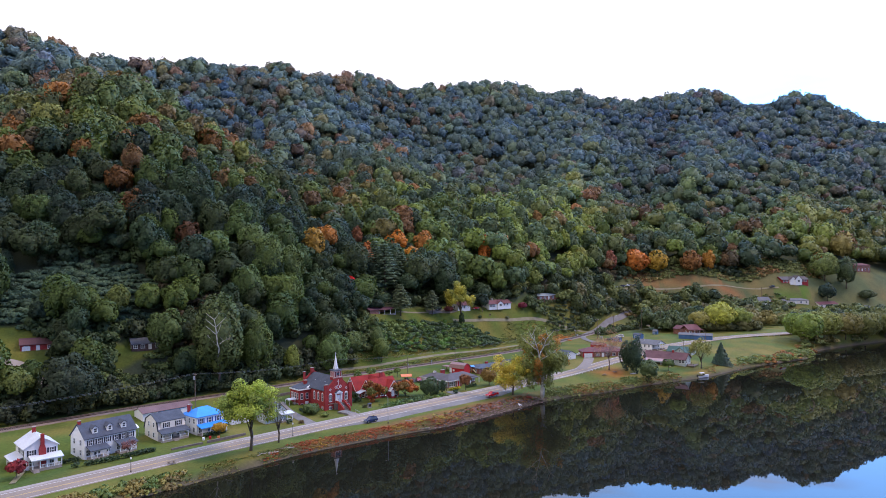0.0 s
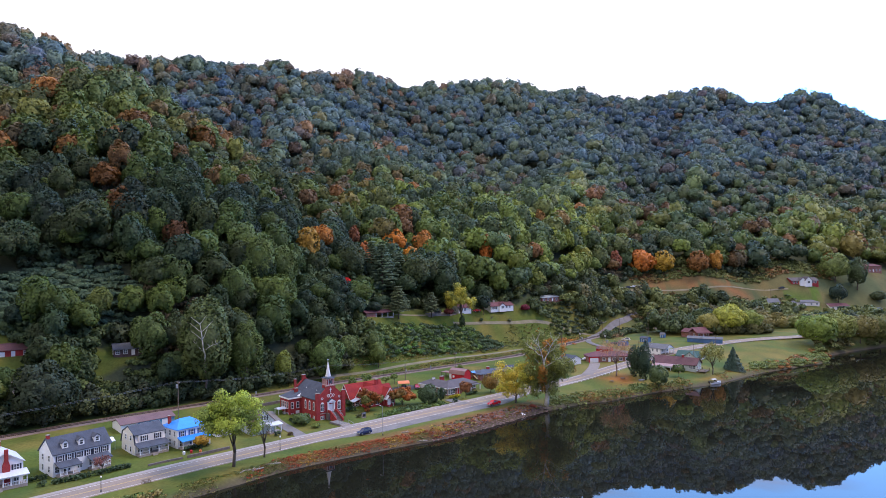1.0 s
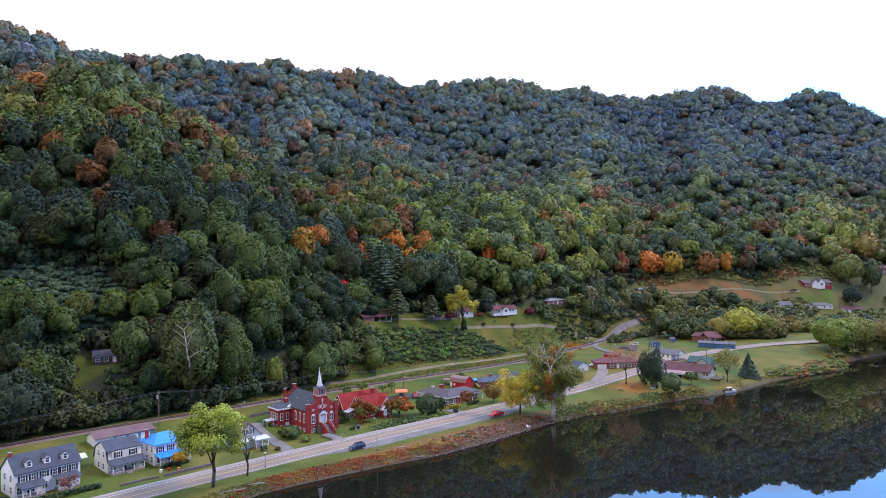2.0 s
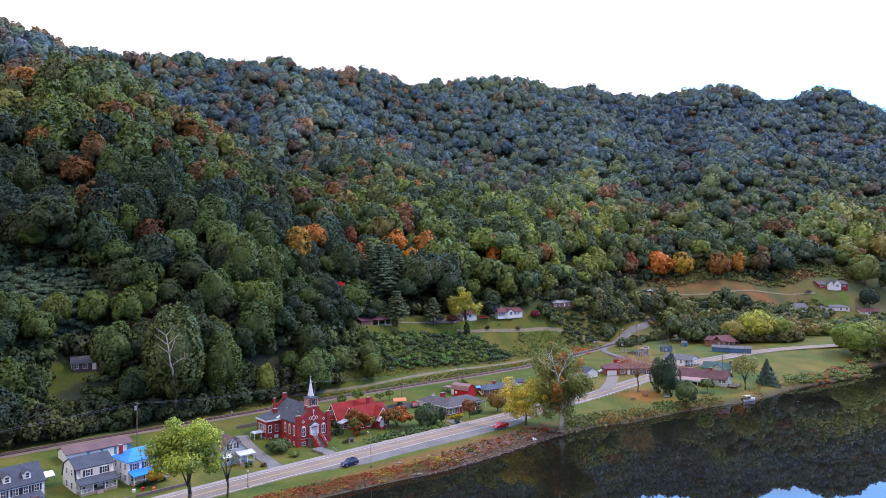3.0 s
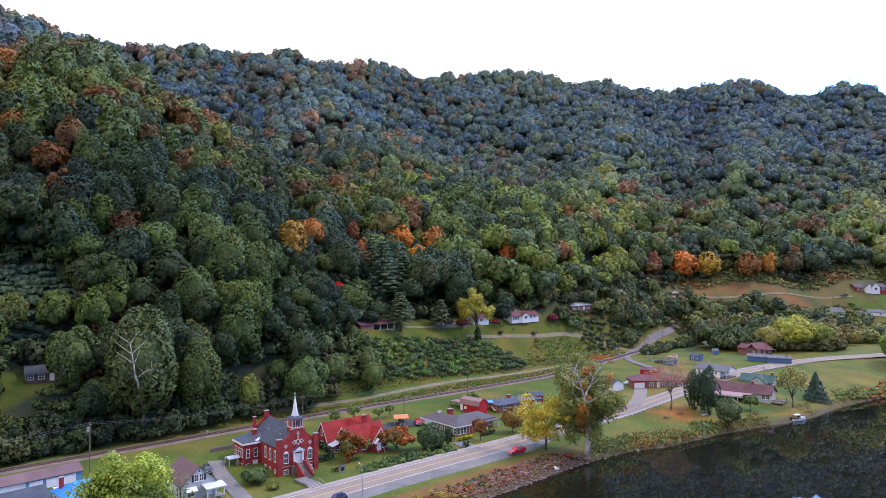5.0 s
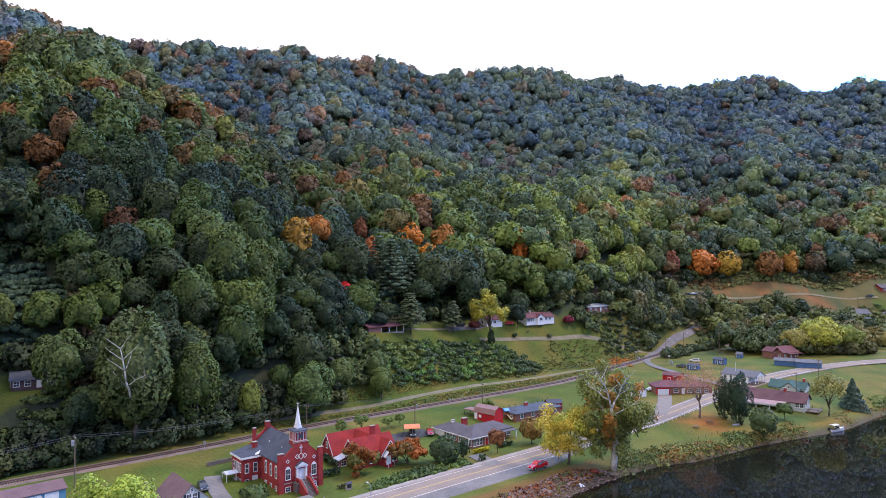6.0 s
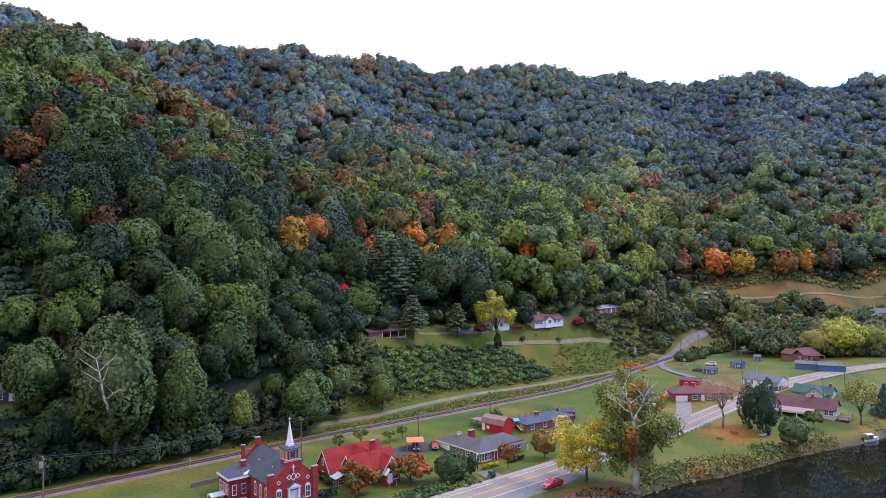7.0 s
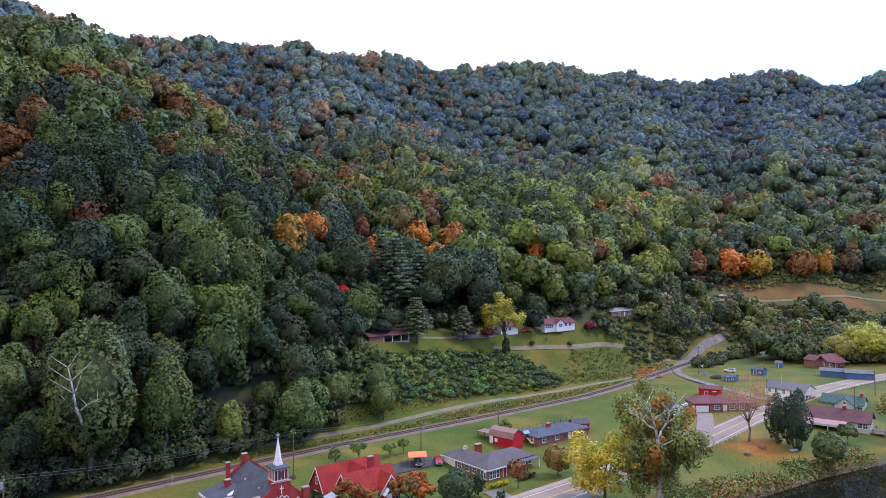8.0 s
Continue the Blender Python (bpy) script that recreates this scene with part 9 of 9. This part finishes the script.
playset()
pile = part("leaf_pile", shape().tube((0, 0, -0.1), (0, 0, 0.12), 1.1, 0.9, 14), material("yellow leaves", (0.62, 0.42, 0.05), (0.5, 0.32, 0.04), 2.0, 0.9), m=pose(-23.2, 258.3, one(-23.2, 258.3)))
tagged(pile, "round patch of yellow leaves on the lawn", "leaf pile")


def trampoline_cover(x, y, z, r, mat, label):
    t = thing("trash_bin", x, y, 0, label, "bin")
    part("bin", shape().tube((0, 0, -0.1), (0, 0, z), r * 0.8, r, 10), mat, t)
    part("lid", shape().tube((0, 0, z + 0.002), (0, 0, z + 0.08), r * 1.05, r * 0.9, 10), mat, t)


for x, y, mat, label in ((-86.4, 184.6, M_ORANGE_METAL, "orange bin on the lawn"), (-90.2, 182.6, M_TRIM, "white bin on the lawn"), (-88.9, 184.2, M_RED_BOARD, "red bin on the lawn")):
    trampoline_cover(x, y, 0.75, 0.38, mat, label)


def crossing_signal(x, y):
    t = thing("crossing_signal", x, y, -40, "white railway crossing signal beside the side road", "railway signal")
    part("mast", shape().tube((0, 0, -0.4), (0, 0, 4.2), 0.09, 0.07, 7), M_STEEL, t)
    part("crossbuck", shape().along_y([(-0.7, 3.4), (-0.55, 3.28), (0.7, 4.3), (0.55, 4.42)], -0.12, -0.09), M_TRIM, t)
    part("crossbuck", shape().along_y([(0.55, 3.28), (0.7, 3.4), (-0.55, 4.42), (-0.7, 4.3)], -0.16, -0.13), M_TRIM, t)
    for s in (-0.45, 0.45):
        part("signal_lamp", shape().tube((s, -0.1, 2.9), (s, -0.25, 2.9), 0.18, 0.18, 9), M_DARK, t)
    part("cabinet", shape().box(0.8, -0.4, -0.3, 1.8, 0.4, 1.7), M_STEEL, t)


crossing_signal(37.5, 417.0)
crossing_signal(51.0, 404.5)
for x, y in ((-95, 244.5), (-48, 297.5), (-38.5, 308.5)):
    b = thing("signal_box", x, y, 48, "small grey trackside cabinet", "cabinet")
    part("mast", shape().tube((0, 0, -0.3), (0, 0, 2.2), 0.06, 0.06, 6), M_STEEL, b)
    part("box", shape().box(-0.25, -0.2, 1.5, 0.25, 0.2, 2.3), M_STEEL, b)
